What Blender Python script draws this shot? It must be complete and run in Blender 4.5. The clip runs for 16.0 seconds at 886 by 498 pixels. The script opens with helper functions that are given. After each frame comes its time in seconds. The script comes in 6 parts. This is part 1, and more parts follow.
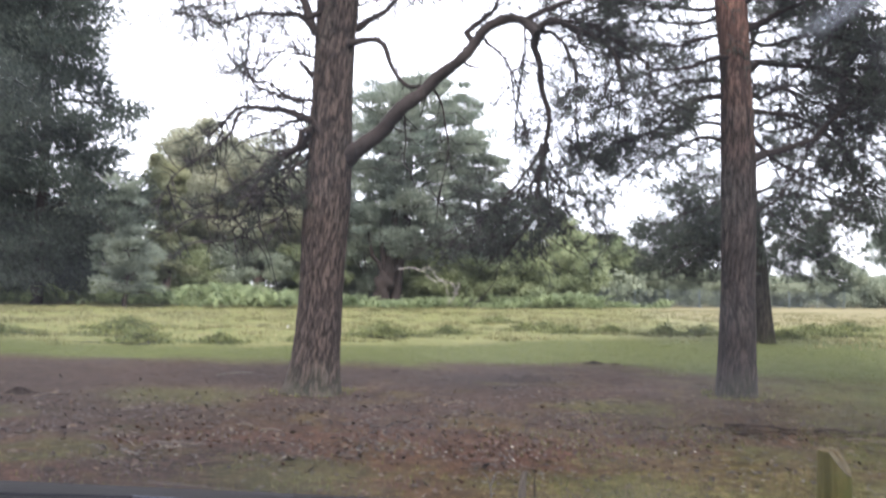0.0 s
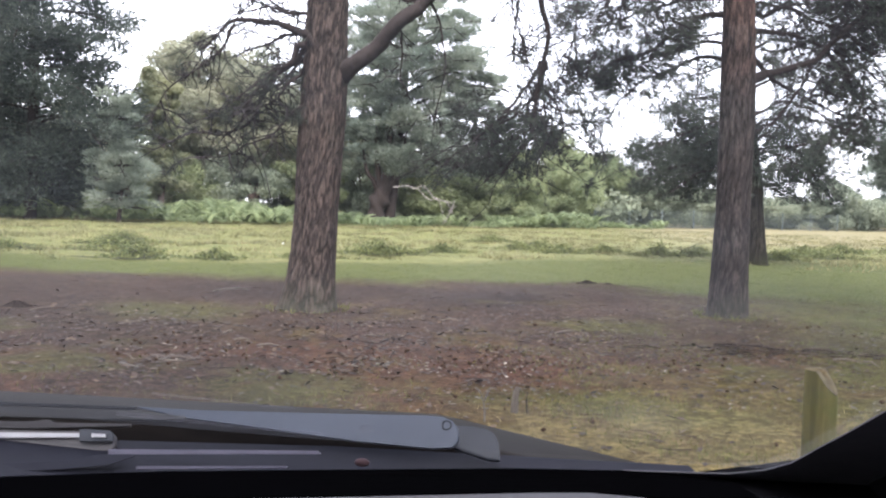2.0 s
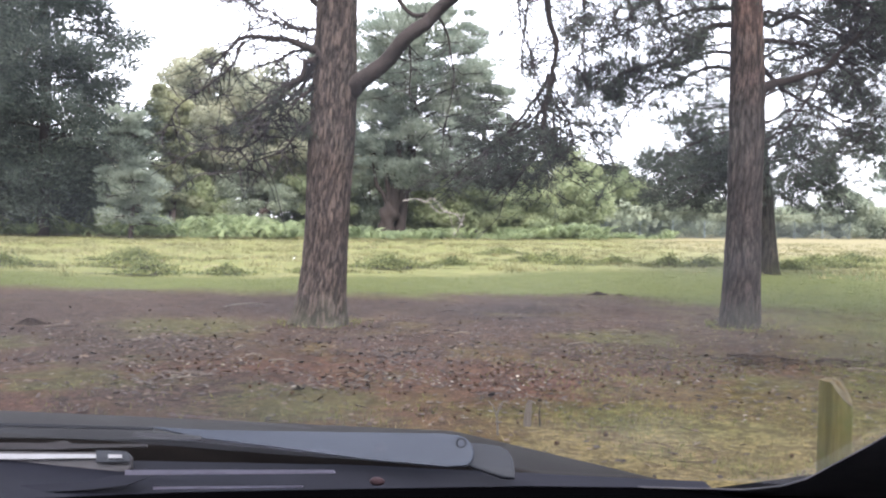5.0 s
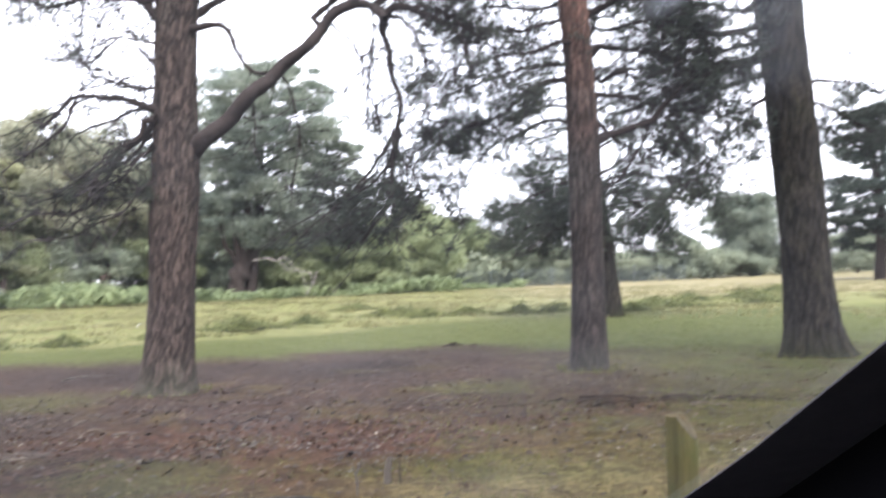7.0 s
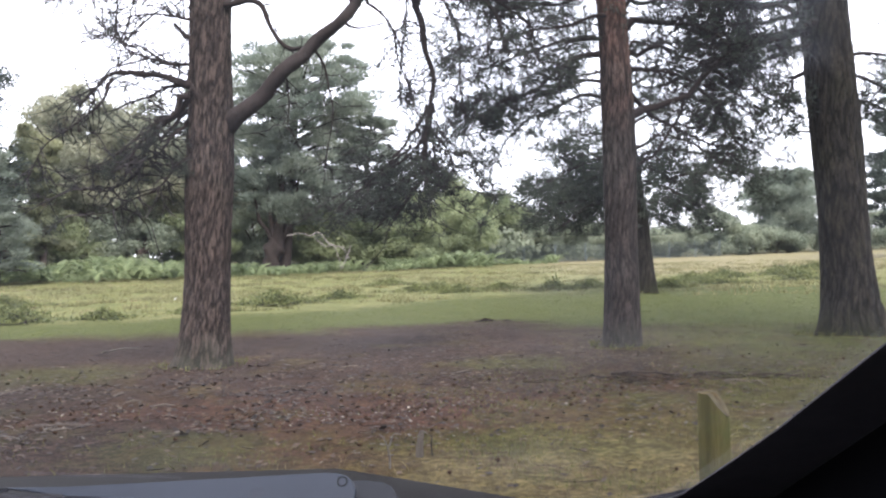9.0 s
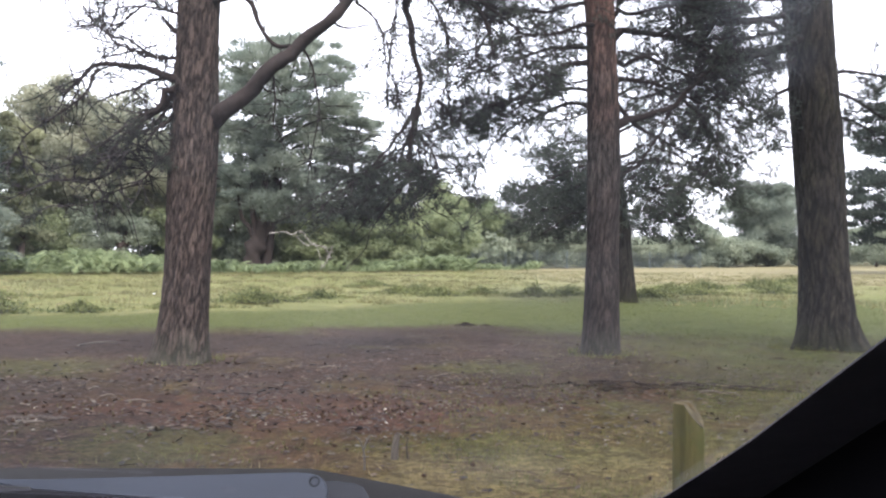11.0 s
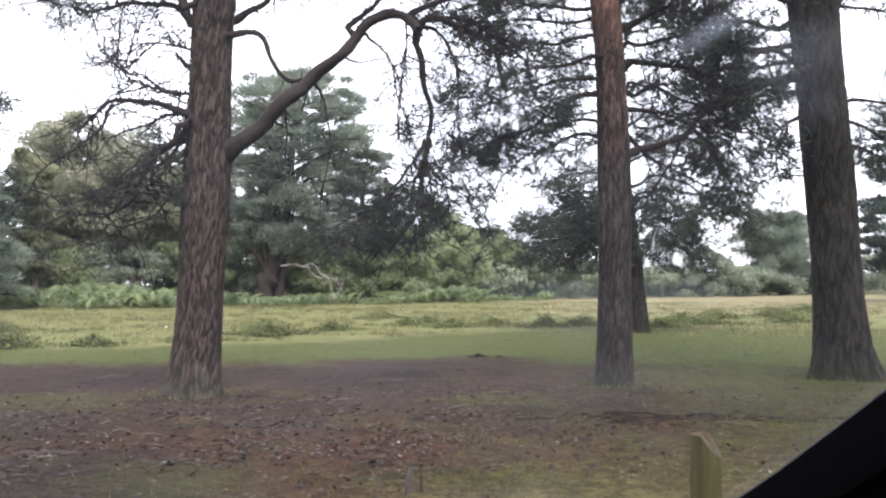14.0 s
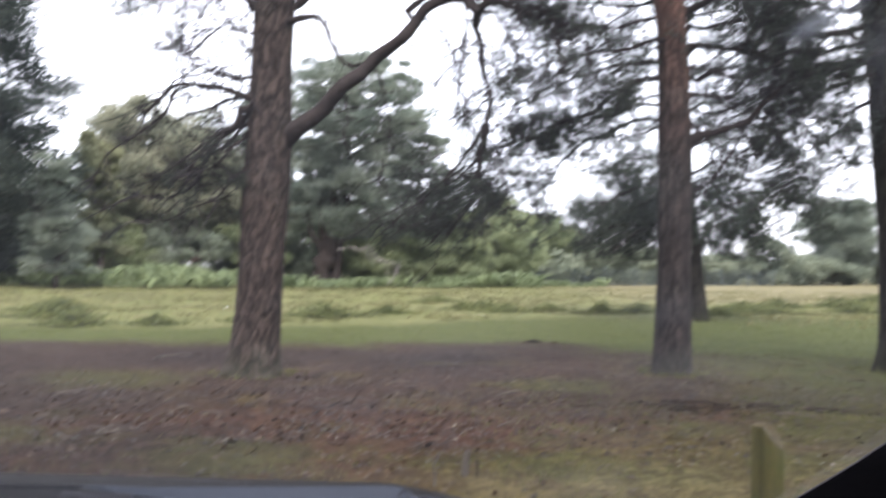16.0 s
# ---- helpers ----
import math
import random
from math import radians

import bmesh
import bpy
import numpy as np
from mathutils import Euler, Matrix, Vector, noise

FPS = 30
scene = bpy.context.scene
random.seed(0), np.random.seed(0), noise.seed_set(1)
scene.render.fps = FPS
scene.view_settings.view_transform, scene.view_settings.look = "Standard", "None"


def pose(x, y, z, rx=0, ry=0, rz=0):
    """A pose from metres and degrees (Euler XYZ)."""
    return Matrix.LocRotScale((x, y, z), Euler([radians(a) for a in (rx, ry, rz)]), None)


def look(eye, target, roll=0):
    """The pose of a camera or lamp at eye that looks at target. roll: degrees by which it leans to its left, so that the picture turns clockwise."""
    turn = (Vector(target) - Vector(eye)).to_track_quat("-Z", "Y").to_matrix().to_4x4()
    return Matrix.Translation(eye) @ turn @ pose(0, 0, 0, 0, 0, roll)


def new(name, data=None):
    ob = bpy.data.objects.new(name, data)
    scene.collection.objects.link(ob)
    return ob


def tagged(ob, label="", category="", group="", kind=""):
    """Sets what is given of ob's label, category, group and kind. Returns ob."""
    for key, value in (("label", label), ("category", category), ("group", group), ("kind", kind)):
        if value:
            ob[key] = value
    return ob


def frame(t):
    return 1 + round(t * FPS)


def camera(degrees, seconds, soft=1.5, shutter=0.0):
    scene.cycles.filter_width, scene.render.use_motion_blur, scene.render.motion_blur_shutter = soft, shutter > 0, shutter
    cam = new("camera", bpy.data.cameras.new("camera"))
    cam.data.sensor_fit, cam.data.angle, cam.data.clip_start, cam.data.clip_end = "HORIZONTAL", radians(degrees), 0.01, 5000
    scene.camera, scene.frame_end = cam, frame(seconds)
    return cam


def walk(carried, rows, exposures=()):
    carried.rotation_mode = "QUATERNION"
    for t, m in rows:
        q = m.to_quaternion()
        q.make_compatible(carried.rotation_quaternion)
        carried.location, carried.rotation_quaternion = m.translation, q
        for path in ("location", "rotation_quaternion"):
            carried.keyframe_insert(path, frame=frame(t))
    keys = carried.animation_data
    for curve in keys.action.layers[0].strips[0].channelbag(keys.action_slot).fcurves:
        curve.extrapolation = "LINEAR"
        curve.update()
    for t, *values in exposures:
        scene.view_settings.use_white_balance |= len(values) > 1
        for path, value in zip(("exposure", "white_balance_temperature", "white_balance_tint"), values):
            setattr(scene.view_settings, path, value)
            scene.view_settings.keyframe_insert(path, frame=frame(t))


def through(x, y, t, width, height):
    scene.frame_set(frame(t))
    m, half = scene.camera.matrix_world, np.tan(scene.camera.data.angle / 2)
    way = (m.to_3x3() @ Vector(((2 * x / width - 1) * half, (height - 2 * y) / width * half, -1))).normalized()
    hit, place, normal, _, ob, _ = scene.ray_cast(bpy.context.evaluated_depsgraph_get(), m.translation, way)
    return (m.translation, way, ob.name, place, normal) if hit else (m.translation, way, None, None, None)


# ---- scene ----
cam = camera(52.63, 16.0, soft=2.2, shutter=0.7)
EYE = Vector((0.0, 0.0, 1.25))
TURNS = [  # seconds; turn to the right, tilt up, lean to the right, in degrees; shift of the eye in metres
    (0.0, -7.35, 2.51, -0.86, 0.007, 0.003, 0.001),
    (0.5, -6.5, -0.21, -0.78, 0.003, -0.002, 0.009),
    (1.0, -5.92, -1.92, 0.25, 0.017, 0.013, 0.002),
    (1.5, -6.15, -3.53, -0.63, 0.012, 0.011, -0.004),
    (2.0, -6.91, -2.69, -1.46, -0.001, -0.001, 0.001),
    (2.5, -6.84, -2.99, -1.43, 0.0, 0.0, 0.0),
    (3.0, -7.35, -2.11, -1.09, -0.002, -0.007, 0.005),
    (5.3, -7.59, -1.9, -0.78, -0.003, -0.007, 0.009),
    (5.5, -6.67, -1.91, -0.75, 0.006, -0.005, 0.005),
    (5.6, -3.25, -0.87, 0.36, 0.012, 0.016, 0.01),
    (5.7, -2.12, -0.38, -0.43, 0.03, 0.025, 0.002),
    (5.8, -0.02, -0.62, -0.27, 0.04, 0.025, -0.001),
    (6.0, 1.48, -0.74, -1.1, 0.034, 0.022, 0.0),
    (6.5, 2.6, -0.99, -2.19, 0.021, 0.019, -0.002),
    (6.7, 2.91, -0.3, -1.42, 0.016, 0.028, 0.005),
    (6.8, 2.73, 1.64, 1.03, 0.013, 0.028, -0.005),
    (6.9, 2.67, 2.46, 1.43, 0.009, 0.027, -0.005),
    (7.0, 1.78, 1.56, 1.71, 0.009, 0.025, 0.004),
    (7.5, 0.48, 0.58, 1.61, 0.015, 0.021, 0.007),
    (8.0, 0.06, 0.13, 1.55, 0.014, 0.019, 0.006),
    (8.5, 0.19, -0.13, 1.99, 0.015, 0.018, 0.006),
    (9.0, -0.38, 0.05, 1.51, 0.014, 0.015, 0.007),
    (9.5, 0.56, -1.72, 1.17, 0.016, 0.019, 0.003),
    (9.7, 1.11, -0.6, 1.06, 0.02, 0.022, 0.004),
    (11.8, 0.37, 1.06, -0.78, 0.008, 0.015, 0.008),
    (12.0, 0.04, 1.7, -0.11, 0.006, 0.015, 0.009),
    (12.5, 0.29, 2.34, 0.64, 0.009, 0.01, 0.007),
    (13.0, 0.17, 2.1, 0.05, 0.006, 0.01, 0.008),
    (13.5, 0.11, 2.1, 0.05, 0.005, 0.011, 0.01),
    (14.0, 0.06, 2.24, 0.12, 0.007, 0.011, 0.009),
    (14.5, -0.03, 2.54, 0.31, 0.009, 0.009, 0.009),
    (15.0, -0.1, 2.59, 0.2, 0.006, 0.009, 0.007),
    (15.5, -0.65, 2.58, 0.35, 0.003, 0.005, 0.007),
    (15.9, -2.38, 2.02, -0.3, -0.009, 0.002, 0.008),
    (16.0, -3.47, 1.25, -0.64, -0.014, 0.0, 0.008),
]


def aim(turn, tilt, lean, *shift):
    a, b = radians(turn), radians(tilt)
    eye = EYE + Vector(shift)
    way = Vector((math.sin(a) * math.cos(b), math.cos(a) * math.cos(b), math.sin(b)))
    return look(eye, eye + way, -lean)


STOPS = [(0.0, 1.85), (0.5, 1.75), (1.0, 1.70), (1.5, 1.80), (2.0, 2.07), (2.5, 2.20), (3.0, 2.30), (5.5, 2.30), (6.0, 2.22), (6.5, 2.17), (7.0, 2.15),
         (7.5, 1.95), (8.0, 1.87), (8.5, 1.80), (9.5, 1.76), (12.0, 1.84), (12.5, 1.80), (13.5, 1.66), (16.0, 1.67)]      # seconds, stops
walk(cam, [(row[0], aim(*row[1:])) for row in TURNS], [(t, e, 6140, 17) for t, e in STOPS])

# ---- daylight: a bright overcast sky, weak wide sun ----
SUN_EL, SUN_AZ = 50.0, 166.0      # degrees; azimuth to the right of +y
world = bpy.data.worlds.new("overcast")
scene.world = world
world.use_nodes = True
wn, wl = world.node_tree.nodes, world.node_tree.links
wn.clear()
w_out = wn.new("ShaderNodeOutputWorld")
w_bg = wn.new("ShaderNodeBackground")
w_sky = wn.new("ShaderNodeTexSky")
w_sky.sky_type, w_sky.sun_disc = "NISHITA", False
w_sky.sun_elevation, w_sky.sun_rotation = radians(SUN_EL), radians(SUN_AZ)
w_dim = wn.new("ShaderNodeVectorMath")
w_dim.operation = "SCALE"
w_dim.inputs["Scale"].default_value = 0.12
w_noise = wn.new("ShaderNodeTexNoise")
w_noise.inputs["Scale"].default_value, w_noise.inputs["Detail"].default_value = 2.2, 5.0
w_ramp = wn.new("ShaderNodeValToRGB")
w_ramp.color_ramp.elements[0].position, w_ramp.color_ramp.elements[1].position = 0.3, 0.7
w_ramp.color_ramp.elements[0].color = (1.02, 1.04, 1.07, 1)
w_ramp.color_ramp.elements[1].color = (1.28, 1.28, 1.28, 1)
w_mix = wn.new("ShaderNodeMix")
w_mix.data_type = "RGBA"
w_mix.inputs["Factor"].default_value = 0.86
wl.new(w_sky.outputs["Color"], w_dim.inputs[0])
wl.new(w_dim.outputs["Vector"], w_mix.inputs["A"])
wl.new(w_noise.outputs["Fac"], w_ramp.inputs["Fac"])
wl.new(w_ramp.outputs["Color"], w_mix.inputs["B"])
wl.new(w_mix.outputs["Result"], w_bg.inputs["Color"])
w_bg.inputs["Strength"].default_value = 0.95
wl.new(w_bg.outputs["Background"], w_out.inputs["Surface"])

sun = new("sun", bpy.data.lights.new("sun", "SUN"))
sun.data.energy, sun.data.angle, sun.data.color = 2.6, radians(25), (1.0, 0.94, 0.85)
a, b = radians(SUN_AZ), radians(SUN_EL)
sun.matrix_world = look((0, 0, 30), (-30 * math.sin(a) * math.cos(b), -30 * math.cos(a) * math.cos(b), 30 - 30 * math.sin(b)))

# ---- materials ----


class Mat:
    """A node material with a few shorthands."""

    def __init__(self, name, rough=0.8, metal=0.0, spec=0.3):
        self.m = bpy.data.materials.new(name)
        self.m.use_nodes = True
        self.n, self.l = self.m.node_tree.nodes, self.m.node_tree.links
        self.bsdf = self.n["Principled BSDF"]
        self.bsdf.inputs["Roughness"].default_value = rough
        self.bsdf.inputs["Metallic"].default_value = metal
        self.bsdf.inputs["Specular IOR Level"].default_value = spec
        self.pos = self.n.new("ShaderNodeNewGeometry")

    def noise(self, scale, detail=4.0, rough=0.6, stretch=None, src=None):
        t = self.n.new("ShaderNodeTexNoise")
        t.inputs["Scale"].default_value, t.inputs["Detail"].default_value = scale, detail
        t.inputs["Roughness"].default_value = rough
        src = src or self.pos.outputs["Position"]
        if stretch:
            k = self.n.new("ShaderNodeVectorMath")
            k.operation = "MULTIPLY"
            k.inputs[1].default_value = stretch
            self.l.new(src, k.inputs[0])
            src = k.outputs["Vector"]
        self.l.new(src, t.inputs["Vector"])
        return t.outputs["Fac"]

    def ramp(self, fac, *stops):
        r = self.n.new("ShaderNodeValToRGB")
        e = r.color_ramp.elements
        while len(e) < len(stops):
            e.new(0.5)
        for k, (p, c) in zip(e, stops):
            k.position = p
            k.color = (c, c, c, 1) if isinstance(c, (int, float)) else (*c, 1)
        self.l.new(fac, r.inputs["Fac"])
        return r.outputs["Color"]

    def mix(self, fac, x, y, mode="MIX"):
        m = self.n.new("ShaderNodeMix")
        m.data_type, m.blend_type = "RGBA", mode
        for socket, v in ((m.inputs["Factor"], fac), (m.inputs["A"], x), (m.inputs["B"], y)):
            if isinstance(v, (int, float)):
                socket.default_value = v
            elif isinstance(v, tuple):
                socket.default_value = (*v, 1)
            else:
                self.l.new(v, socket)
        return m.outputs["Result"]

    def calc(self, op, x, y=0.0):
        m = self.n.new("ShaderNodeMath")
        m.operation = op
        for socket, v in ((m.inputs[0], x), (m.inputs[1], y)):
            if isinstance(v, (int, float)):
                socket.default_value = v
            else:
                self.l.new(v, socket)
        return m.outputs["Value"]

    def color(self, c):
        if isinstance(c, tuple):
            self.bsdf.inputs["Base Color"].default_value = (*c, 1)
        else:
            self.l.new(c, self.bsdf.inputs["Base Color"])
        return self

    def bump(self, fac, strength=0.4, dist=0.02):
        b = self.n.new("ShaderNodeBump")
        b.inputs["Strength"].default_value, b.inputs["Distance"].default_value = strength, dist
        self.l.new(fac, b.inputs["Height"])
        self.l.new(b.outputs["Normal"], self.bsdf.inputs["Normal"])
        return self

    def leafy(self, c, through=0.35):
        """Lets light through a leaf."""
        t = self.n.new("ShaderNodeBsdfTranslucent")
        m = self.n.new("ShaderNodeMixShader")
        m.inputs["Fac"].default_value = through
        self.l.new(c, t.inputs["Color"])
        self.l.new(self.bsdf.outputs["BSDF"], m.inputs[1])
        self.l.new(t.outputs["BSDF"], m.inputs[2])
        self.l.new(m.outputs["Shader"], self.n["Material Output"].inputs["Surface"])
        return self


def foliage(name, dark, mid, light, patch=0.5, through=0.3, rough=0.65):
    k = Mat(name, rough, spec=0.2)
    c = k.ramp(k.pos.outputs["Random Per Island"], (0.0, dark), (0.55, mid), (1.0, light))
    big = k.ramp(k.noise(patch, 3), (0.3, (0.62, 0.66, 0.66)), (0.7, (1.25, 1.2, 1.1)))
    c = k.mix(1.0, c, big, "MULTIPLY")
    k.color(c)
    return k.leafy(c, through).m


def bark(name, plate, plate2, furrow, upper=None, upper_from=5.0, upper_to=8.0, crust=(0.066, 0.061, 0.052)):
    """Plated bark: 'edge' is the distance from a plate's rim, 'plate' tells one plate from the next."""
    k = Mat(name, 0.9, spec=0.15)
    e = k.n.new("ShaderNodeAttribute")
    e.attribute_name = "edge"
    p = k.n.new("ShaderNodeAttribute")
    p.attribute_name = "plate"
    c = k.mix(k.ramp(p.outputs["Fac"], (0.36, 0.0), (0.62, 1.0)), plate2, plate)
    c = k.mix(k.calc("MULTIPLY", k.noise(26, 4, 0.7, (1, 1, 0.25)), 0.7), c, (0.03, 0.025, 0.023))
    lichen = k.ramp(k.noise(1.7, 5, 0.7), (0.52, 0.0), (0.72, 0.5))
    c = k.mix(lichen, c, crust)
    if upper:
        z = k.n.new("ShaderNodeSeparateXYZ")
        k.l.new(k.pos.outputs["Position"], z.inputs["Vector"])
        zz = k.calc("ADD", z.outputs["Z"], k.calc("MULTIPLY", k.noise(1.3, 4), 2.2))
        r = k.n.new("ShaderNodeMapRange")
        r.inputs["From Min"].default_value, r.inputs["From Max"].default_value = upper_from + 1.1, upper_to + 1.1
        k.l.new(zz, r.inputs["Value"])
        flaky = k.mix(k.noise(9, 5, 0.7), upper, (0.140, 0.078, 0.058))
        c = k.mix(r.outputs["Result"], c, flaky)
    plates = k.ramp(e.outputs["Fac"], (0.0, 0.0), (0.36, 1.0))
    if upper:
        plates = k.calc("MAXIMUM", plates, k.calc("MULTIPLY", r.outputs["Result"], 0.75))
    c = k.mix(plates, furrow, c)
    flake = k.ramp(k.noise(38, 5, 0.75, (1, 1, 0.28)), (0.38, (0.55, 0.55, 0.56)), (0.5, (1.0, 1.0, 1.0)), (0.64, (1.6, 1.58, 1.56)))
    c = k.mix(1.0, c, flake, "MULTIPLY")
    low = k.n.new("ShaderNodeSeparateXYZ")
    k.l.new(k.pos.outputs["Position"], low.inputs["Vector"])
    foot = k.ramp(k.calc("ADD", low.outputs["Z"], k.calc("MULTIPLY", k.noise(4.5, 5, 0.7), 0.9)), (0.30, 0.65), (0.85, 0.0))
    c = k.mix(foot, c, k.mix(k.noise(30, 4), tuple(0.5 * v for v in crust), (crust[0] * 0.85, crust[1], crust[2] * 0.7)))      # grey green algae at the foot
    k.color(c)
    k.bump(k.noise(60, 5, 0.75, (1, 1, 0.4)), 0.8, 0.012)
    return k.m


def plain_bark(name, c1, c2):
    k = Mat(name, 0.9, spec=0.15)
    k.color(k.mix(k.noise(5, 6, 0.7, (1, 1, 0.4)), c1, c2))
    k.bump(k.noise(30, 4, 0.7, (1, 1, 0.3)), 0.7, 0.03)
    return k.m


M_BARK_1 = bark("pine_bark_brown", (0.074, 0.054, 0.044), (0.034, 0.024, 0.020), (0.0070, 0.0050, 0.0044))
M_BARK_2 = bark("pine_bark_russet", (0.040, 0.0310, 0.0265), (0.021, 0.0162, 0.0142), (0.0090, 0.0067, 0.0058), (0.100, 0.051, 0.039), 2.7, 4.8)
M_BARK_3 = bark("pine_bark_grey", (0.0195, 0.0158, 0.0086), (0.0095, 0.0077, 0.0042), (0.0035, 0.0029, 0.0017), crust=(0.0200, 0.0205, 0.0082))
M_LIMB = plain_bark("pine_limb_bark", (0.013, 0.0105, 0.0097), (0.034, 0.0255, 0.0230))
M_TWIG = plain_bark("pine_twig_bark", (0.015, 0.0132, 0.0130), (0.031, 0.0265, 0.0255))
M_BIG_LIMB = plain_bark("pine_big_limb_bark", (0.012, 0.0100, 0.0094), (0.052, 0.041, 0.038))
M_FARBARK = plain_bark("far_trunk_bark", (0.0420, 0.0336, 0.0288), (0.0900, 0.0660, 0.0540))
M_REDBARK = plain_bark("far_pine_bark", (0.013, 0.0108, 0.0098), (0.038, 0.0285, 0.0245))
M_BIRCH = plain_bark("birch_bark", (0.113, 0.108, 0.099), (0.248, 0.239, 0.225))
M_BLEACHED = plain_bark("bleached_wood", (0.10, 0.09, 0.08), (0.26, 0.24, 0.22))
M_DEADWOOD = plain_bark("dead_wood", (0.065, 0.058, 0.050), (0.140, 0.125, 0.113))
M_NEEDLE = foliage("pine_needles", (0.025, 0.031, 0.026), (0.039, 0.049, 0.039), (0.066, 0.077, 0.056), 0.8, 0.35)
# far needles are paler than the near ones to stand in for haze
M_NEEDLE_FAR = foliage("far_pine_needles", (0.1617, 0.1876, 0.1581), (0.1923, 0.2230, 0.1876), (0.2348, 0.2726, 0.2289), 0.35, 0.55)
M_NEEDLE_DARK = foliage("dark_pine_needles", (0.0250, 0.0340, 0.0300), (0.0430, 0.0555, 0.0485), (0.0760, 0.0905, 0.0770), 0.3, 0.4)
# oak, shrub and hedge leaves raised in tone too, for haze and open light
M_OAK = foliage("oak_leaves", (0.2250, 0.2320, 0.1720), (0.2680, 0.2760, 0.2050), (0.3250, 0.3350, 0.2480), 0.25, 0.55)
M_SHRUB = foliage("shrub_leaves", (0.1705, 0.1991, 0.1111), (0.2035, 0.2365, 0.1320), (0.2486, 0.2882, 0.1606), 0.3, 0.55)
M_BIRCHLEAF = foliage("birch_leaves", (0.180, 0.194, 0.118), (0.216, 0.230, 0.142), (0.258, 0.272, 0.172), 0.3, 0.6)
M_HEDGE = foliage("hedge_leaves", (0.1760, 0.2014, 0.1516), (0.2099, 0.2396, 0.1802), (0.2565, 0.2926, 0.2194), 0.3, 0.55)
M_BRACKEN = foliage("bracken_fronds", (0.1197, 0.1558, 0.0804), (0.1574, 0.1968, 0.1017), (0.2091, 0.2501, 0.1361), 0.5, 0.5)
M_HEATH = foliage("heath_leaves", (0.0660, 0.0800, 0.0320), (0.1000, 0.1170, 0.0450), (0.1600, 0.1700, 0.0680), 1.2)
M_GRASS = foliage("short_grass", (0.0540, 0.0660, 0.0175), (0.0930, 0.1030, 0.0310), (0.1720, 0.1600, 0.0600), 0.9)
M_MOWN = foliage("mown_turf", (0.052, 0.069, 0.019), (0.062, 0.079, 0.022), (0.076, 0.091, 0.027), 0.9)
M_DRY = foliage("dry_near_grass", (0.075, 0.060, 0.026), (0.135, 0.105, 0.048), (0.23, 0.185, 0.10), 0.9)
M_TUSSOCK = foliage("tussock_grass", (0.0506, 0.0570, 0.0212), (0.0874, 0.0902, 0.0359), (0.1426, 0.1270, 0.0589), 0.6)
M_STRAW = foliage("dry_heath_grass", (0.0968, 0.0982, 0.0475), (0.1486, 0.1399, 0.0714), (0.2229, 0.2035, 0.1190), 0.3)


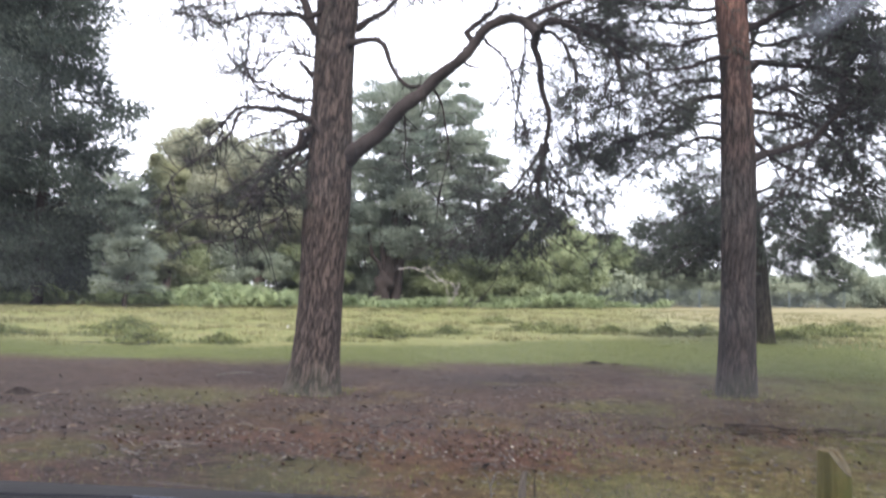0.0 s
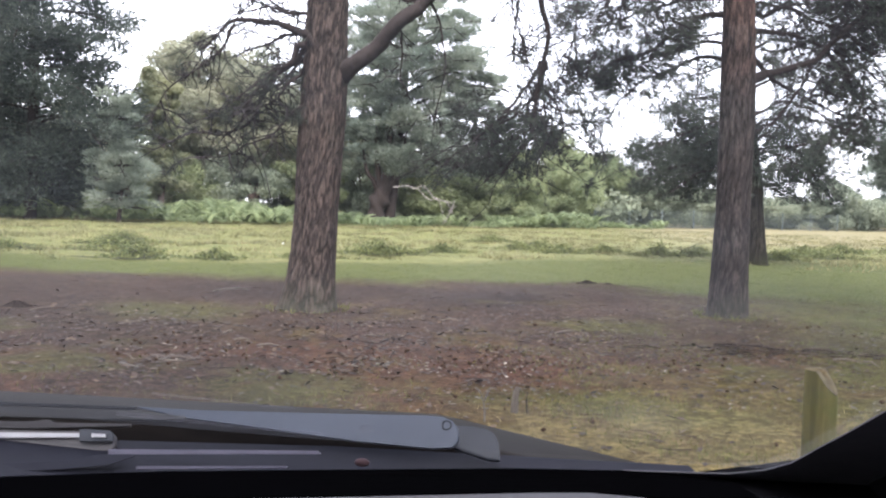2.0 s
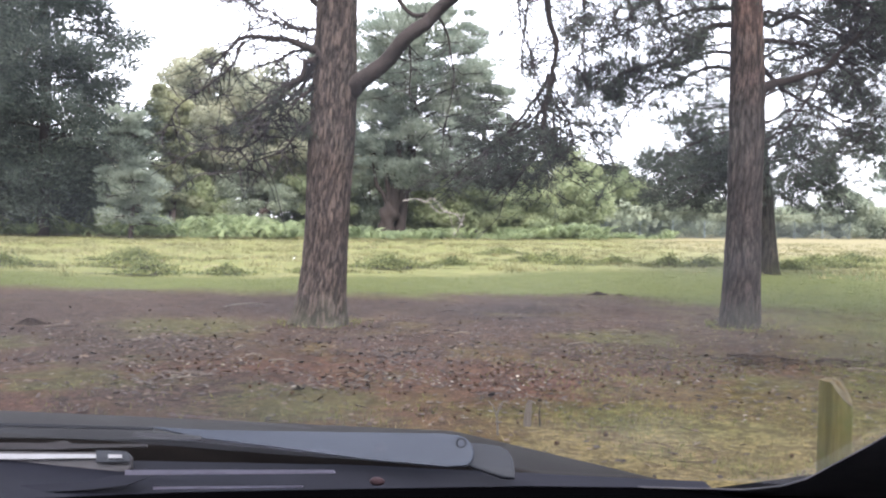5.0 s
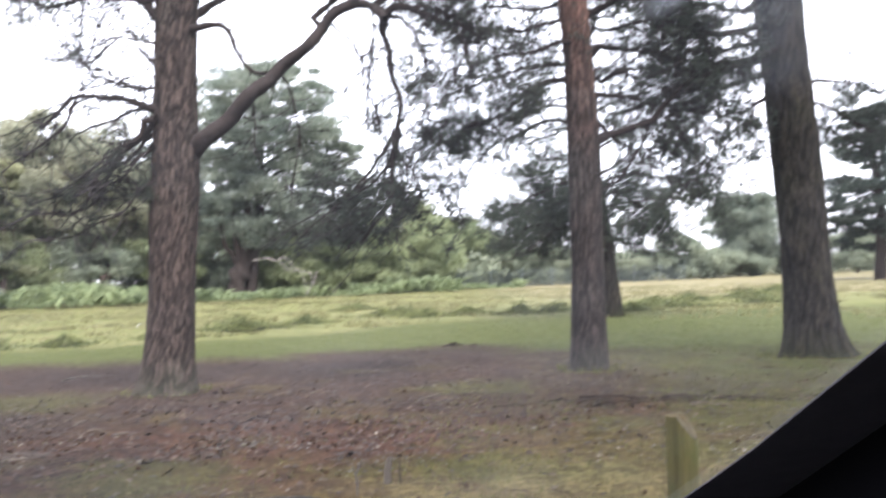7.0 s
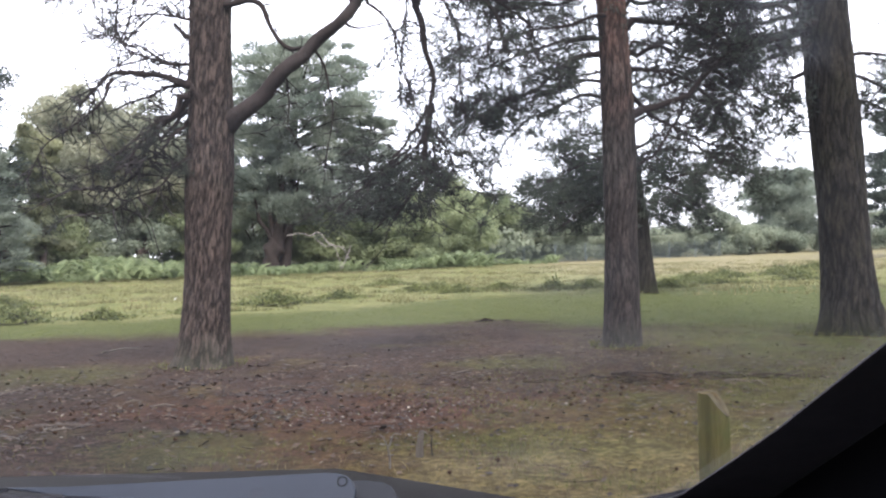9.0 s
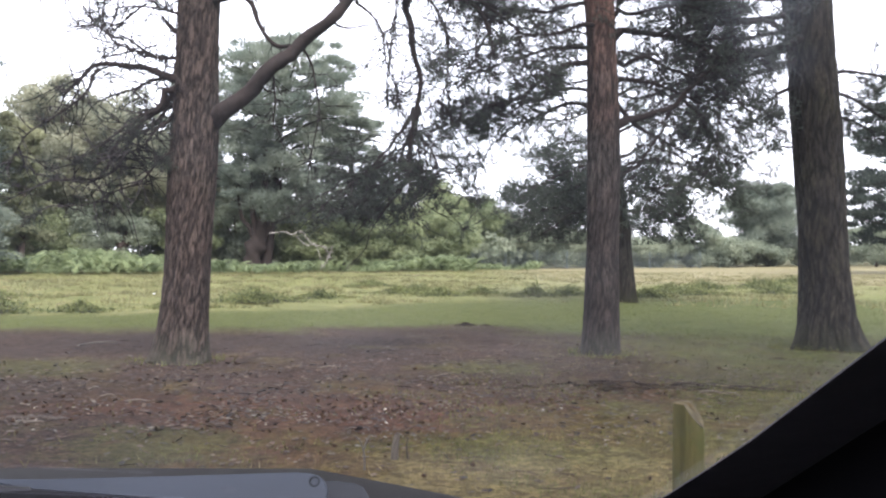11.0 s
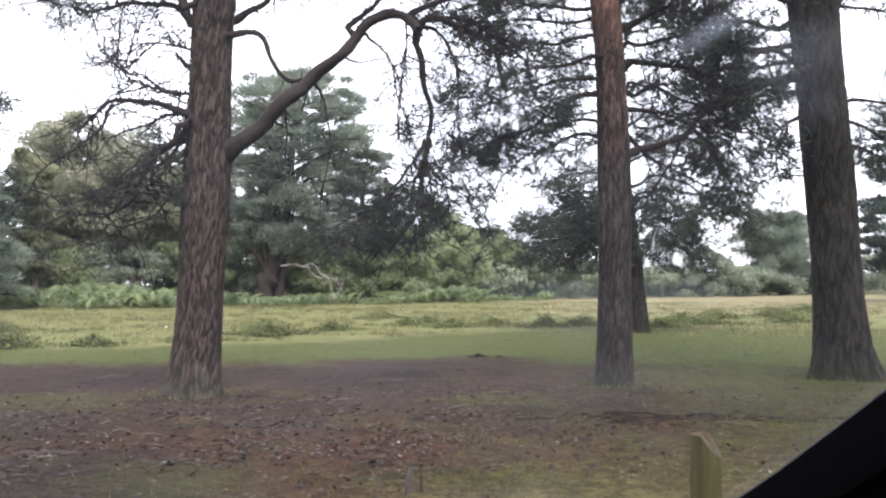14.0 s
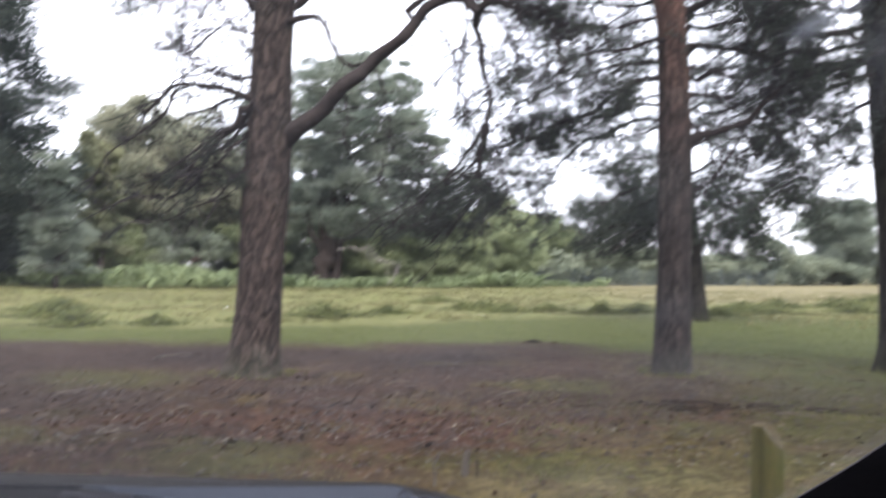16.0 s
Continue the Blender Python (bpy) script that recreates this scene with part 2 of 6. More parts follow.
def ground_material():
    k = Mat("ground_soil_and_turf", 0.95, spec=0.1)
    s = k.n.new("ShaderNodeSeparateXYZ")
    k.l.new(k.pos.outputs["Position"], s.inputs["Vector"])
    x, y = s.outputs["X"], s.outputs["Y"]
    wob = k.calc("MULTIPLY", k.calc("SUBTRACT", k.noise(0.35, 5, 0.65), 0.5), 6.0)

    def strong(scale, detail, lo=0.36, hi=0.64):
        return k.ramp(k.noise(scale, detail, 0.7), (lo, 0.0), (hi, 1.0))

    fine, speck, clod = strong(21.0, 6), strong(38.0, 5), strong(3.2, 6)

    def step(v, lo, hi):
        r = k.n.new("ShaderNodeMapRange")
        r.interpolation_type = "SMOOTHSTEP"
        r.inputs["From Min"].default_value, r.inputs["From Max"].default_value = lo, hi
        k.l.new(v, r.inputs["Value"])
        return r.outputs["Result"]

    litter = k.ramp(speck, (0.0, (0.0085, 0.0056, 0.0042)), (0.45, (0.0335, 0.0228, 0.0168)), (1.0, (0.0850, 0.0600, 0.0440)))
    litter = k.mix(1.0, litter, k.ramp(k.noise(0.7, 6, 0.75), (0.36, (0.46, 0.44, 0.44)), (0.64, (1.06, 1.01, 1.00))), "MULTIPLY")
    rusty = k.mix(speck, (0.0150, 0.0072, 0.0047), (0.0860, 0.0410, 0.0250))
    near_rust = k.calc("SUBTRACT", 1.0, step(k.calc("ADD", y, wob), 7.2, 9.0))
    litter = k.mix(k.calc("MULTIPLY", k.calc("ADD", k.calc("MULTIPLY", near_rust, 1.05), 0.18), k.calc("ADD", k.calc("MULTIPLY", clod, 0.65), 0.35)), litter, rusty)
    moss = k.mix(fine, (0.0260, 0.0225, 0.0052), (0.0900, 0.0715, 0.0200))
    straw = k.mix(fine, (0.0480, 0.0360, 0.0145), (0.1400, 0.1050, 0.0470))
    moss = k.mix(k.calc("MULTIPLY", strong(1.9, 6, 0.42, 0.60), 0.7), moss, straw)
    moss = k.mix(k.calc("MULTIPLY", strong(9.0, 5, 0.48, 0.60), 0.6), moss, (0.0300, 0.0190, 0.0110))
    turf = k.mix(fine, (0.0320, 0.0430, 0.0110), (0.0570, 0.0670, 0.0185))
    turf = k.mix(k.calc("MULTIPLY", clod, 0.4), turf, (0.0740, 0.0715, 0.0230))
    heath = k.mix(strong(1.6, 6), (0.0580, 0.0680, 0.0240), (0.1380, 0.1260, 0.0560))
    heath = k.mix(k.calc("MULTIPLY", strong(0.28, 5), 0.55), heath, k.mix(fine, (0.0700, 0.0850, 0.0240), (0.1150, 0.1200, 0.0368)))
    heath = k.mix(k.calc("MULTIPLY", strong(0.75, 6, 0.5, 0.62), 0.5), heath, (0.0500, 0.0600, 0.0176))
    parched = k.calc("MULTIPLY", step(k.calc("ADD", y, wob), 33.0, 40.0), step(k.calc("ADD", x, wob), 2.0, 9.0))
    heath = k.mix(k.calc("MULTIPLY", parched, 0.65), heath, k.mix(fine, (0.1150, 0.0960, 0.0560), (0.1750, 0.1450, 0.0900)))
    wood = k.mix(fine, (0.0250, 0.0260, 0.0096), (0.0550, 0.0500, 0.0208))
    near = step(k.calc("ADD", k.calc("ADD", y, k.calc("MULTIPLY", x, -0.55)), wob), 5.0, 6.9)
    c = k.mix(near, moss, litter)
    c = k.mix(k.calc("MULTIPLY", strong(0.8, 5, 0.5, 0.62), 0.6), c, moss)
    c = k.mix(k.calc("MULTIPLY", strong(0.55, 6, 0.5, 0.6), 0.65), c, litter)
    rag = k.calc("MULTIPLY", k.calc("SUBTRACT", k.noise(2.6, 6, 0.7), 0.5), 1.9)

    def spots(places):
        total = None
        for sx, sy, radius in places:
            d = k.n.new("ShaderNodeVectorMath")
            d.operation = "DISTANCE"
            d.inputs[1].default_value = (sx, sy, 0.0)
            k.l.new(k.pos.outputs["Position"], d.inputs[0])
            near_it = k.calc("SUBTRACT", 1.0, step(k.calc("ADD", d.outputs["Value"], rag), 0.35 * radius, radius))
            total = near_it if total is None else k.calc("MAXIMUM", total, near_it)
        return total

    c = k.mix(k.calc("MULTIPLY", spots(((1.35, 7.8, 0.55), (1.95, 8.35, 0.7), (-1.6, 7.2, 1.0), (-3.0, 7.1, 1.1), (-0.4, 7.4, 0.8), (2.9, 8.2, 0.6))), 0.5), c, rusty)
    # darker litter patches that paint in the shade under the pine crowns
    shaded_litter = k.mix(speck, (0.0085, 0.0056, 0.0044), (0.0500, 0.0340, 0.0270))
    c = k.mix(k.calc("MULTIPLY", spots(((-5.2, 8.8, 2.4), (-3.9, 7.7, 1.8), (-6.2, 11.2, 2.6), (-4.4, 12.6, 2.4), (-7.4, 13.0, 2.2), (-1.8, 12.9, 2.0), (-2.6, 6.0, 1.4), (-2.0, 5.2, 0.9), (5.4, 10.2, 1.9), (3.6, 6.6, 1.3), (4.6, 8.6, 1.9), (3.0, 8.9, 1.0))), 0.85), c, shaded_litter)
    green = k.mix(fine, (0.0280, 0.0350, 0.0085), (0.0740, 0.0780, 0.0225))
    near_green = k.calc("MULTIPLY", k.calc("SUBTRACT", 1.0, step(y, 7.5, 9.5)), strong(1.15, 5, 0.54, 0.64))
    c = k.mix(k.calc("MULTIPLY", near_green, k.calc("ADD", 0.22, k.calc("MULTIPLY", step(x, -1.5, 1.5), 0.33))), c, green)
    c = k.mix(k.calc("MULTIPLY", spots(((-3.55, 6.2, 0.7), (-1.75, 5.9, 0.8), (1.6, 7.4, 0.5), (0.7, 9.7, 0.9), (-4.3, 9.9, 1.2), (-5.6, 7.6, 0.9), (0.9, 5.6, 0.6), (0.45, 5.9, 0.7), (2.6, 7.5, 0.7), (1.9, 6.1, 0.5))), 0.45), c, green)
    c = k.mix(k.calc("MULTIPLY", spots(((0.9, 4.9, 1.3), (1.7, 4.5, 1.1), (0.2, 5.0, 0.9), (2.4, 5.4, 1.0))), 0.4), c, k.mix(fine, (0.070, 0.057, 0.023), (0.190, 0.152, 0.074)))
    side = step(k.calc("ADD", x, k.calc("MULTIPLY", wob, 0.6)), 0.6, 3.6)
    c = k.mix(k.calc("MULTIPLY", side, 0.5), c, k.mix(speck, (0.0230, 0.0235, 0.0062), (0.0600, 0.0560, 0.0170)))
    glade = k.calc("MULTIPLY", step(k.calc("ADD", x, wob), 2.0, 4.2), step(k.calc("ADD", y, k.calc("MULTIPLY", wob, 0.5)), 8.6, 11.2))
    c = k.mix(k.calc("MULTIPLY", glade, k.calc("ADD", k.calc("MULTIPLY", strong(2.4, 6, 0.4, 0.6), 0.55), 0.25)), c, k.mix(speck, (0.0240, 0.0310, 0.0075), (0.0560, 0.0640, 0.0170)))
    edge = k.calc("ADD", k.calc("ADD", y, k.calc("MULTIPLY", k.calc("MAXIMUM", k.calc("SUBTRACT", x, 0.5), 0.0), 0.12)), k.calc("MULTIPLY", wob, 0.28))
    c = k.mix(step(k.calc("ADD", edge, k.calc("MULTIPLY", rag, 0.35)), 13.4, 15.2), c, turf)
    c = k.mix(k.calc("MULTIPLY", spots(((0.5, 14.7, 1.9), (-1.0, 14.5, 1.5))), 0.9), c, litter)
    c = k.mix(1.0, c, k.ramp(k.noise(17.0, 6, 0.8), (0.36, (0.62, 0.61, 0.60)), (0.5, (1.0, 1.0, 1.0)), (0.64, (1.42, 1.40, 1.36))), "MULTIPLY")
    reach = k.calc("MINIMUM", k.calc("MAXIMUM", k.calc("MULTIPLY", k.calc("ADD", x, 4.5), 0.9), 0.0), 7.5)
    c = k.mix(step(k.calc("ADD", k.calc("SUBTRACT", y, reach), k.calc("MULTIPLY", wob, 0.5)), 16.8, 19.0), c, heath)
    c = k.mix(step(k.calc("ADD", k.calc("ADD", y, k.calc("MULTIPLY", x, -0.62)), wob), 70.0, 75.0), c, wood)
    blotch = k.ramp(k.noise(6.5, 5, 0.7), (0.38, (0.66, 0.65, 0.64)), (0.52, (1.0, 1.0, 1.0)), (0.66, (1.25, 1.24, 1.2)))
    c = k.mix(k.calc("SUBTRACT", 1.0, step(y, 13.0, 16.0)), c, k.mix(1.0, c, blotch, "MULTIPLY"))
    k.color(c)
    k.bump(k.mix(0.5, fine, speck), 0.5, 0.03)
    return k.m


M_GROUND = ground_material()


def simple(name, c, rough=0.6, metal=0.0, spec=0.4, vary=0.25, scale=18.0):
    k = Mat(name, rough, metal, spec)
    lo = tuple(v * (1 - vary) for v in c)
    hi = tuple(min(1.0, v * (1 + vary)) for v in c)
    k.color(k.mix(k.noise(scale, 5, 0.7), lo, hi))
    k.bump(k.noise(scale * 14, 3, 0.6), 0.08, 0.002)
    return k.m


M_PAINT = simple("bonnet_paint", (0.0070, 0.0056, 0.0052), 0.55, 0.0, 0.045, 0.2, 6)
M_SCUTTLE = simple("scuttle_plastic", (0.0095, 0.0100, 0.0150), 0.7, 0, 0.06)
M_WIPER = simple("wiper_arm_grey", (0.030, 0.038, 0.056), 0.5, 0.0, 0.3, 0.1, 25)
M_MOUNT = simple("wiper_mount_grey", (0.020, 0.023, 0.030), 0.55, 0.0, 0.25, 0.1, 25)
M_SHEEN = simple("dull_trim_grey", (0.006, 0.0065, 0.0095), 0.6, 0.0, 0.25, 0.3, 12)
M_STREAK = simple("lilac_streak", (0.115, 0.112, 0.150), 0.5, 0.0, 0.3)
M_SEAL = simple("seal_rubber", (0.0008, 0.0008, 0.001), 1.0, 0, 0.0)
M_RUBBER = simple("wiper_rubber", (0.012, 0.012, 0.014), 0.55)
M_CHROME = simple("bright_metal", (0.045, 0.043, 0.047), 0.5, 0.0, 0.3)
M_GLINT = simple("glint_metal", (0.22, 0.22, 0.23), 0.35, 0.3, 0.5)
M_DASH = simple("dashboard_plastic", (0.025, 0.024, 0.030), 0.65, 0, 0.3, 0.1, 40)
M_BLACK = simple("black_trim", (0.005, 0.005, 0.006), 1.0, 0, 0.0)
# paler than the black trim: veiling glare is put into the colour
M_PILLAR = simple("pillar_trim", (0.085, 0.083, 0.094), 0.9, 0, 0.05)
M_LINER = simple("cabin_lining", (0.02, 0.02, 0.022), 0.9, 0, 0.2)
M_PINK = simple("pale_red_plastic", (0.034, 0.020, 0.023), 0.6, 0, 0.1)
M_WIRE = simple("galvanised_wire", (0.085, 0.105, 0.108), 0.6, 0.2)


def post_material():
    k = Mat("mossy_post_wood", 0.9, spec=0.1)
    grain = k.ramp(k.noise(16, 6, 0.7, (1, 1, 0.06)), (0.36, 0.0), (0.64, 1.0))
    c = k.mix(grain, (0.042, 0.038, 0.011), (0.105, 0.088, 0.030))
    c = k.mix(k.ramp(k.noise(6, 5, 0.7), (0.45, 0.0), (0.62, 0.8)), c, (0.055, 0.06, 0.016))
    k.color(c)
    k.bump(grain, 0.8, 0.01)
    return k.m


def post_top_material():
    k = Mat("weathered_end_grain", 0.9, spec=0.15)
    c = k.mix(k.ramp(k.noise(34, 6, 0.75, (1, 1, 0.3)), (0.36, 0.0), (0.64, 1.0)), (0.026, 0.021, 0.011), (0.094, 0.078, 0.044))
    c = k.mix(k.ramp(k.noise(11, 4, 0.7), (0.5, 0.0), (0.66, 0.8)), c, (0.084, 0.056, 0.018))
    k.color(c)
    k.bump(k.noise(60, 4), 0.6, 0.006)
    return k.m


M_POST, M_POSTTOP = post_material(), post_top_material()


def glass_material():
    """Windscreen: clear glass with gloss, a thin film of dust, wiped smears and painted reflection haze."""
    k = Mat("dusty_windscreen_glass")
    n, l = k.n, k.l
    n.remove(k.bsdf)
    clear, gloss, dust = n.new("ShaderNodeBsdfTransparent"), n.new("ShaderNodeBsdfGlossy"), n.new("ShaderNodeBsdfTranslucent")
    clear.inputs["Color"].default_value = (0.97, 0.98, 0.98, 1)
    gloss.inputs["Roughness"].default_value = 0.02
    dust.inputs["Color"].default_value = (0.725, 0.775, 0.875, 1)
    fres = n.new("ShaderNodeFresnel")
    fres.inputs["IOR"].default_value = 1.13
    m1, m2 = n.new("ShaderNodeMixShader"), n.new("ShaderNodeMixShader")
    film = k.ramp(k.noise(3.2, 6, 0.7, (1, 1.0, 1.6)), (0.35, 0.003), (0.7, 0.0155))
    smear_glare = k.ramp(k.noise(60, 4, 0.7), (0.3, 0.4), (0.7, 1.0))
    # smears, plus wider spots that paint glare and the dashboard's reflection
    for spot, radius, strength in (((0.097, 0.336, 1.346), 0.009, 0.085), ((0.101, 0.331, 1.348), 0.009, 0.105), ((0.106, 0.326, 1.351), 0.009, 0.115), ((0.111, 0.322, 1.353), 0.008, 0.085),
                                   ((0.140, 0.339, 1.344), 0.030, 0.045), ((0.152, 0.363, 1.327), 0.026, 0.028), ((0.085, 0.560, 1.225), 0.045, 0.014), ((-0.05, 0.62, 1.20), 0.09, 0.010), ((0.118, 0.638, 1.183), 0.085, 0.013), ((0.098, 0.94, 1.02), 0.11, 0.016)):
        d = n.new("ShaderNodeVectorMath")
        d.operation = "DISTANCE"
        d.inputs[1].default_value = spot
        l.new(k.pos.outputs["Position"], d.inputs[0])
        r = n.new("ShaderNodeMapRange")
        r.interpolation_type = "SMOOTHSTEP"
        for key, value in (("From Min", 0.0), ("From Max", radius), ("To Min", strength), ("To Max", 0.0)):
            r.inputs[key].default_value = value
        l.new(d.outputs["Value"], r.inputs["Value"])
        film = k.calc("ADD", film, k.calc("MULTIPLY", r.outputs["Result"], smear_glare))
    l.new(fres.outputs["Fac"], m1.inputs["Fac"])
    l.new(clear.outputs["BSDF"], m1.inputs[1])
    l.new(gloss.outputs["BSDF"], m1.inputs[2])
    l.new(film, m2.inputs["Fac"])
    l.new(m1.outputs["Shader"], m2.inputs[1])
    l.new(dust.outputs["BSDF"], m2.inputs[2])
    l.new(m2.outputs["Shader"], n["Material Output"].inputs["Surface"])
    return k.m


M_GLASS = glass_material()

# ---- mesh helpers ----


def empty(name, at, label, category, group=""):
    ob = new(name)
    ob.location = at
    return tagged(ob, label, category, group)


def raw(name, verts, faces, mat, parent=None, smooth=False, attrs=None):
    """A mesh object from an array of points (world metres) and an array of triangles or quads."""
    verts = np.asarray(verts, dtype=np.float64)
    faces = np.asarray(faces, dtype=np.int32)
    base = np.array(parent_origin(parent))
    me = bpy.data.meshes.new(name)
    k = faces.shape[1]
    me.vertices.add(len(verts))
    me.vertices.foreach_set("co", (verts - base).astype(np.float32).ravel())
    me.loops.add(faces.size)
    me.loops.foreach_set("vertex_index", faces.ravel())
    me.polygons.add(len(faces))
    me.polygons.foreach_set("loop_start", np.arange(0, faces.size, k, dtype=np.int32))
    me.polygons.foreach_set("use_smooth", np.full(len(faces), smooth))
    for key, values in (attrs or {}).items():
        at = me.attributes.new(key, "FLOAT", "POINT")
        at.data.foreach_set("value", np.asarray(values, dtype=np.float32))
    me.update(calc_edges=True)
    me.validate()
    me.materials.append(mat)
    ob = new(name, me)
    if parent:
        ob.parent = parent
    return ob


def parent_origin(p):
    at = Vector((0, 0, 0))
    while p:
        at += p.location
        p = p.parent
    return at


def part(name, bm, mat, parent=None, label="", smooth=False, bevel=0.0):
    """Links a bmesh (in world metres) as one mesh under a thing or a part."""
    if bevel:
        bmesh.ops.bevel(bm, geom=bm.edges[:], offset=bevel, segments=2, affect="EDGES", profile=0.6)
    bmesh.ops.translate(bm, verts=bm.verts, vec=-parent_origin(parent))
    bmesh.ops.recalc_face_normals(bm, faces=bm.faces)
    me = bpy.data.meshes.new(name)
    bm.to_mesh(me)
    bm.free()
    for p in me.polygons:
        p.use_smooth = smooth
    me.materials.append(mat)
    ob = new(name, me)
    if parent:
        ob.parent = parent
    return tagged(ob, label)


def slab(corners, thick, way=(0, 0, -1)):
    """A plate from an outline, thickened along way."""
    bm = bmesh.new()
    top = [bm.verts.new(c) for c in corners]
    low = [bm.verts.new(Vector(c) + Vector(way) * thick) for c in corners]
    bm.faces.new(top)
    bm.faces.new(low[::-1])
    for i in range(len(top)):
        j = (i + 1) % len(top)
        bm.faces.new((top[i], low[i], low[j], top[j]))
    return bm


def smooth_path(points, step):
    """A Catmull-Rom line through the points."""
    p = np.array(points, dtype=float)
    if len(p) == 2:
        n = max(2, int(np.linalg.norm(p[1] - p[0]) / step) + 1)
        return p[0] + (p[1] - p[0]) * np.linspace(0, 1, n)[:, None]
    q = np.vstack([2 * p[0] - p[1], p, 2 * p[-1] - p[-2]])
    out = []
    for i in range(len(p) - 1):
        n = max(2, int(np.linalg.norm(p[i + 1] - p[i]) / step) + 1)
        t = np.linspace(0, 1, n, endpoint=False)[:, None]
        a, b, c, d = q[i:i + 4]
        out.append(0.5 * (2 * b + (c - a) * t + (2 * a - 5 * b + 4 * c - d) * t ** 2 + (3 * b - a - 3 * c + d) * t ** 3))
    return np.vstack(out + [p[-1:]])


def tube(path, radii, sides):
    """Points and quads of a round limb along a path."""
    path = np.asarray(path, dtype=float)
    n = len(path)
    r = np.interp(np.linspace(0, 1, n), np.linspace(0, 1, len(radii)), radii)
    tan = np.gradient(path, axis=0)
    tan /= np.linalg.norm(tan, axis=1)[:, None] + 1e-9
    ref = np.array((0.31, 0.9, 0.17))
    u = np.cross(tan, ref)
    u /= np.linalg.norm(u, axis=1)[:, None] + 1e-9
    v = np.cross(tan, u)
    ang = np.linspace(0, 2 * np.pi, sides, endpoint=False)
    ring = np.cos(ang)[None, :, None] * u[:, None] + np.sin(ang)[None, :, None] * v[:, None]
    verts = (path[:, None] + ring * r[:, None, None]).reshape(-1, 3)
    i, j = np.meshgrid(np.arange(n - 1), np.arange(sides), indexing="ij")
    k = (j + 1) % sides
    faces = np.stack([i * sides + j, i * sides + k, (i + 1) * sides + k, (i + 1) * sides + j], -1).reshape(-1, 4)
    return verts, faces


def join(pieces):
    """Joins (points, faces) pairs into one."""
    verts, faces, n = [], [], 0
    for v, f in pieces:
        verts.append(v)
        faces.append(f + n)
        n += len(v)
    return np.vstack(verts), np.vstack(faces)


def sticks(start, end, r):
    """Many thin three-sided twigs at once, from start to end points."""
    start, end = np.asarray(start), np.asarray(end)
    d = end - start
    d /= np.linalg.norm(d, axis=1)[:, None] + 1e-9
    u = np.cross(d, np.array((0.2, 0.5, 0.84)))
    u /= np.linalg.norm(u, axis=1)[:, None] + 1e-9
    v = np.cross(d, u)
    r = np.broadcast_to(np.asarray(r, dtype=float), (len(start),))[:, None]
    ring = [u, -0.5 * u + 0.87 * v, -0.5 * u - 0.87 * v]
    verts = np.stack([start + ring[0] * r, start + ring[1] * r, start + ring[2] * r,
                      end + ring[0] * r * 0.55, end + ring[1] * r * 0.55, end + ring[2] * r * 0.55], 1).reshape(-1, 3)
    quad = np.array([[0, 1, 4, 3], [1, 2, 5, 4], [2, 0, 3, 5]])
    faces = (quad[None] + 6 * np.arange(len(start))[:, None, None]).reshape(-1, 4)
    return verts, faces


def unit(v):
    return v / (np.linalg.norm(v, axis=-1, keepdims=True) + 1e-9)


def needles(rng, start, way, length, n, size, width):
    """Bottle-brush shoots: n needles along each shoot."""
    m = len(start)
    s = rng.uniform(0.1, 1.0, (m, n, 1))
    base = start[:, None] + way[:, None] * length[:, None, None] * s
    d = unit(rng.normal(0, 1, (m, n, 3)))
    d = unit(d + way[:, None] * 0.75)
    tip = base + d * size * rng.uniform(0.65, 1.25, (m, n, 1))
    side = unit(np.cross(d, rng.normal(0, 1, (m, n, 3)))) * width * 0.5
    verts = np.stack([base - side, base + side, tip], 2).reshape(-1, 3)
    return verts, np.arange(len(verts)).reshape(-1, 3)


def leaves(rng, at, size, lean=None):
    """Small kite-shaped leaves at points."""
    m = len(at)
    d = unit(rng.normal(0, 1, (m, 3)) + (0 if lean is None else lean))
    side = unit(np.cross(d, rng.normal(0, 1, (m, 3))))
    s = size * rng.uniform(0.6, 1.35, (m, 1))
    verts = np.stack([at, at + d * s * 0.5 + side * s * 0.36, at + d * s, at + d * s * 0.5 - side * s * 0.36], 1).reshape(-1, 3)
    return verts, np.arange(len(verts)).reshape(-1, 4)


def flat_leaves(rng, at, size):
    """Fallen leaves and flakes that lie nearly flat, a little curled."""
    m = len(at)
    a = rng.uniform(0, 6.283, m)
    d = unit(np.stack([np.cos(a), np.sin(a), rng.normal(0, 0.22, m)], -1))
    side = unit(np.stack([-np.sin(a), np.cos(a), rng.normal(0, 0.35, m)], -1))
    s = size * rng.uniform(0.45, 1.5, (m, 1))
    w = s * rng.uniform(0.2, 0.42, (m, 1))
    verts = np.stack([at, at + d * s * 0.45 + side * w, at + d * s, at + d * s * 0.55 - side * w], 1).reshape(-1, 3)
    verts[:, 2] = np.maximum(verts[:, 2], np.repeat(at[:, 2], 4) - 0.006)
    return verts, np.arange(len(verts)).reshape(-1, 4)


def shingles(rng, at, face, size, loose=0.7):
    """Small pointed leaf sprays that mostly look outwards from their clump."""
    n = unit(face + rng.normal(0, loose, at.shape))
    d = unit(np.cross(n, rng.normal(0, 1, at.shape)))
    side = np.cross(n, d)
    s = size * rng.uniform(0.6, 1.35, (len(at), 1))
    verts = np.stack([at - d * s * 0.5 - side * s * 0.3, at - d * s * 0.35 + side * s * 0.42, at + d * s * 0.6], 1).reshape(-1, 3)
    return verts, np.arange(len(verts)).reshape(-1, 3)


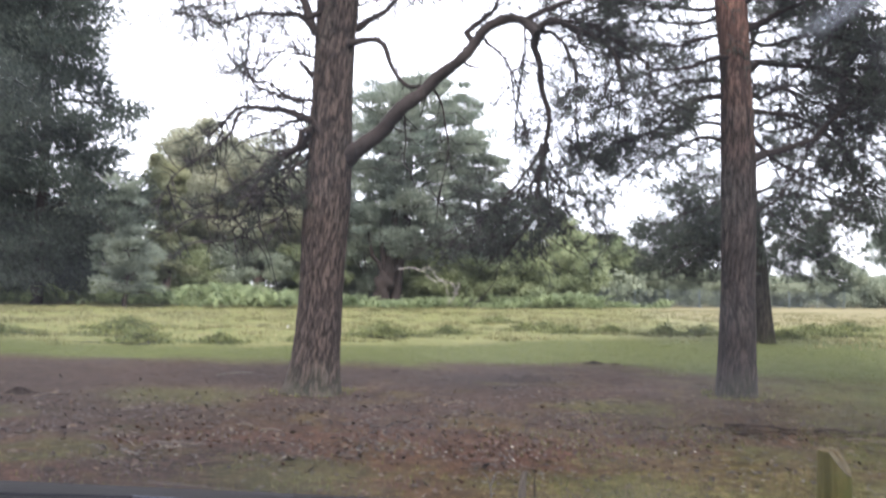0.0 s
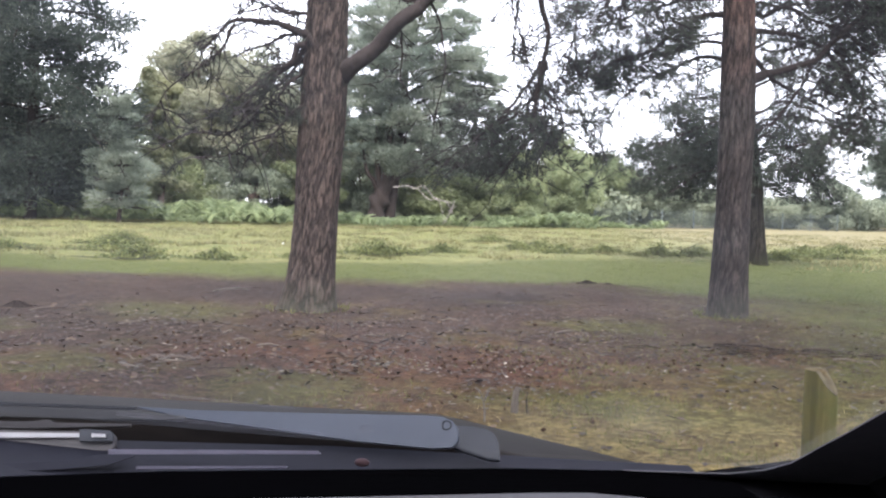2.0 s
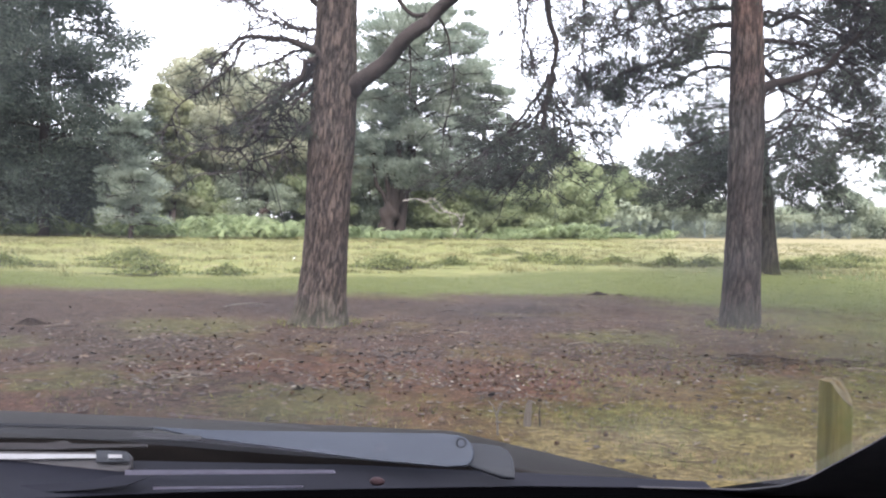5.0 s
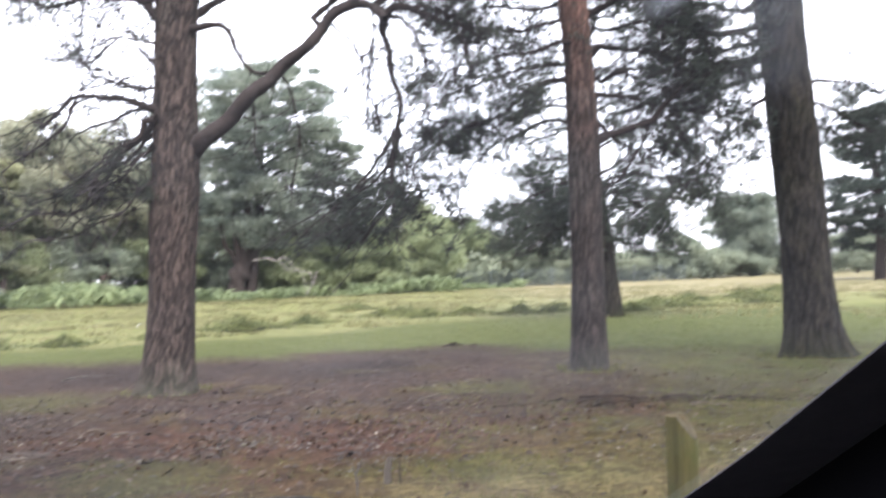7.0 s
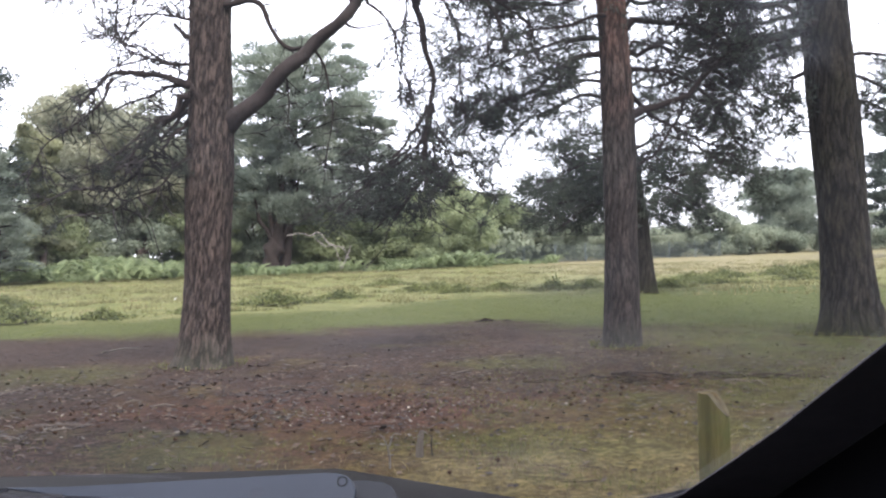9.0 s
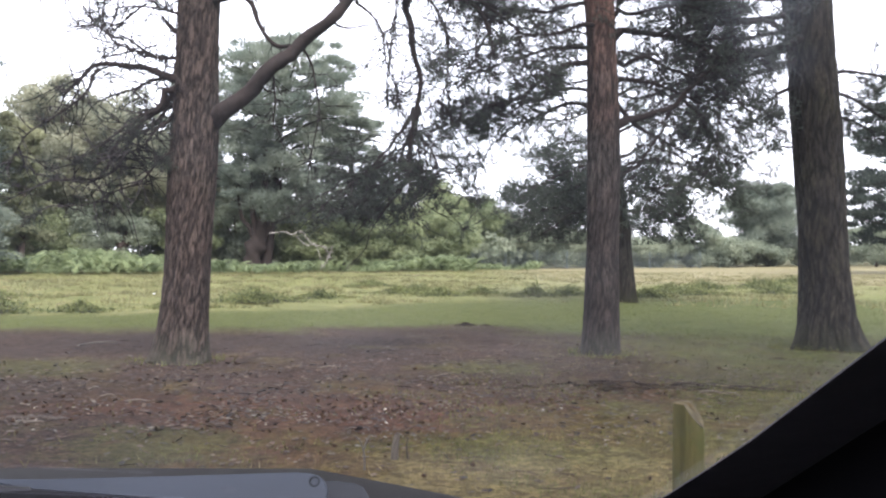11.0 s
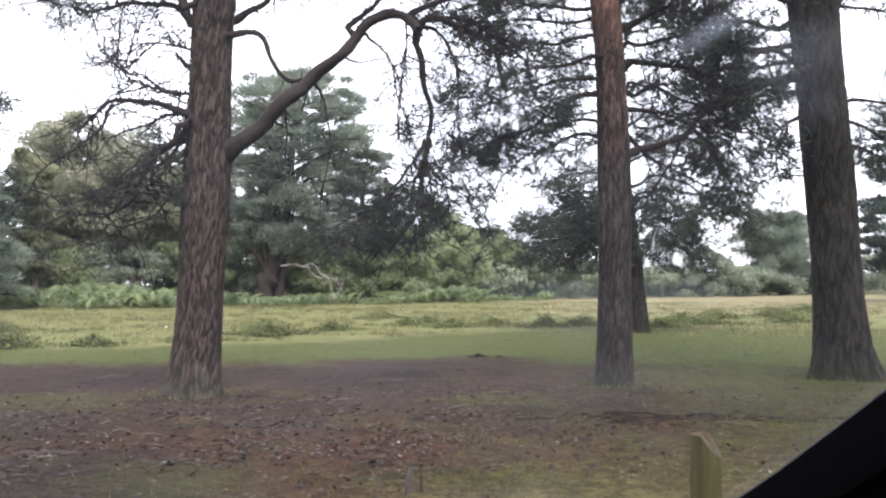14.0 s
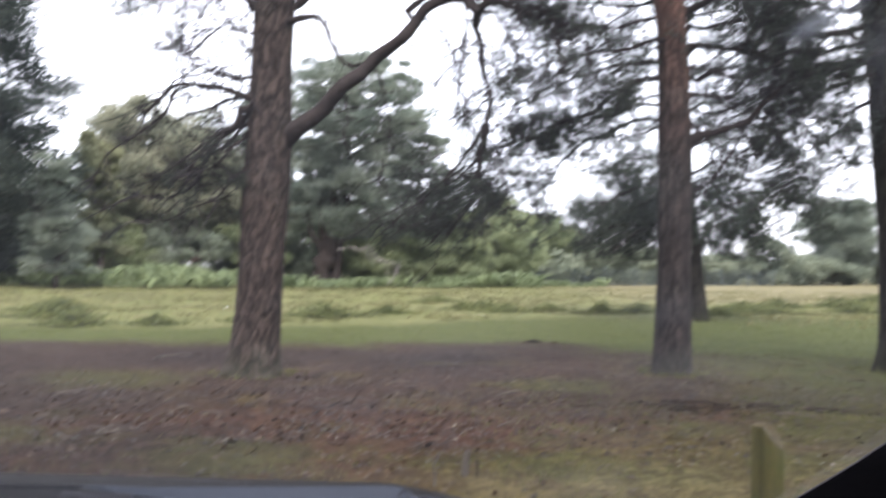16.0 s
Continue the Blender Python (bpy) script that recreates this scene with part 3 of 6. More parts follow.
def pads(rng, at, radius, n, flat=0.3, size=0.3, width=0.1, out=None):
    """Flat cushions of needle tufts, n to a cushion, bristling upwards and outwards."""
    m = len(at)
    d = unit(rng.normal(0, 1, (m, n, 3)))
    r = rng.random((m, n, 1)) ** 0.42
    lump = 1 + 0.3 * np.sin(5 * d[..., :1] + 9 * rng.random((m, 1, 1))) * np.sin(4 * d[..., 1:2] + 9 * rng.random((m, 1, 1)))
    shape = np.ones((m, 1, 3)) * radius[:, None, None]
    shape[..., 2] *= flat
    base = at[:, None] + d * r * lump * shape
    way = unit(d * np.array((1, 1, 0.5)) + np.array((0, 0, 0.55)) + rng.normal(0, 0.45, d.shape) + (0 if out is None else 0.7 * out[:, None]))
    side = unit(np.cross(way, rng.normal(0, 1, d.shape))) * width * 0.5
    tip = base + way * size * rng.uniform(0.6, 1.3, (m, n, 1))
    v = np.stack([base - side, base + side, tip], 2).reshape(-1, 3)
    return v, np.arange(len(v)).reshape(-1, 3)


# ---- trees ----


def cells(u, v, seed):
    """Distance to the rim of the nearest plate and a number for that plate, for points of a bark sheet."""
    rng = np.random.default_rng(seed)
    table = rng.random((64, 64, 3))
    iu, iv = np.floor(u).astype(int), np.floor(v).astype(int)
    best = np.full(u.shape, 9.0)
    second = np.full(u.shape, 9.0)
    tone = np.zeros(u.shape)
    for du in (-1, 0, 1):
        for dv in (-1, 0, 1):
            t = table[(iu + du) % 64, (iv + dv) % 64]
            d = np.hypot(iu + du + t[..., 0] - u, iv + dv + t[..., 1] - v)
            closer = d < best
            second = np.where(closer, best, np.minimum(second, d))
            tone = np.where(closer, t[..., 2], tone)
            best = np.where(closer, d, best)
    return np.clip(second - best, 0, 1), tone


def trunk_mesh(path, radii, flare, seed, plates, depth, sides=116, step=0.032):
    """A trunk with root flare, slow bulges and raised bark plates."""
    p = smooth_path(path, step)
    seen = p[:, 2] < 6.5
    full = np.linspace(0, 1, len(p))
    keep = seen | (np.arange(len(p)) % 8 == 0)      # coarse above the height that matters
    radii = np.interp(full, np.linspace(0, 1, len(radii)), radii)[keep]
    p = p[keep]
    n = len(p)
    verts, faces = tube(p, radii, sides)
    verts = verts.reshape(n, sides, 3)
    h = p[:, 2] - p[0, 2]
    ang = np.linspace(0, 2 * np.pi, sides, endpoint=False)
    out = verts - p[:, None]
    out = unit(out)
    rng = np.random.default_rng(seed)
    lobes = sum(np.cos(k * ang + rng.uniform(0, 6.28)) * rng.uniform(0.3, 1.0) for k in (3, 4, 5, 7)) / 2.5
    grow = flare * np.exp(-h / 0.28)[:, None] * (0.75 + 0.45 * lobes[None])
    slow = 0.02 * np.sin(h * 1.7 + 1.0)[:, None] * np.cos(2 * ang + 0.6 * h[:, None])
    mean_r = radii[0]
    count = max(6, int(2 * np.pi * mean_r / plates))
    u = np.broadcast_to(ang / (2 * np.pi) * count, (n, sides)) + 0.5 * np.sin(h * 5.0)[:, None]
    u = np.mod(u, count)
    v = np.broadcast_to((h / (plates * 8.0))[:, None], (n, sides)) + 0.3 * np.sin(ang * 3)[None]
    warp = np.sin(2.3 * u + 1.7 * np.sin(1.9 * v)) * 0.28 + np.sin(5.1 * v + 2.2 * np.sin(3.3 * u)) * 0.16
    edge, tone = cells(np.mod(u + warp, count), v + 0.5 * warp, seed)
    fine_edge, fine_tone = cells(np.mod(u * 2, count * 2), v * 1.7 + warp, seed + 1)
    edge = np.minimum(edge, 0.32 + 0.9 * fine_edge)
    tone = 0.6 * tone + 0.4 * fine_tone
    relief = depth * (np.clip(edge / 0.35, 0, 1) ** 0.7 - 1) + 0.35 * depth * (tone - 0.5)
    verts = verts + out * (grow + slow + relief)[:, :, None]
    return verts.reshape(-1, 3), faces, {"edge": edge.ravel(), "plate": tone.ravel()}


class Pine:
    """A pine built limb by limb; the needles are joined into one crown."""

    def __init__(self, foot, label, group="pines", seed=1, full=1.0):
        self.ob = empty("pine_tree", foot, label, "tree", group)
        self.rng = np.random.default_rng(seed)
        self.twigs, self.green, self.full = [], [], full
        self.close = foot[1] < 20

    def trunk(self, path, radii, mat, flare=0.14, plates=0.07, depth=0.02, seed=3, sides=116, step=0.032):
        v, f, at = trunk_mesh(path, radii, flare, seed, plates, depth, sides, step)
        raw("trunk", v, f, mat, self.ob, True, at)

    def limb(self, points, r0, r1, twigs=0, start=0.35, reach=0.6, droop=0.15, shoots=8, needle=0.06, n=14, width=0.006,
             spread=0.9, up=0.1, length=0.14, name="limb", mat=None, bare=0, sides=9, fine=True, thick=1.0):
        """A limb through points; twigs with needled shoots grow from the stretch past start, bare ones all along."""
        rng = self.rng
        if fine:      # close by: many slender sprays
            twigs, shoots, reach, start = int(twigs * self.full), 5, reach * (1.25 if twigs else 1.0), start * 0.6
        p = smooth_path(points, 0.08)
        wig = rng.normal(0, 1, p.shape)
        for _ in range(8):
            wig[1:-1] = (wig[:-2] + wig[1:-1] * 2 + wig[2:]) / 4
        wig[0] = 0
        p = p + wig * min(0.11, 0.035 + 1.4 * r0)
        if r0 > 0:
            v, f = tube(p, [r0 * 1.3] + [r0 + (r1 - r0) * (i / 9) ** 0.6 for i in range(10)], sides)
            c = np.repeat(p, sides, axis=0)
            lump = np.sin(v[:, 0] * 23 + 3 * np.sin(v[:, 2] * 17)) * np.sin(v[:, 2] * 29 + v[:, 1] * 19)
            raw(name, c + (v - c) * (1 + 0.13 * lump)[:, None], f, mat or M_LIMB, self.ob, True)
        tan = unit(np.gradient(p, axis=0))
        if bare:
            k = rng.integers(int(len(p) * 0.12), len(p), bare)
            d = unit(rng.normal(0, 1, (bare, 3)) + tan[k] * 0.7)
            ln = rng.uniform(0.35, 1.15, (bare, 1)) * reach / 4
            q, r = p[k], 0.0085 * thick
            for step in range(4):      # crooked shoots that fork at every bend
                e = q + d * ln
                self.twigs.append(sticks(q, e, r))
                fork = unit(d + rng.normal(0, 0.75, d.shape))
                tip = e + fork * ln * rng.uniform(0.5, 1.3, (bare, 1))
                self.twigs.append(sticks(e, tip, r * 0.62))
                if step % 2:
                    self.twigs.append(sticks(tip, tip + unit(fork + rng.normal(0, 0.6, d.shape)) * ln * 0.7, r * 0.42))
                d = unit(d + rng.normal(0, 0.42, d.shape) + np.array((0, 0, -0.08)))
                q, r = e, r * 0.82
        if twigs:
            node = max(5, twigs // 4)
            k = np.clip((start + (1 - start) * rng.random(node) ** 0.8) * (len(p) - 1), 0, len(p) - 1).astype(int)
            fan = unit(rng.normal(0, 1, (node, 3)) * spread * np.array((1, 1, 0.42)) + tan[k] * 0.5 + np.array((0, 0, up)))
            ln = rng.uniform(0.4, 1.15, (node, 1)) * reach
            bend = rng.normal(0, 0.22, (node, 3)) * ln + np.array((0, 0, -1.0)) * droop * ln
            s = np.linspace(0, 1, 6)
            sec = p[k][:, None] + fan[:, None] * ln[:, None] * s[None, :, None] + bend[:, None] * (s ** 2)[None, :, None]
            sec[:, 1:-1] += rng.normal(0, 0.02, sec[:, 1:-1].shape) * (reach / 0.6)
            for i in range(5):
                self.twigs.append(sticks(sec[:, i], sec[:, i + 1], (0.013 - 0.002 * i) * thick))
            pick = rng.integers(0, node, twigs)
            t = rng.uniform(0.25, 1.0, twigs) ** 0.6 * 4.999
            i = t.astype(int)
            a = sec[pick, i] + (sec[pick, i + 1] - sec[pick, i]) * (t - i)[:, None]
            d = unit(unit(sec[pick, i + 1] - sec[pick, i]) + rng.normal(0, 0.75, (twigs, 3)) * np.array((1, 1, 0.5)))
            tl = reach * rng.uniform(0.14, 0.38, (twigs, 1))
            b = a + d * tl
            self.twigs.append(sticks(a, b, 0.0055 * thick))
            t = rng.random((twigs, shoots, 1)) ** 0.7
            q = a[:, None] + (b - a)[:, None] * t
            w = unit(rng.normal(0, 0.8, (twigs, shoots, 3)) + d[:, None] * 0.8 + np.array((0, 0, 0.3)))
            sl = length * rng.uniform(0.5, 1.2, (twigs, shoots))
            q, w, sl = q.reshape(-1, 3), w.reshape(-1, 3), sl.reshape(-1)
            if fine and self.close:
                self.twigs.append(sticks(q, q + w * sl[:, None], 0.0035))
            self.green.append(needles(rng, q + w * sl[:, None] * 0.15, w, sl, n, needle, width))
        return p

    def finish(self, mat=None, floor=None):
        """Joins twigs and needles; nothing hangs lower than floor."""
        if floor is not None:
            for kind, size, sides in ((self.twigs, 6, 3), (self.green, 3, 1)):
                for i, (v, f) in enumerate(kind):
                    g = v.reshape(-1, size, 3)
                    g = g[g[:, :, 2].min(axis=1) > floor]
                    kind[i] = (g.reshape(-1, 3), f[:len(g) * sides])
        if self.twigs:
            v, f = join(self.twigs)
            tagged(raw("twigs", v, f, M_TWIG, self.ob), "thin dark twigs", kind="stuff")
        if self.green:
            v, f = join(self.green)
            tagged(raw("crown", v, f, mat or M_NEEDLE, self.ob), "dark green pine needles in loose tufts", kind="stuff")
        return self.ob


# ---- ground ----


def ground_height(x, y):
    """Low humps, flat under the car."""
    r = np.hypot(x, y)
    h = 0.035 * np.sin(0.7 * x + 1.3) * np.cos(0.55 * y) + 0.012 * np.sin(1.9 * x - 0.8 * y) + 0.010 * np.sin(4.1 * x + 2.7 * y)
    return h * np.clip((r - 3.5) / 3.0, 0, 1) * np.clip((220 - r) / 100, 0, 1)


def ground_sheet():
    rad = np.concatenate([[0.0], np.geomspace(0.8, 3.5, 10), np.linspace(3.7, 30, 150), np.geomspace(31, 3000, 60)])
    ang = np.concatenate([np.radians(np.linspace(-42, 42, 220)), np.radians(np.linspace(48, 312, 45))])
    a, r = np.meshgrid(ang, rad, indexing="ij")
    x, y = r * np.sin(a), r * np.cos(a)
    z = ground_height(x, y)
    fade = np.clip((60 - r) / 40, 0, 1)
    z = z + fade * np.clip((r - 3.5) / 2, 0, 1) * 0.005 * (np.sin(13.1 * x + 4 * np.sin(3.7 * y)) * np.sin(11.3 * y + 3 * np.sin(4.3 * x)))
    n, m = a.shape
    i, j = np.meshgrid(np.arange(n), np.arange(m - 1), indexing="ij")
    k = (i + 1) % n
    f = np.stack([i * m + j, i * m + j + 1, k * m + j + 1, k * m + j], -1).reshape(-1, 4)
    ob = raw("ground", np.stack([x, y, z], -1).reshape(-1, 3), f, M_GROUND, None, True)
    return tagged(ob, "brown needle litter, mossy turf and pale heath grass", "ground", kind="structure")


ground_sheet()

# ---- the three pines beside the parking place ----
pine = Pine((-2.90, 10.5, 0), "large pine with furrowed brown bark and one long rising limb", seed=11, full=1.1)
pine.trunk([(-2.90, 10.50, -0.09), (-2.86, 10.50, 0.44), (-2.82, 10.50, 1.10), (-2.79, 10.50, 1.83), (-2.75, 10.50, 2.50), (-2.73, 10.50, 3.23), (-2.71, 10.50, 4.04), (-2.68, 10.50, 4.72), (-2.64, 10.50, 6.09), (-2.61, 10.50, 8.18), (-2.60, 10.50, 11.03), (-2.62, 10.50, 15.43)],
           (0.27, 0.265, 0.262, 0.258, 0.25, 0.245, 0.24, 0.235, 0.225, 0.20, 0.15, 0.05), M_BARK_1, flare=0.15, plates=0.035, depth=0.022, seed=5)
pine.limb([(-2.74, 10.50, 2.63), (-2.55, 10.50, 2.79), (-2.32, 10.40, 2.93), (-2.04, 10.30, 3.14), (-1.58, 10.20, 3.53), (-1.17, 10.10, 3.85), (-0.85, 10.05, 4.12), (-0.54, 10.00, 4.26), (-0.28, 10.00, 4.21)], 0.116, 0.048, bare=22, reach=0.5, sides=20, mat=M_BIG_LIMB)
pine.limb([(-0.28, 10.00, 4.22), (-0.19, 10.00, 3.93), (-0.16, 10.00, 3.58), (-0.11, 10.00, 3.22), (-0.20, 10.00, 2.74), (-0.29, 10.00, 2.33), (-0.39, 10.00, 1.98), (-0.59, 10.00, 1.76)], 0.042, 0.014, twigs=40, start=0.4, reach=0.55, droop=0.45, bare=34)
pine.limb([(-0.30, 10.00, 4.22), (0.05, 10.00, 4.21), (0.37, 10.00, 4.06), (0.62, 10.00, 3.77), (0.71, 10.00, 3.35)], 0.045, 0.014, twigs=66, start=0.25, reach=0.7, droop=0.3, bare=35)
pine.limb([(-0.33, 10.00, 4.24), (-0.01, 10.00, 4.42), (0.44, 10.00, 4.61), (0.95, 10.00, 4.80)], 0.04, 0.012, twigs=76, start=0.2, reach=0.7, bare=22)
pine.limb([(-0.84, 10.00, 4.08), (-0.59, 10.00, 3.74), (-0.50, 10.00, 3.32), (-0.39, 10.00, 2.97), (-0.24, 10.00, 2.86)], 0.016, 0.006, bare=25, reach=0.5, twigs=4, start=0.7)
pine.limb([(-1.15, 10.10, 3.83), (-0.94, 10.10, 3.79), (-0.68, 10.10, 3.78)], 0.02, 0.008, bare=4, reach=0.25)
pine.limb([(-0.97, 10.10, 4.06), (-0.86, 10.10, 4.32), (-0.71, 10.10, 4.52), (-0.59, 10.10, 4.97)], 0.035, 0.012, bare=22, reach=0.5, twigs=14, start=0.3, up=0.5)
pine.limb([(-1.45, 10.30, 3.65), (-1.33, 10.30, 3.22), (-1.25, 10.30, 2.86), (-1.34, 10.30, 2.47), (-1.42, 10.30, 2.27)], 0.016, 0.005, bare=28, reach=0.4)
pine.limb([(-1.85, 10.30, 3.29), (-1.81, 10.30, 2.93), (-1.80, 10.30, 2.53)], 0.012, 0.005, bare=14, reach=0.35)
pine.limb([(-2.52, 10.40, 4.18), (-2.27, 10.40, 4.24), (-2.10, 10.40, 4.14), (-1.99, 10.40, 3.93), (-1.81, 10.40, 3.68), (-1.61, 10.40, 3.53)], 0.042, 0.022, bare=16, reach=0.35)
pine.limb([(-2.84, 10.40, 4.19), (-3.06, 10.40, 4.44), (-3.30, 10.40, 4.60), (-3.64, 10.40, 4.61), (-4.00, 10.40, 4.52), (-4.34, 10.40, 4.31)], 0.05, 0.014, bare=60, reach=0.9, twigs=28, start=0.5, droop=0.3)
pine.limb([(-2.88, 10.50, 4.35), (-3.09, 10.50, 4.69), (-3.24, 10.50, 5.07), (-3.51, 10.50, 5.48)], 0.045, 0.014, bare=22, reach=0.6, twigs=16, start=0.5)
pine.limb([(-2.82, 10.20, 4.49), (-3.14, 10.20, 4.73), (-3.60, 10.20, 4.80), (-4.12, 10.20, 4.63), (-4.51, 10.20, 4.50)], 0.03, 0.008, bare=46, reach=0.8, twigs=24, start=0.6, droop=0.3)
pine.limb([(-2.83, 10.30, 3.93), (-3.17, 10.30, 4.03), (-3.50, 10.30, 4.05), (-3.83, 10.30, 4.00)], 0.016, 0.006, bare=20, thick=1.5, reach=0.7)
pine.limb([(-2.56, 10.50, 4.59), (-2.23, 10.50, 4.72), (-1.76, 10.50, 4.79), (-1.49, 10.50, 4.65)], 0.02, 0.006, bare=30, reach=0.7)
pine.limb([(-2.85, 10.40, 3.78), (-3.00, 10.40, 3.90), (-3.08, 10.40, 4.03)], 0.035, 0.02, bare=8, reach=0.3)
pine.limb([(-2.89, 10.50, 3.50), (-3.29, 10.50, 3.57), (-3.66, 10.50, 3.71), (-3.90, 10.50, 3.98)], 0.022, 0.008, bare=35, thick=1.5, reach=0.8, twigs=9, start=0.3)
pine.limb([(-2.83, 10.30, 3.12), (-3.13, 10.30, 3.27), (-3.43, 10.30, 3.35), (-3.74, 10.30, 3.35), (-3.93, 10.30, 3.22), (-4.08, 10.30, 3.02)], 0.05, 0.016, bare=21, thick=1.5, reach=0.6, twigs=13, start=0.75, droop=0.35)
pine.limb([(-2.83, 10.30, 3.09), (-3.11, 10.30, 2.92), (-3.34, 10.30, 2.73), (-3.51, 10.30, 2.41), (-3.87, 10.30, 2.10), (-4.37, 10.30, 1.99)], 0.035, 0.008, bare=12, thick=1.5, reach=0.8, twigs=4, start=0.6, droop=0.3)
pine.limb([(-2.90, 10.60, 3.05), (-3.25, 10.60, 2.78), (-3.44, 10.60, 2.68), (-3.62, 10.60, 2.58)], 0.03, 0.01, twigs=30, start=0.15, reach=0.5, droop=0.2, bare=9, thick=1.5)
pine.limb([(-2.96, 10.80, 3.40), (-3.31, 10.80, 3.26), (-3.55, 10.80, 3.16), (-3.73, 10.80, 3.19)], 0.03, 0.01, twigs=8, start=0.15, reach=0.5, bare=8, thick=1.5)
pine.limb([(-0.40, 10.40, 2.47), (-0.62, 10.40, 2.24), (-0.85, 10.40, 2.08), (-0.95, 10.40, 2.05)], 0.018, 0.007, twigs=34, start=0.1, reach=0.6, droop=0.25)
pine.limb([(-0.20, 10.20, 2.90), (-0.45, 10.00, 2.42), (-0.80, 9.90, 2.08), (-1.20, 9.90, 1.72)], 0.018, 0.006, twigs=48, start=0.1, reach=0.5, droop=0.2)
pine.limb([(-0.15, 10.30, 2.80), (-0.10, 10.50, 2.40), (-0.30, 10.60, 2.05), (-0.70, 10.70, 1.80)], 0.018, 0.006, twigs=46, start=0.1, reach=0.5, droop=0.2)
pine.limb([(-0.23, 10.20, 2.64), (0.04, 10.20, 2.38), (0.11, 10.20, 2.12), (-0.02, 10.20, 2.05)], 0.016, 0.006, twigs=24, start=0.1, reach=0.6, droop=0.25)
pine.limb([(-0.33, 10.60, 2.39), (-0.53, 10.60, 2.19), (-0.56, 10.60, 2.03), (-0.70, 10.60, 1.99)], 0.016, 0.006, twigs=36, start=0.05, reach=0.55, droop=0.25)
pine.limb([(-0.33, 10.60, 2.50), (-0.23, 10.60, 2.16), (-0.29, 10.60, 1.99), (-0.41, 10.60, 1.96)], 0.016, 0.006, twigs=42, start=0.05, reach=0.55, droop=0.25)
pine.limb([(-0.22, 10.40, 2.87), (-0.45, 10.40, 2.47), (-0.62, 10.40, 2.31), (-0.75, 10.40, 2.14)], 0.014, 0.006, twigs=28, start=0.2, reach=0.5, droop=0.25)
pine.limb([(-0.24, 10.20, 4.22), (0.05, 10.20, 4.02), (0.24, 10.20, 3.62), (0.21, 10.20, 3.16), (0.04, 10.20, 2.90)], 0.02, 0.007, bare=50, reach=0.5, twigs=34, start=0.3, droop=0.4)
pine.limb([(-0.14, 10.10, 4.25), (0.31, 10.10, 4.25), (0.63, 10.10, 4.05), (0.95, 10.10, 3.72), (1.08, 10.10, 3.33)], 0.022, 0.007, bare=50, reach=0.5, twigs=40, start=0.3, droop=0.4)
pine.limb([(-0.39, 9.90, 4.19), (-0.36, 9.90, 3.81), (-0.43, 9.90, 3.36), (-0.52, 9.90, 2.98)], 0.012, 0.005, bare=40, reach=0.5, twigs=8, start=0.5, droop=0.4)
pine.limb([(-2.90, 10.20, 3.09), (-3.06, 10.20, 2.91), (-3.35, 10.20, 2.79), (-3.40, 10.20, 2.60), (-3.56, 10.20, 2.25), (-3.78, 10.20, 2.07), (-4.07, 10.20, 2.03)], 0.034, 0.011, bare=20, thick=1.5, reach=0.55)
pine.limb([(-3.38, 10.20, 2.68), (-3.59, 10.20, 2.51), (-3.81, 10.20, 2.34), (-4.05, 10.20, 2.28)], 0.018, 0.007, bare=13, thick=1.5, reach=0.5)
pine.limb([(-2.95, 10.30, 2.82), (-3.14, 10.20, 2.50), (-3.39, 10.20, 2.33), (-3.63, 10.20, 2.27)], 0.020, 0.007, twigs=50, start=0.1, reach=0.34, droop=0.25, bare=9, thick=1.5)
pine.limb([(-2.94, 10.30, 2.51), (-3.34, 10.20, 2.07), (-3.80, 10.20, 1.82), (-4.32, 10.20, 1.72)], 0.016, 0.006, twigs=12, start=0.4, reach=0.4, droop=0.2, bare=15, thick=1.5)
pine.limb([(-3.80, 10.30, 3.33), (-4.02, 10.20, 2.96), (-4.42, 10.20, 2.67), (-4.82, 10.20, 2.42)], 0.020, 0.006, twigs=10, start=0.0, reach=0.3, droop=0.2, bare=22, thick=1.5)
pine.limb([(-0.14, 10.20, 2.91), (-0.28, 10.20, 2.17), (-0.47, 10.20, 1.86), (-0.79, 10.20, 1.64)], 0.024, 0.008, twigs=28, start=0.4, reach=0.36, droop=0.2)
pine.limb([(-0.31, 10.30, 2.11), (-0.58, 10.30, 1.92), (-0.90, 10.30, 1.78), (-1.20, 10.30, 1.70)], 0.016, 0.006, twigs=30, start=0.1, reach=0.34, droop=0.15)
pine.limb([(-0.27, 10.40, 2.50), (0.02, 10.40, 2.41), (0.27, 10.40, 2.23), (0.39, 10.40, 2.02)], 0.016, 0.006, twigs=28, start=0.1, reach=0.34, droop=0.15)
pine.limb([(-0.24, 10.10, 2.56), (-0.44, 10.10, 2.34), (-0.63, 10.10, 2.19), (-0.86, 10.10, 2.07)], 0.016, 0.006, twigs=30, start=0.1, reach=0.34, droop=0.15)
pine.limb([(-0.28, 10.50, 2.31), (-0.12, 10.50, 2.11), (0.07, 10.50, 2.04), (0.26, 10.50, 2.02)], 0.014, 0.006, twigs=18, start=0.1, reach=0.32, droop=0.15)
pine.limb([(-2.64, 10.80, 4.40), (-2.15, 10.80, 4.68), (-1.67, 10.80, 5.03), (-1.12, 10.80, 5.38)], 0.05, 0.015, twigs=20, start=0.4, reach=0.8, bare=32)
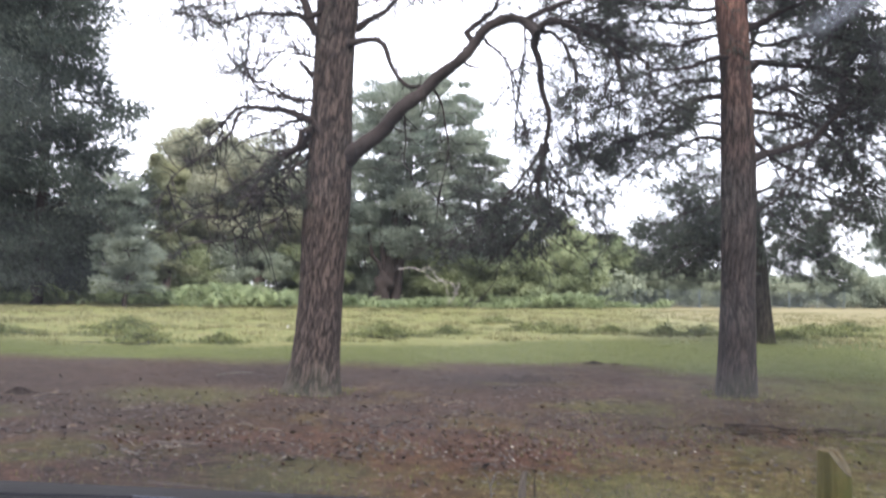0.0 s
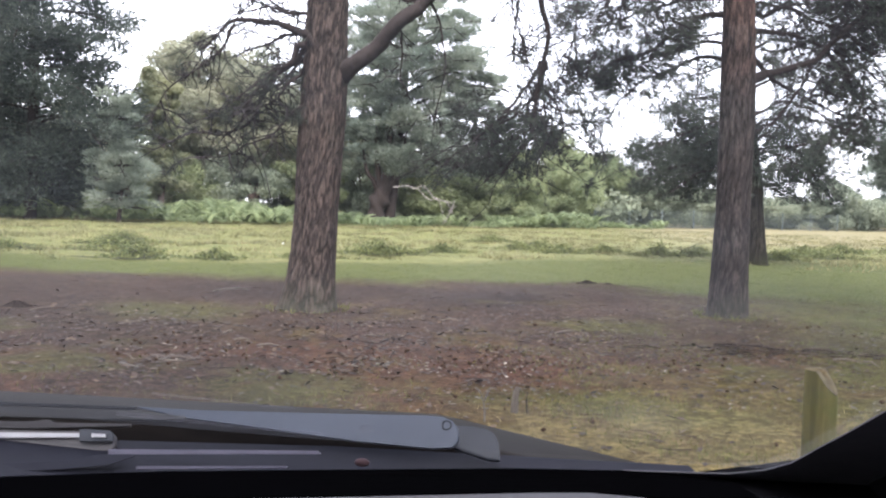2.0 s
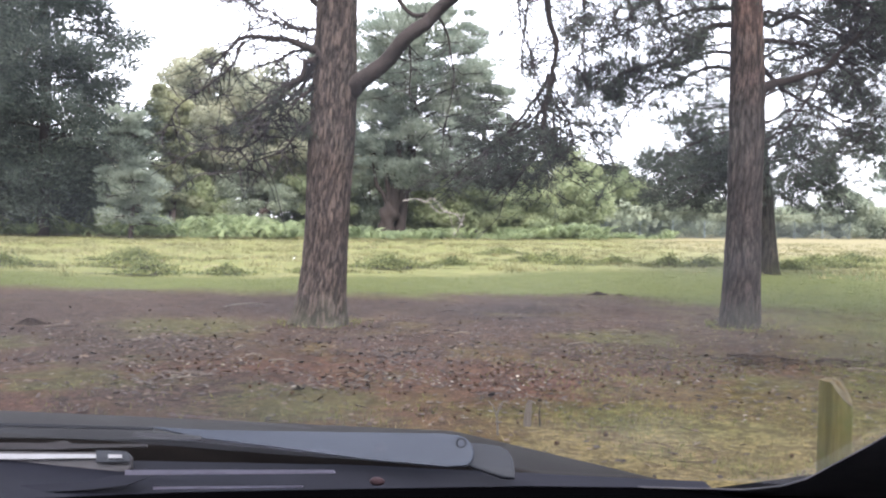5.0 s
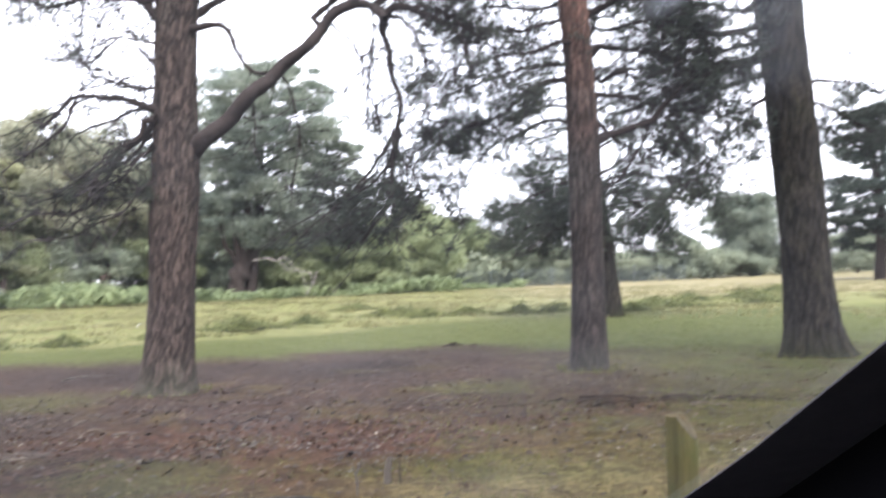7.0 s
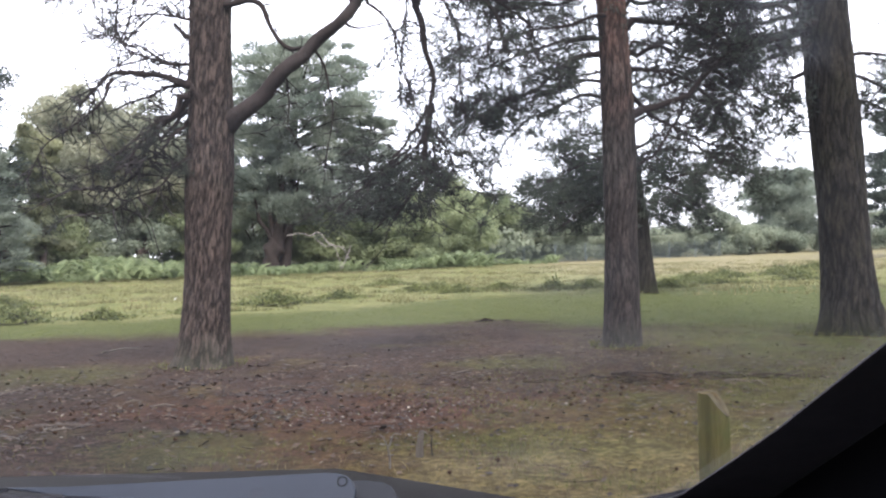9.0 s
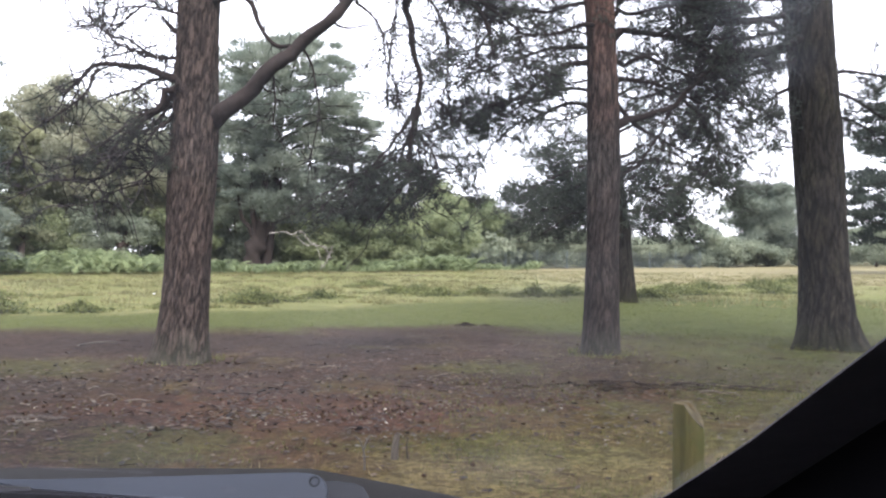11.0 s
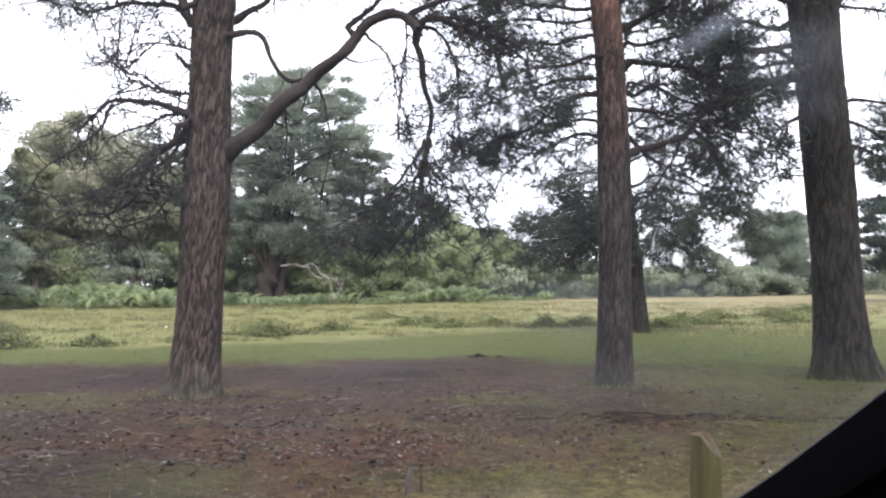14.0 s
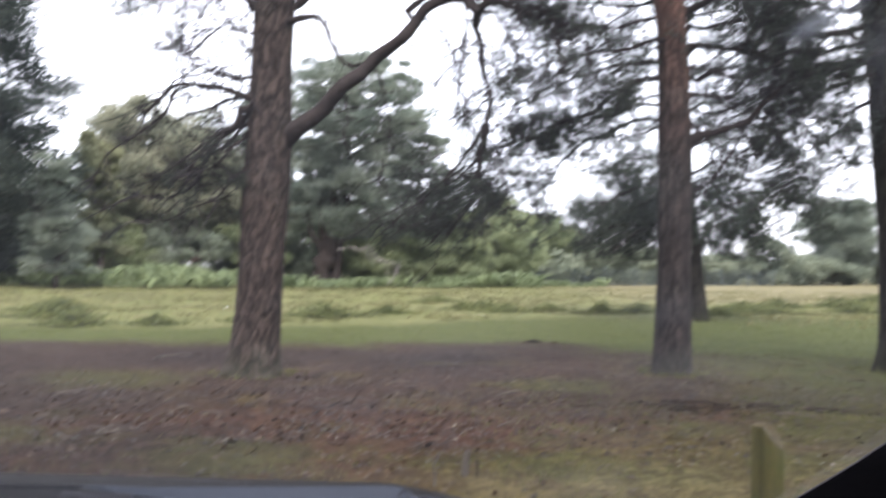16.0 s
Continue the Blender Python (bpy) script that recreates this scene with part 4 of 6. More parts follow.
for k in range(14):
    turn, z = k * 2.4, 6.5 + 0.6 * k
    r = 2.9 - 0.15 * k
    pine.limb([(-2.65, 10.5, z), (-2.65 + 0.5 * r * math.cos(turn), 10.5 + 0.5 * r * math.sin(turn), z + 0.3), (-2.65 + r * math.cos(turn), 10.5 + r * math.sin(turn), z + 0.35)],
              0.05, 0.012, twigs=16, start=0.3, reach=0.8, name="limb")
pine.finish()

pine = Pine((2.11, 11.0, 0), "slim pine whose bark turns orange higher up", seed=12, full=1.14)
pine.trunk([(2.10, 11.00, -0.11), (2.11, 11.00, 0.38), (2.12, 11.00, 1.07), (2.13, 11.00, 1.83), (2.13, 11.00, 2.60), (2.11, 11.00, 3.37), (2.08, 11.00, 4.15), (2.04, 11.00, 4.86), (2.02, 11.00, 6.30), (2.01, 11.00, 8.49), (2.03, 11.00, 11.47), (2.09, 11.00, 16.08)],
           (0.205, 0.20, 0.2, 0.195, 0.19, 0.18, 0.168, 0.16, 0.15, 0.13, 0.10, 0.03), M_BARK_2, flare=0.06, plates=0.045, depth=0.011, seed=8)
pine.limb([(2.07, 11.00, 3.60), (1.66, 11.00, 3.57), (1.24, 11.00, 3.34), (0.85, 11.00, 3.06), (0.47, 11.00, 2.83)], 0.04, 0.012, twigs=150, start=0.2, reach=0.42, droop=0.2, bare=15)
pine.limb([(0.80, 10.80, 3.06), (0.53, 10.80, 2.86), (0.25, 10.80, 2.79), (0.05, 10.80, 2.66)], 0.02, 0.006, twigs=84, start=0.0, reach=0.45, droop=0.25)
pine.limb([(2.10, 11.20, 4.90), (2.65, 11.40, 5.02), (3.20, 11.60, 4.86), (3.70, 11.70, 4.70)], 0.03, 0.01, twigs=70, start=0.15, reach=0.6, droop=0.2, bare=20)
pine.limb([(2.10, 10.90, 4.72), (2.50, 10.60, 4.86), (3.00, 10.50, 4.72), (3.40, 10.40, 4.52)], 0.028, 0.01, twigs=60, start=0.15, reach=0.6, droop=0.2, bare=20)
pine.limb([(2.02, 11.10, 4.98), (1.60, 10.80, 5.02), (1.20, 10.70, 4.86), (0.90, 10.60, 4.70)], 0.028, 0.01, twigs=56, start=0.15, reach=0.6, droop=0.2, bare=20)
pine.limb([(2.08, 11.10, 4.45), (1.54, 11.10, 4.29), (0.98, 11.10, 4.22), (0.48, 11.10, 4.15)], 0.028, 0.012, twigs=74, start=0.2, reach=0.6, droop=0.2, bare=24)
pine.limb([(2.06, 11.20, 4.77), (1.28, 11.20, 4.77), (0.70, 11.20, 4.85), (0.13, 11.20, 4.76)], 0.028, 0.012, twigs=58, start=0.15, reach=0.65, droop=0.2, bare=24)
pine.limb([(2.07, 10.90, 4.05), (1.58, 10.90, 3.92), (1.09, 10.90, 3.85), (0.75, 10.90, 3.68)], 0.03, 0.01, twigs=14, start=0.25, reach=0.5, droop=0.25, bare=21)
pine.limb([(2.16, 11.40, 3.16), (1.64, 11.40, 3.10), (1.28, 11.40, 2.91), (0.88, 11.40, 2.80)], 0.03, 0.01, twigs=41, start=0.3, reach=0.5, droop=0.3, bare=21)
pine.limb([(2.16, 11.50, 3.91), (1.59, 11.50, 3.92), (0.86, 11.50, 3.70), (0.34, 11.50, 3.44)], 0.03, 0.01, twigs=40, start=0.3, reach=0.55, droop=0.3, bare=30)
pine.limb([(2.32, 11.50, 3.25), (2.75, 11.50, 2.81), (3.25, 11.50, 2.58), (3.69, 11.50, 2.47)], 0.03, 0.01, twigs=56, start=0.25, reach=0.5, droop=0.3, bare=30)
pine.limb([(2.30, 11.40, 3.74), (2.74, 11.40, 3.74), (3.17, 11.40, 3.55), (3.60, 11.40, 3.30), (3.96, 11.40, 3.22)], 0.03, 0.01, twigs=56, start=0.2, reach=0.5, droop=0.3, bare=30)
pine.limb([(2.08, 11.30, 4.65), (1.43, 11.30, 4.60), (0.85, 11.30, 4.66), (0.27, 11.30, 4.61)], 0.028, 0.01, twigs=80, start=0.2, reach=0.5, droop=0.2, bare=12)
pine.limb([(2.15, 11.40, 3.39), (1.65, 11.40, 3.32), (1.21, 11.40, 3.16), (0.77, 11.40, 3.01)], 0.025, 0.008, twigs=34, start=0.2, reach=0.45, droop=0.25, bare=14)
pine.limb([(2.09, 11.00, 5.15), (1.54, 11.00, 5.22), (0.98, 11.00, 5.08), (0.48, 11.00, 5.16)], 0.028, 0.012, twigs=74, start=0.15, reach=0.7, bare=15)
pine.limb([(2.20, 11.00, 4.42), (2.52, 11.00, 4.59), (2.94, 11.00, 4.70), (3.43, 11.00, 4.75)], 0.05, 0.012, twigs=54, start=0.3, reach=0.6, bare=24)
pine.limb([(2.23, 11.10, 3.89), (2.60, 11.10, 4.02), (3.03, 11.10, 3.96), (3.58, 11.10, 3.63)], 0.04, 0.012, twigs=61, start=0.3, reach=0.55, droop=0.2, bare=39)
pine.limb([(2.21, 11.00, 2.80), (2.63, 11.00, 2.93), (3.02, 11.00, 3.10), (3.35, 11.00, 3.40), (3.76, 11.00, 3.68), (4.19, 11.00, 3.80)], 0.05, 0.016, twigs=56, start=0.3, reach=0.5, droop=0.3, bare=60)
pine.limb([(2.26, 11.20, 3.45), (2.76, 11.20, 3.37), (3.25, 11.20, 3.19), (3.75, 11.20, 2.97)], 0.03, 0.01, twigs=61, start=0.25, reach=0.5, droop=0.25, bare=39)
pine.limb([(2.29, 11.30, 4.23), (2.80, 11.30, 4.34), (3.30, 11.30, 4.37), (3.87, 11.30, 4.15)], 0.03, 0.01, twigs=61, start=0.3, reach=0.6, droop=0.2, bare=30)
pine.limb([(3.01, 11.10, 3.10), (2.86, 11.10, 2.75), (2.58, 11.10, 2.40), (2.36, 11.10, 2.26)], 0.02, 0.007, twigs=16, start=0.3, reach=0.4, bare=24)
pine.limb([(3.21, 11.30, 3.21), (3.49, 11.30, 2.85), (3.63, 11.30, 2.56), (3.55, 11.30, 2.27)], 0.02, 0.007, twigs=49, start=0.1, reach=0.5, bare=24, droop=0.3)
pine.limb([(2.21, 11.00, 5.08), (2.67, 11.00, 5.22), (3.23, 11.00, 5.14), (3.66, 11.00, 5.28)], 0.05, 0.012, twigs=61, start=0.3, reach=0.7)
for k in range(16):
    turn, z = k * 2.4 + 0.7, 6.2 + 0.5 * k
    r = 3.2 - 0.17 * k
    pine.limb([(1.9, 11.0, z), (1.9 + 0.5 * r * math.cos(turn), 11.0 + 0.5 * r * math.sin(turn), z + 0.3), (1.9 + r * math.cos(turn), 11.0 + r * math.sin(turn), z + 0.3)],
              0.05, 0.012, twigs=18, start=0.3, reach=0.8)
pine.finish()

pine = Pine((5.5, 12.2, 0), "stout leaning pine with dark grey bark and a wide foot", seed=13, full=1.3)
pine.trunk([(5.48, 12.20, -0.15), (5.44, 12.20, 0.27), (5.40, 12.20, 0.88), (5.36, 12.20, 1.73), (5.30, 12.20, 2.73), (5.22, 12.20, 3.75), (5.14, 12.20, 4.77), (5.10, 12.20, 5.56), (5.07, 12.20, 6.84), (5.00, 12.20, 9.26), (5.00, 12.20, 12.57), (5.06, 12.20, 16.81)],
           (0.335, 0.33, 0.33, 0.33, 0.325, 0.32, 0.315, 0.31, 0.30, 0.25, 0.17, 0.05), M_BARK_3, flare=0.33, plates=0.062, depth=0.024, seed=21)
pine.limb([(4.81, 12.00, 4.08), (4.34, 12.00, 3.98), (3.87, 12.00, 3.75), (3.49, 12.00, 3.44)], 0.05, 0.012, twigs=104, start=0.2, reach=0.55, droop=0.2, bare=21)
pine.limb([(4.73, 11.90, 4.38), (4.27, 11.90, 4.41), (3.86, 11.90, 4.42), (3.55, 11.90, 4.34)], 0.04, 0.012, twigs=104, start=0.15, reach=0.6, droop=0.2, bare=15)
pine.limb([(4.75, 12.00, 4.79), (4.28, 12.00, 4.71), (3.82, 12.00, 4.79), (3.43, 12.00, 4.72)], 0.04, 0.012, twigs=91, start=0.2, reach=0.6, bare=15)
pine.limb([(4.82, 11.80, 3.85), (4.56, 11.80, 3.80), (4.30, 11.80, 3.67), (3.92, 11.80, 3.50)], 0.03, 0.01, twigs=90, start=0.15, reach=0.5, droop=0.2, bare=12)
pine.limb([(4.90, 12.10, 4.30), (4.30, 12.30, 4.22), (3.70, 12.40, 4.05), (3.10, 12.50, 3.90)], 0.035, 0.01, twigs=62, start=0.2, reach=0.6, droop=0.15, bare=15)
pine.limb([(4.90, 12.20, 4.55), (4.25, 12.60, 4.60), (3.60, 12.70, 4.45), (3.00, 12.70, 4.30)], 0.035, 0.01, twigs=62, start=0.2, reach=0.6, droop=0.15, bare=15)
pine.limb([(4.88, 12.00, 4.05), (4.10, 11.90, 3.92), (3.40, 11.90, 3.62), (2.65, 11.90, 3.30)], 0.05, 0.014, twigs=50, start=0.3, reach=0.5, droop=0.2, bare=30)
pine.limb([(4.82, 12.20, 5.16), (4.28, 12.20, 5.25), (3.74, 12.20, 5.41)], 0.05, 0.012, twigs=74, start=0.2, reach=0.7)
pine.limb([(4.86, 12.00, 3.51), (4.67, 12.00, 3.32), (4.47, 12.00, 3.16), (4.20, 12.00, 2.94)], 0.025, 0.008, twigs=36, start=0.2, reach=0.45, bare=27)
pine.limb([(4.56, 12.00, 3.25), (4.53, 12.00, 2.86), (4.56, 12.00, 2.48), (4.54, 12.00, 2.14)], 0.009, 0.004, bare=21, reach=0.2)
pine.limb([(5.01, 12.20, 2.73), (4.69, 12.20, 2.75), (4.30, 12.20, 2.66)], 0.015, 0.005, bare=18, reach=0.3, twigs=6, start=0.4)
pine.limb([(5.25, 12.20, 5.07), (5.53, 12.20, 5.20), (5.85, 12.20, 5.40)], 0.08, 0.03, bare=12, reach=0.4, twigs=12, start=0.5)
pine.limb([(5.23, 12.10, 4.99), (5.63, 12.10, 5.00), (6.02, 12.10, 4.95), (6.48, 12.10, 4.81)], 0.03, 0.012, bare=27, reach=0.4, twigs=10, start=0.5)
pine.limb([(5.50, 12.60, 3.54), (5.98, 12.60, 3.46), (6.45, 12.60, 3.22), (7.00, 12.60, 2.93)], 0.03, 0.01, twigs=74, start=0.25, reach=0.5, droop=0.2, bare=15)
pine.limb([(5.51, 12.60, 3.83), (6.07, 12.60, 3.82), (6.55, 12.60, 3.74), (7.18, 12.60, 3.58)], 0.03, 0.01, twigs=66, start=0.3, reach=0.5, droop=0.2, bare=15)
pine.limb([(5.62, 12.80, 3.17), (6.07, 12.80, 3.13), (6.55, 12.80, 2.96)], 0.03, 0.01, twigs=49, start=0.35, reach=0.4, droop=0.2)
for k in range(16):
    turn, z = k * 2.4 + 0.3, 6.0 + 0.55 * k
    r = 3.4 - 0.18 * k
    pine.limb([(4.9, 12.2, z), (4.9 + 0.5 * r * math.cos(turn), 12.2 + 0.5 * r * math.sin(turn), z + 0.3), (4.8 + r * math.cos(turn), 12.2 + r * math.sin(turn), z + 0.3)],
              0.06, 0.012, twigs=18, start=0.3, reach=0.8)
pine.finish()

# ---- the pine that stands farther out, behind the slim one ----
pine = Pine((5.2, 23.9, 0), "pine at the edge of the heath with low dark boughs", seed=14, full=1.38)
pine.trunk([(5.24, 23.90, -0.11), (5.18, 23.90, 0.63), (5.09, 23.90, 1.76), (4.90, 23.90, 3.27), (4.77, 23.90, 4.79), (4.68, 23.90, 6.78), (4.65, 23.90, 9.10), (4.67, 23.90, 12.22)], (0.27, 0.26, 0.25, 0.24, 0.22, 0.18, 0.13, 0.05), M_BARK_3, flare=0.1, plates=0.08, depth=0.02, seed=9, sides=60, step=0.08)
MID = dict(needle=0.12, n=11, width=0.016, length=0.26, bare=10, thick=1.4)
for tip, z0, z1, lift in ((2.6, 2.6, 2.2, 0.2), (3.0, 2.3, 1.9, 0.15), (3.4, 3.1, 2.7, 0.2), (2.5, 3.3, 2.8, 0.25), (6.3, 2.6, 2.2, 0.2), (6.8, 3.4, 2.8, 0.3), (2.25, 2.9, 2.65, 0.25), (2.2, 3.05, 2.85, 0.3), (2.3, 2.5, 2.0, 0.25), (2.7, 2.2, 1.75, 0.2), (3.0, 3.5, 3.45, 0.2), (3.2, 4.0, 4.1, 0.3), (2.5, 2.9, 2.45, 0.2),
                          (3.1, 4.7, 4.6, 0.3), (2.9, 5.5, 5.4, 0.3), (2.6, 6.4, 6.2, 0.3), (3.4, 7.6, 7.9, 0.3), (3.3, 2.0, 1.6, 0.1),
                          (7.9, 3.7, 2.5, 0.45), (7.5, 2.9, 3.1, 0.1), (6.9, 2.3, 1.95, 0.15), (7.7, 4.4, 3.9, 0.4), (8.1, 5.4, 4.7, 0.4), (7.8, 6.3, 6.0, 0.4), (6.9, 7.7, 7.8, 0.3),
                          (6.6, 3.1, 2.3, 0.2), (8.0, 3.4, 2.9, 0.3), (6.2, 2.0, 1.7, 0.1), (6.4, 4.9, 5.2, 0.2)):
    y1 = 23.9 + 1.1 * math.sin(9.1 * tip + 4 * z0)
    x0 = 5.1 - 0.06 * z0
    pine.limb([(x0, 23.9, z0), (x0 + 0.3 * (tip - x0), 23.9 + 0.3 * (y1 - 23.9), z0 + lift), (x0 + 0.68 * (tip - x0), 23.9 + 0.7 * (y1 - 23.9), 0.5 * (z0 + z1) + 0.8 * lift), (tip, y1, z1)],
              0.042, 0.012, twigs=int(86 - 9 * z0), start=0.15, reach=0.8, droop=0.2, **MID)
for k in range(10):
    turn, z = k * 2.4, 6.5 + 0.7 * k
    r = 2.6 - 0.2 * k
    pine.limb([(5.0, 23.9, z), (5.0 + r * math.cos(turn), 23.9 + r * math.sin(turn), z + 0.4)], 0.05, 0.012, twigs=24, start=0.3, reach=0.9, **MID)
pine.finish(floor=1.5)

# ---- unseen pines round the parking place, behind the car, added to shade it ----
SHADE = dict(needle=0.26, n=6, width=0.105, length=0.35, shoots=6, fine=False)
for x, y, seed in ((-6.5, -2.5, 91), (0.5, -5.5, 92), (6.5, -2.0, 93), (-10.5, 5.0, 94), (9.5, 5.0, 95), (-5.0, -10.0, 96), (5.0, -10.5, 97)):
    pine = Pine((x, y, 0), "unseen pine added to shade the parking place", "pines", seed)
    v, f = tube(smooth_path([(x, y, -0.1), (x + 0.2, y, 8.0), (x + 0.1, y, 20.5)], 0.5), (0.32, 0.28, 0.2, 0.04), 16)
    raw("trunk", v, f, M_LIMB, pine.ob, True)
    for k in range(26):
        turn, z = k * 2.4 + seed, 6.8 + 0.53 * k
        r = (4.6 - 0.11 * k) * (0.8 + 0.3 * math.sin(5.1 * k))
        w = Vector((math.cos(turn), math.sin(turn), 0.0))
        c = Vector((x + 0.15, y, z))
        pine.limb([c, c + w * r * 0.5 + Vector((0, 0, 0.3)), c + w * r], 0.05, 0.015, twigs=18, start=0.2, reach=0.9, sides=5, **SHADE)
    pine.finish()

# ---- trees along the far side of the heath ----


def far_pine(x, y, height, low, reach, seed, label, lean=0.0, boughs=34, trunk_r=0.3, dome=0.0, leaf=None, droop=0.0, pad=0.95, per=5, tufts=300, flat=0.3,
             tall=1.0):
    """A pine seen from afar: forked boughs that carry flat cushions of needles with gaps between them."""
    t = Pine((x, y, 0), label, "far pines", seed)
    rng = t.rng
    path = smooth_path([(x, y, -0.1), (x + lean * 0.3 + 0.2, y, height * 0.4), (x + lean * 0.8 - 0.15, y, height * 0.75), (x + lean, y, height * 0.97)], 0.4)
    v, f = tube(path, (trunk_r * 1.35, trunk_r, trunk_r * 0.75, trunk_r * 0.2), 14)
    raw("trunk", v, f, M_LIMB if leaf else M_REDBARK, t.ob, True)
    wood, at, size, out = [], [], [], []
    for k in range(boughs):
        s = (k + rng.random()) / boughs
        z = low + (height - low) * s
        r = reach * (0.5 + 0.6 * rng.random()) * ((1 - dome) * (1.0 - 0.75 * s ** 1.6) + dome * (0.55 + 0.6 * s) * (1 - 0.70 * s ** 7)) * (0.7 + 0.3 * min(1.0, s * 5))
        a = k * 2.39996 + rng.uniform(-0.5, 0.5)
        c = np.array((np.interp(z, path[:, 2], path[:, 0]), y, z - 0.25 * r * (0.4 + dome)))
        c[2] = max(c[2], low * 0.6)
        w = np.array((math.cos(a), math.sin(a), 0))
        rise = 0.25 * r * (0.4 + dome)
        p = smooth_path([c, c + w * r * 0.35 + np.array((0, 0, 0.55 * rise)), c + w * r * 0.75 + np.array((0, 0, rise - 0.4 * droop * r)),
                         c + w * r + np.array((0, 0, rise - droop * r))], 0.3)
        v, f = tube(p, (0.075, 0.05, 0.02), 5)
        raw("bough", v, f, M_REDBARK if s < 0.5 and not leaf else M_LIMB, t.ob, True)
        turn = np.array((-w[1], w[0], 0))
        n = max(2, int(round(per * (0.5 + 0.5 * r / reach))))
        for i in range(n):
            u = 0.38 + 0.62 * (i + rng.random()) / n
            q = p[min(len(p) - 1, int(u * (len(p) - 1)))]
            e = q + turn * rng.normal(0, 0.34) * r * u + w * rng.normal(0, 0.35) + np.array((0, 0, rng.uniform(-0.25, 0.65)))
            wood.append((q, e - np.array((0, 0, 0.12))))
            at.append(e)
            size.append(pad * rng.uniform(0.55, 1.2))
            out.append(w * np.array((1, 1, 0)) - np.array((0, 0, 1.2 * droop)))
    s, e = np.array([p for p, _ in wood]), np.array([q for _, q in wood])
    t.twigs.append(sticks(s, e, 0.022))
    at, size, out = np.array(at), np.array(size), np.array(out)
    t.green.append(pads(rng, at, size, tufts, flat, 0.30 * tall, 0.085 * tall, out))
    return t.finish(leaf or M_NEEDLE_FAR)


def broadleaf(x, y, height, width, seed, label, leaf, wood, clumps=46, per=420, size=0.19, low=0.25, name="broadleaf_tree", group="woodland edge trees"):
    rng = np.random.default_rng(seed)
    ob = empty(name, (x, y, 0), label, "tree", group)
    v, f = tube(smooth_path([(x, y, -0.1), (x + 0.15, y, height * 0.3), (x - 0.1, y, height * 0.8)], 0.4), (0.045 * height ** 0.75, 0.03 * height ** 0.75, 0.03), 10)
    raw("trunk", v, f, wood, ob, True)
    at = []
    k = 0
    while len(at) < clumps:
        k += 1
        d = unit(rng.normal(0, 1, 3))
        rr = rng.random() ** 0.45
        p = np.array((x, y, height * (0.5 + low / 2))) + d * rr * np.array((width / 2, width / 2, height * (0.5 - low / 2)))
        p[:2] += rng.normal(0, 0.25, 2)
        at.append(p)
    at = np.array(at)
    limbs = []
    for p in at[::3]:
        b = np.array((x, y, max(height * 0.15, p[2] * 0.55)))
        limbs.append(tube(smooth_path([b, b * 0.45 + p * 0.55 + np.array((0, 0, 0.2)), p], 0.5), (0.07, 0.02), 5))
    v, f = join(limbs)
    raw("limbs", v, f, wood, ob, True)
    r = rng.uniform(0.55, 1.15, (clumps, 1, 1)) * (width / 6.5) ** 0.6
    d = unit(rng.normal(0, 1, (clumps, per, 3)))
    q = at[:, None] + d * r * rng.random((clumps, per, 1)) ** 0.35 * np.array((1.2, 1.2, 0.7))
    v, f = shingles(rng, q.reshape(-1, 3), (d + np.array((0, 0, 0.35))).reshape(-1, 3), size)
    v[:, 2] = np.maximum(v[:, 2], 0.05)
    tagged(raw("crown", v, f, leaf, ob), kind="stuff")
    return ob


far_pine(-28.4, 46, 25, 1.2, 5.9, 31, "tall dark pine with boughs down to the ground", boughs=96, trunk_r=0.26, leaf=M_NEEDLE_DARK, droop=0.3, pad=1.5, per=6, tufts=280, flat=0.48)
far_pine(-33.5, 49, 22, 1.5, 5.2, 32, "tall dark pine with boughs down to the ground", boughs=56, trunk_r=0.22, leaf=M_NEEDLE_DARK, droop=0.28, pad=1.15, per=6, tufts=220, flat=0.42)
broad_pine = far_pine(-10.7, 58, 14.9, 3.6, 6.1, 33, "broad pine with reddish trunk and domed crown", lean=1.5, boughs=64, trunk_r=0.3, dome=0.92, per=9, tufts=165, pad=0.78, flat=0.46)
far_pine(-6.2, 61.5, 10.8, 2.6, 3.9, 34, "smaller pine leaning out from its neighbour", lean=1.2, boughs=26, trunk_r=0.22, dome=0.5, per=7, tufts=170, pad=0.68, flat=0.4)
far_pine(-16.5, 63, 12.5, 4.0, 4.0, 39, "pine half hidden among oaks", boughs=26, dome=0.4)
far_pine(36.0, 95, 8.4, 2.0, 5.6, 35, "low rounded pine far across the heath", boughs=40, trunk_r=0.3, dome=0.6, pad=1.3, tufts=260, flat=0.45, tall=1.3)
far_pine(30.5, 58, 11.5, 2.0, 4.4, 36, "dark pine at the side of the heath", boughs=30, leaf=M_NEEDLE_DARK)
far_pine(36.0, 62, 12.5, 2.0, 4.6, 37, "dark pine at the side of the heath", boughs=30, leaf=M_NEEDLE_DARK)


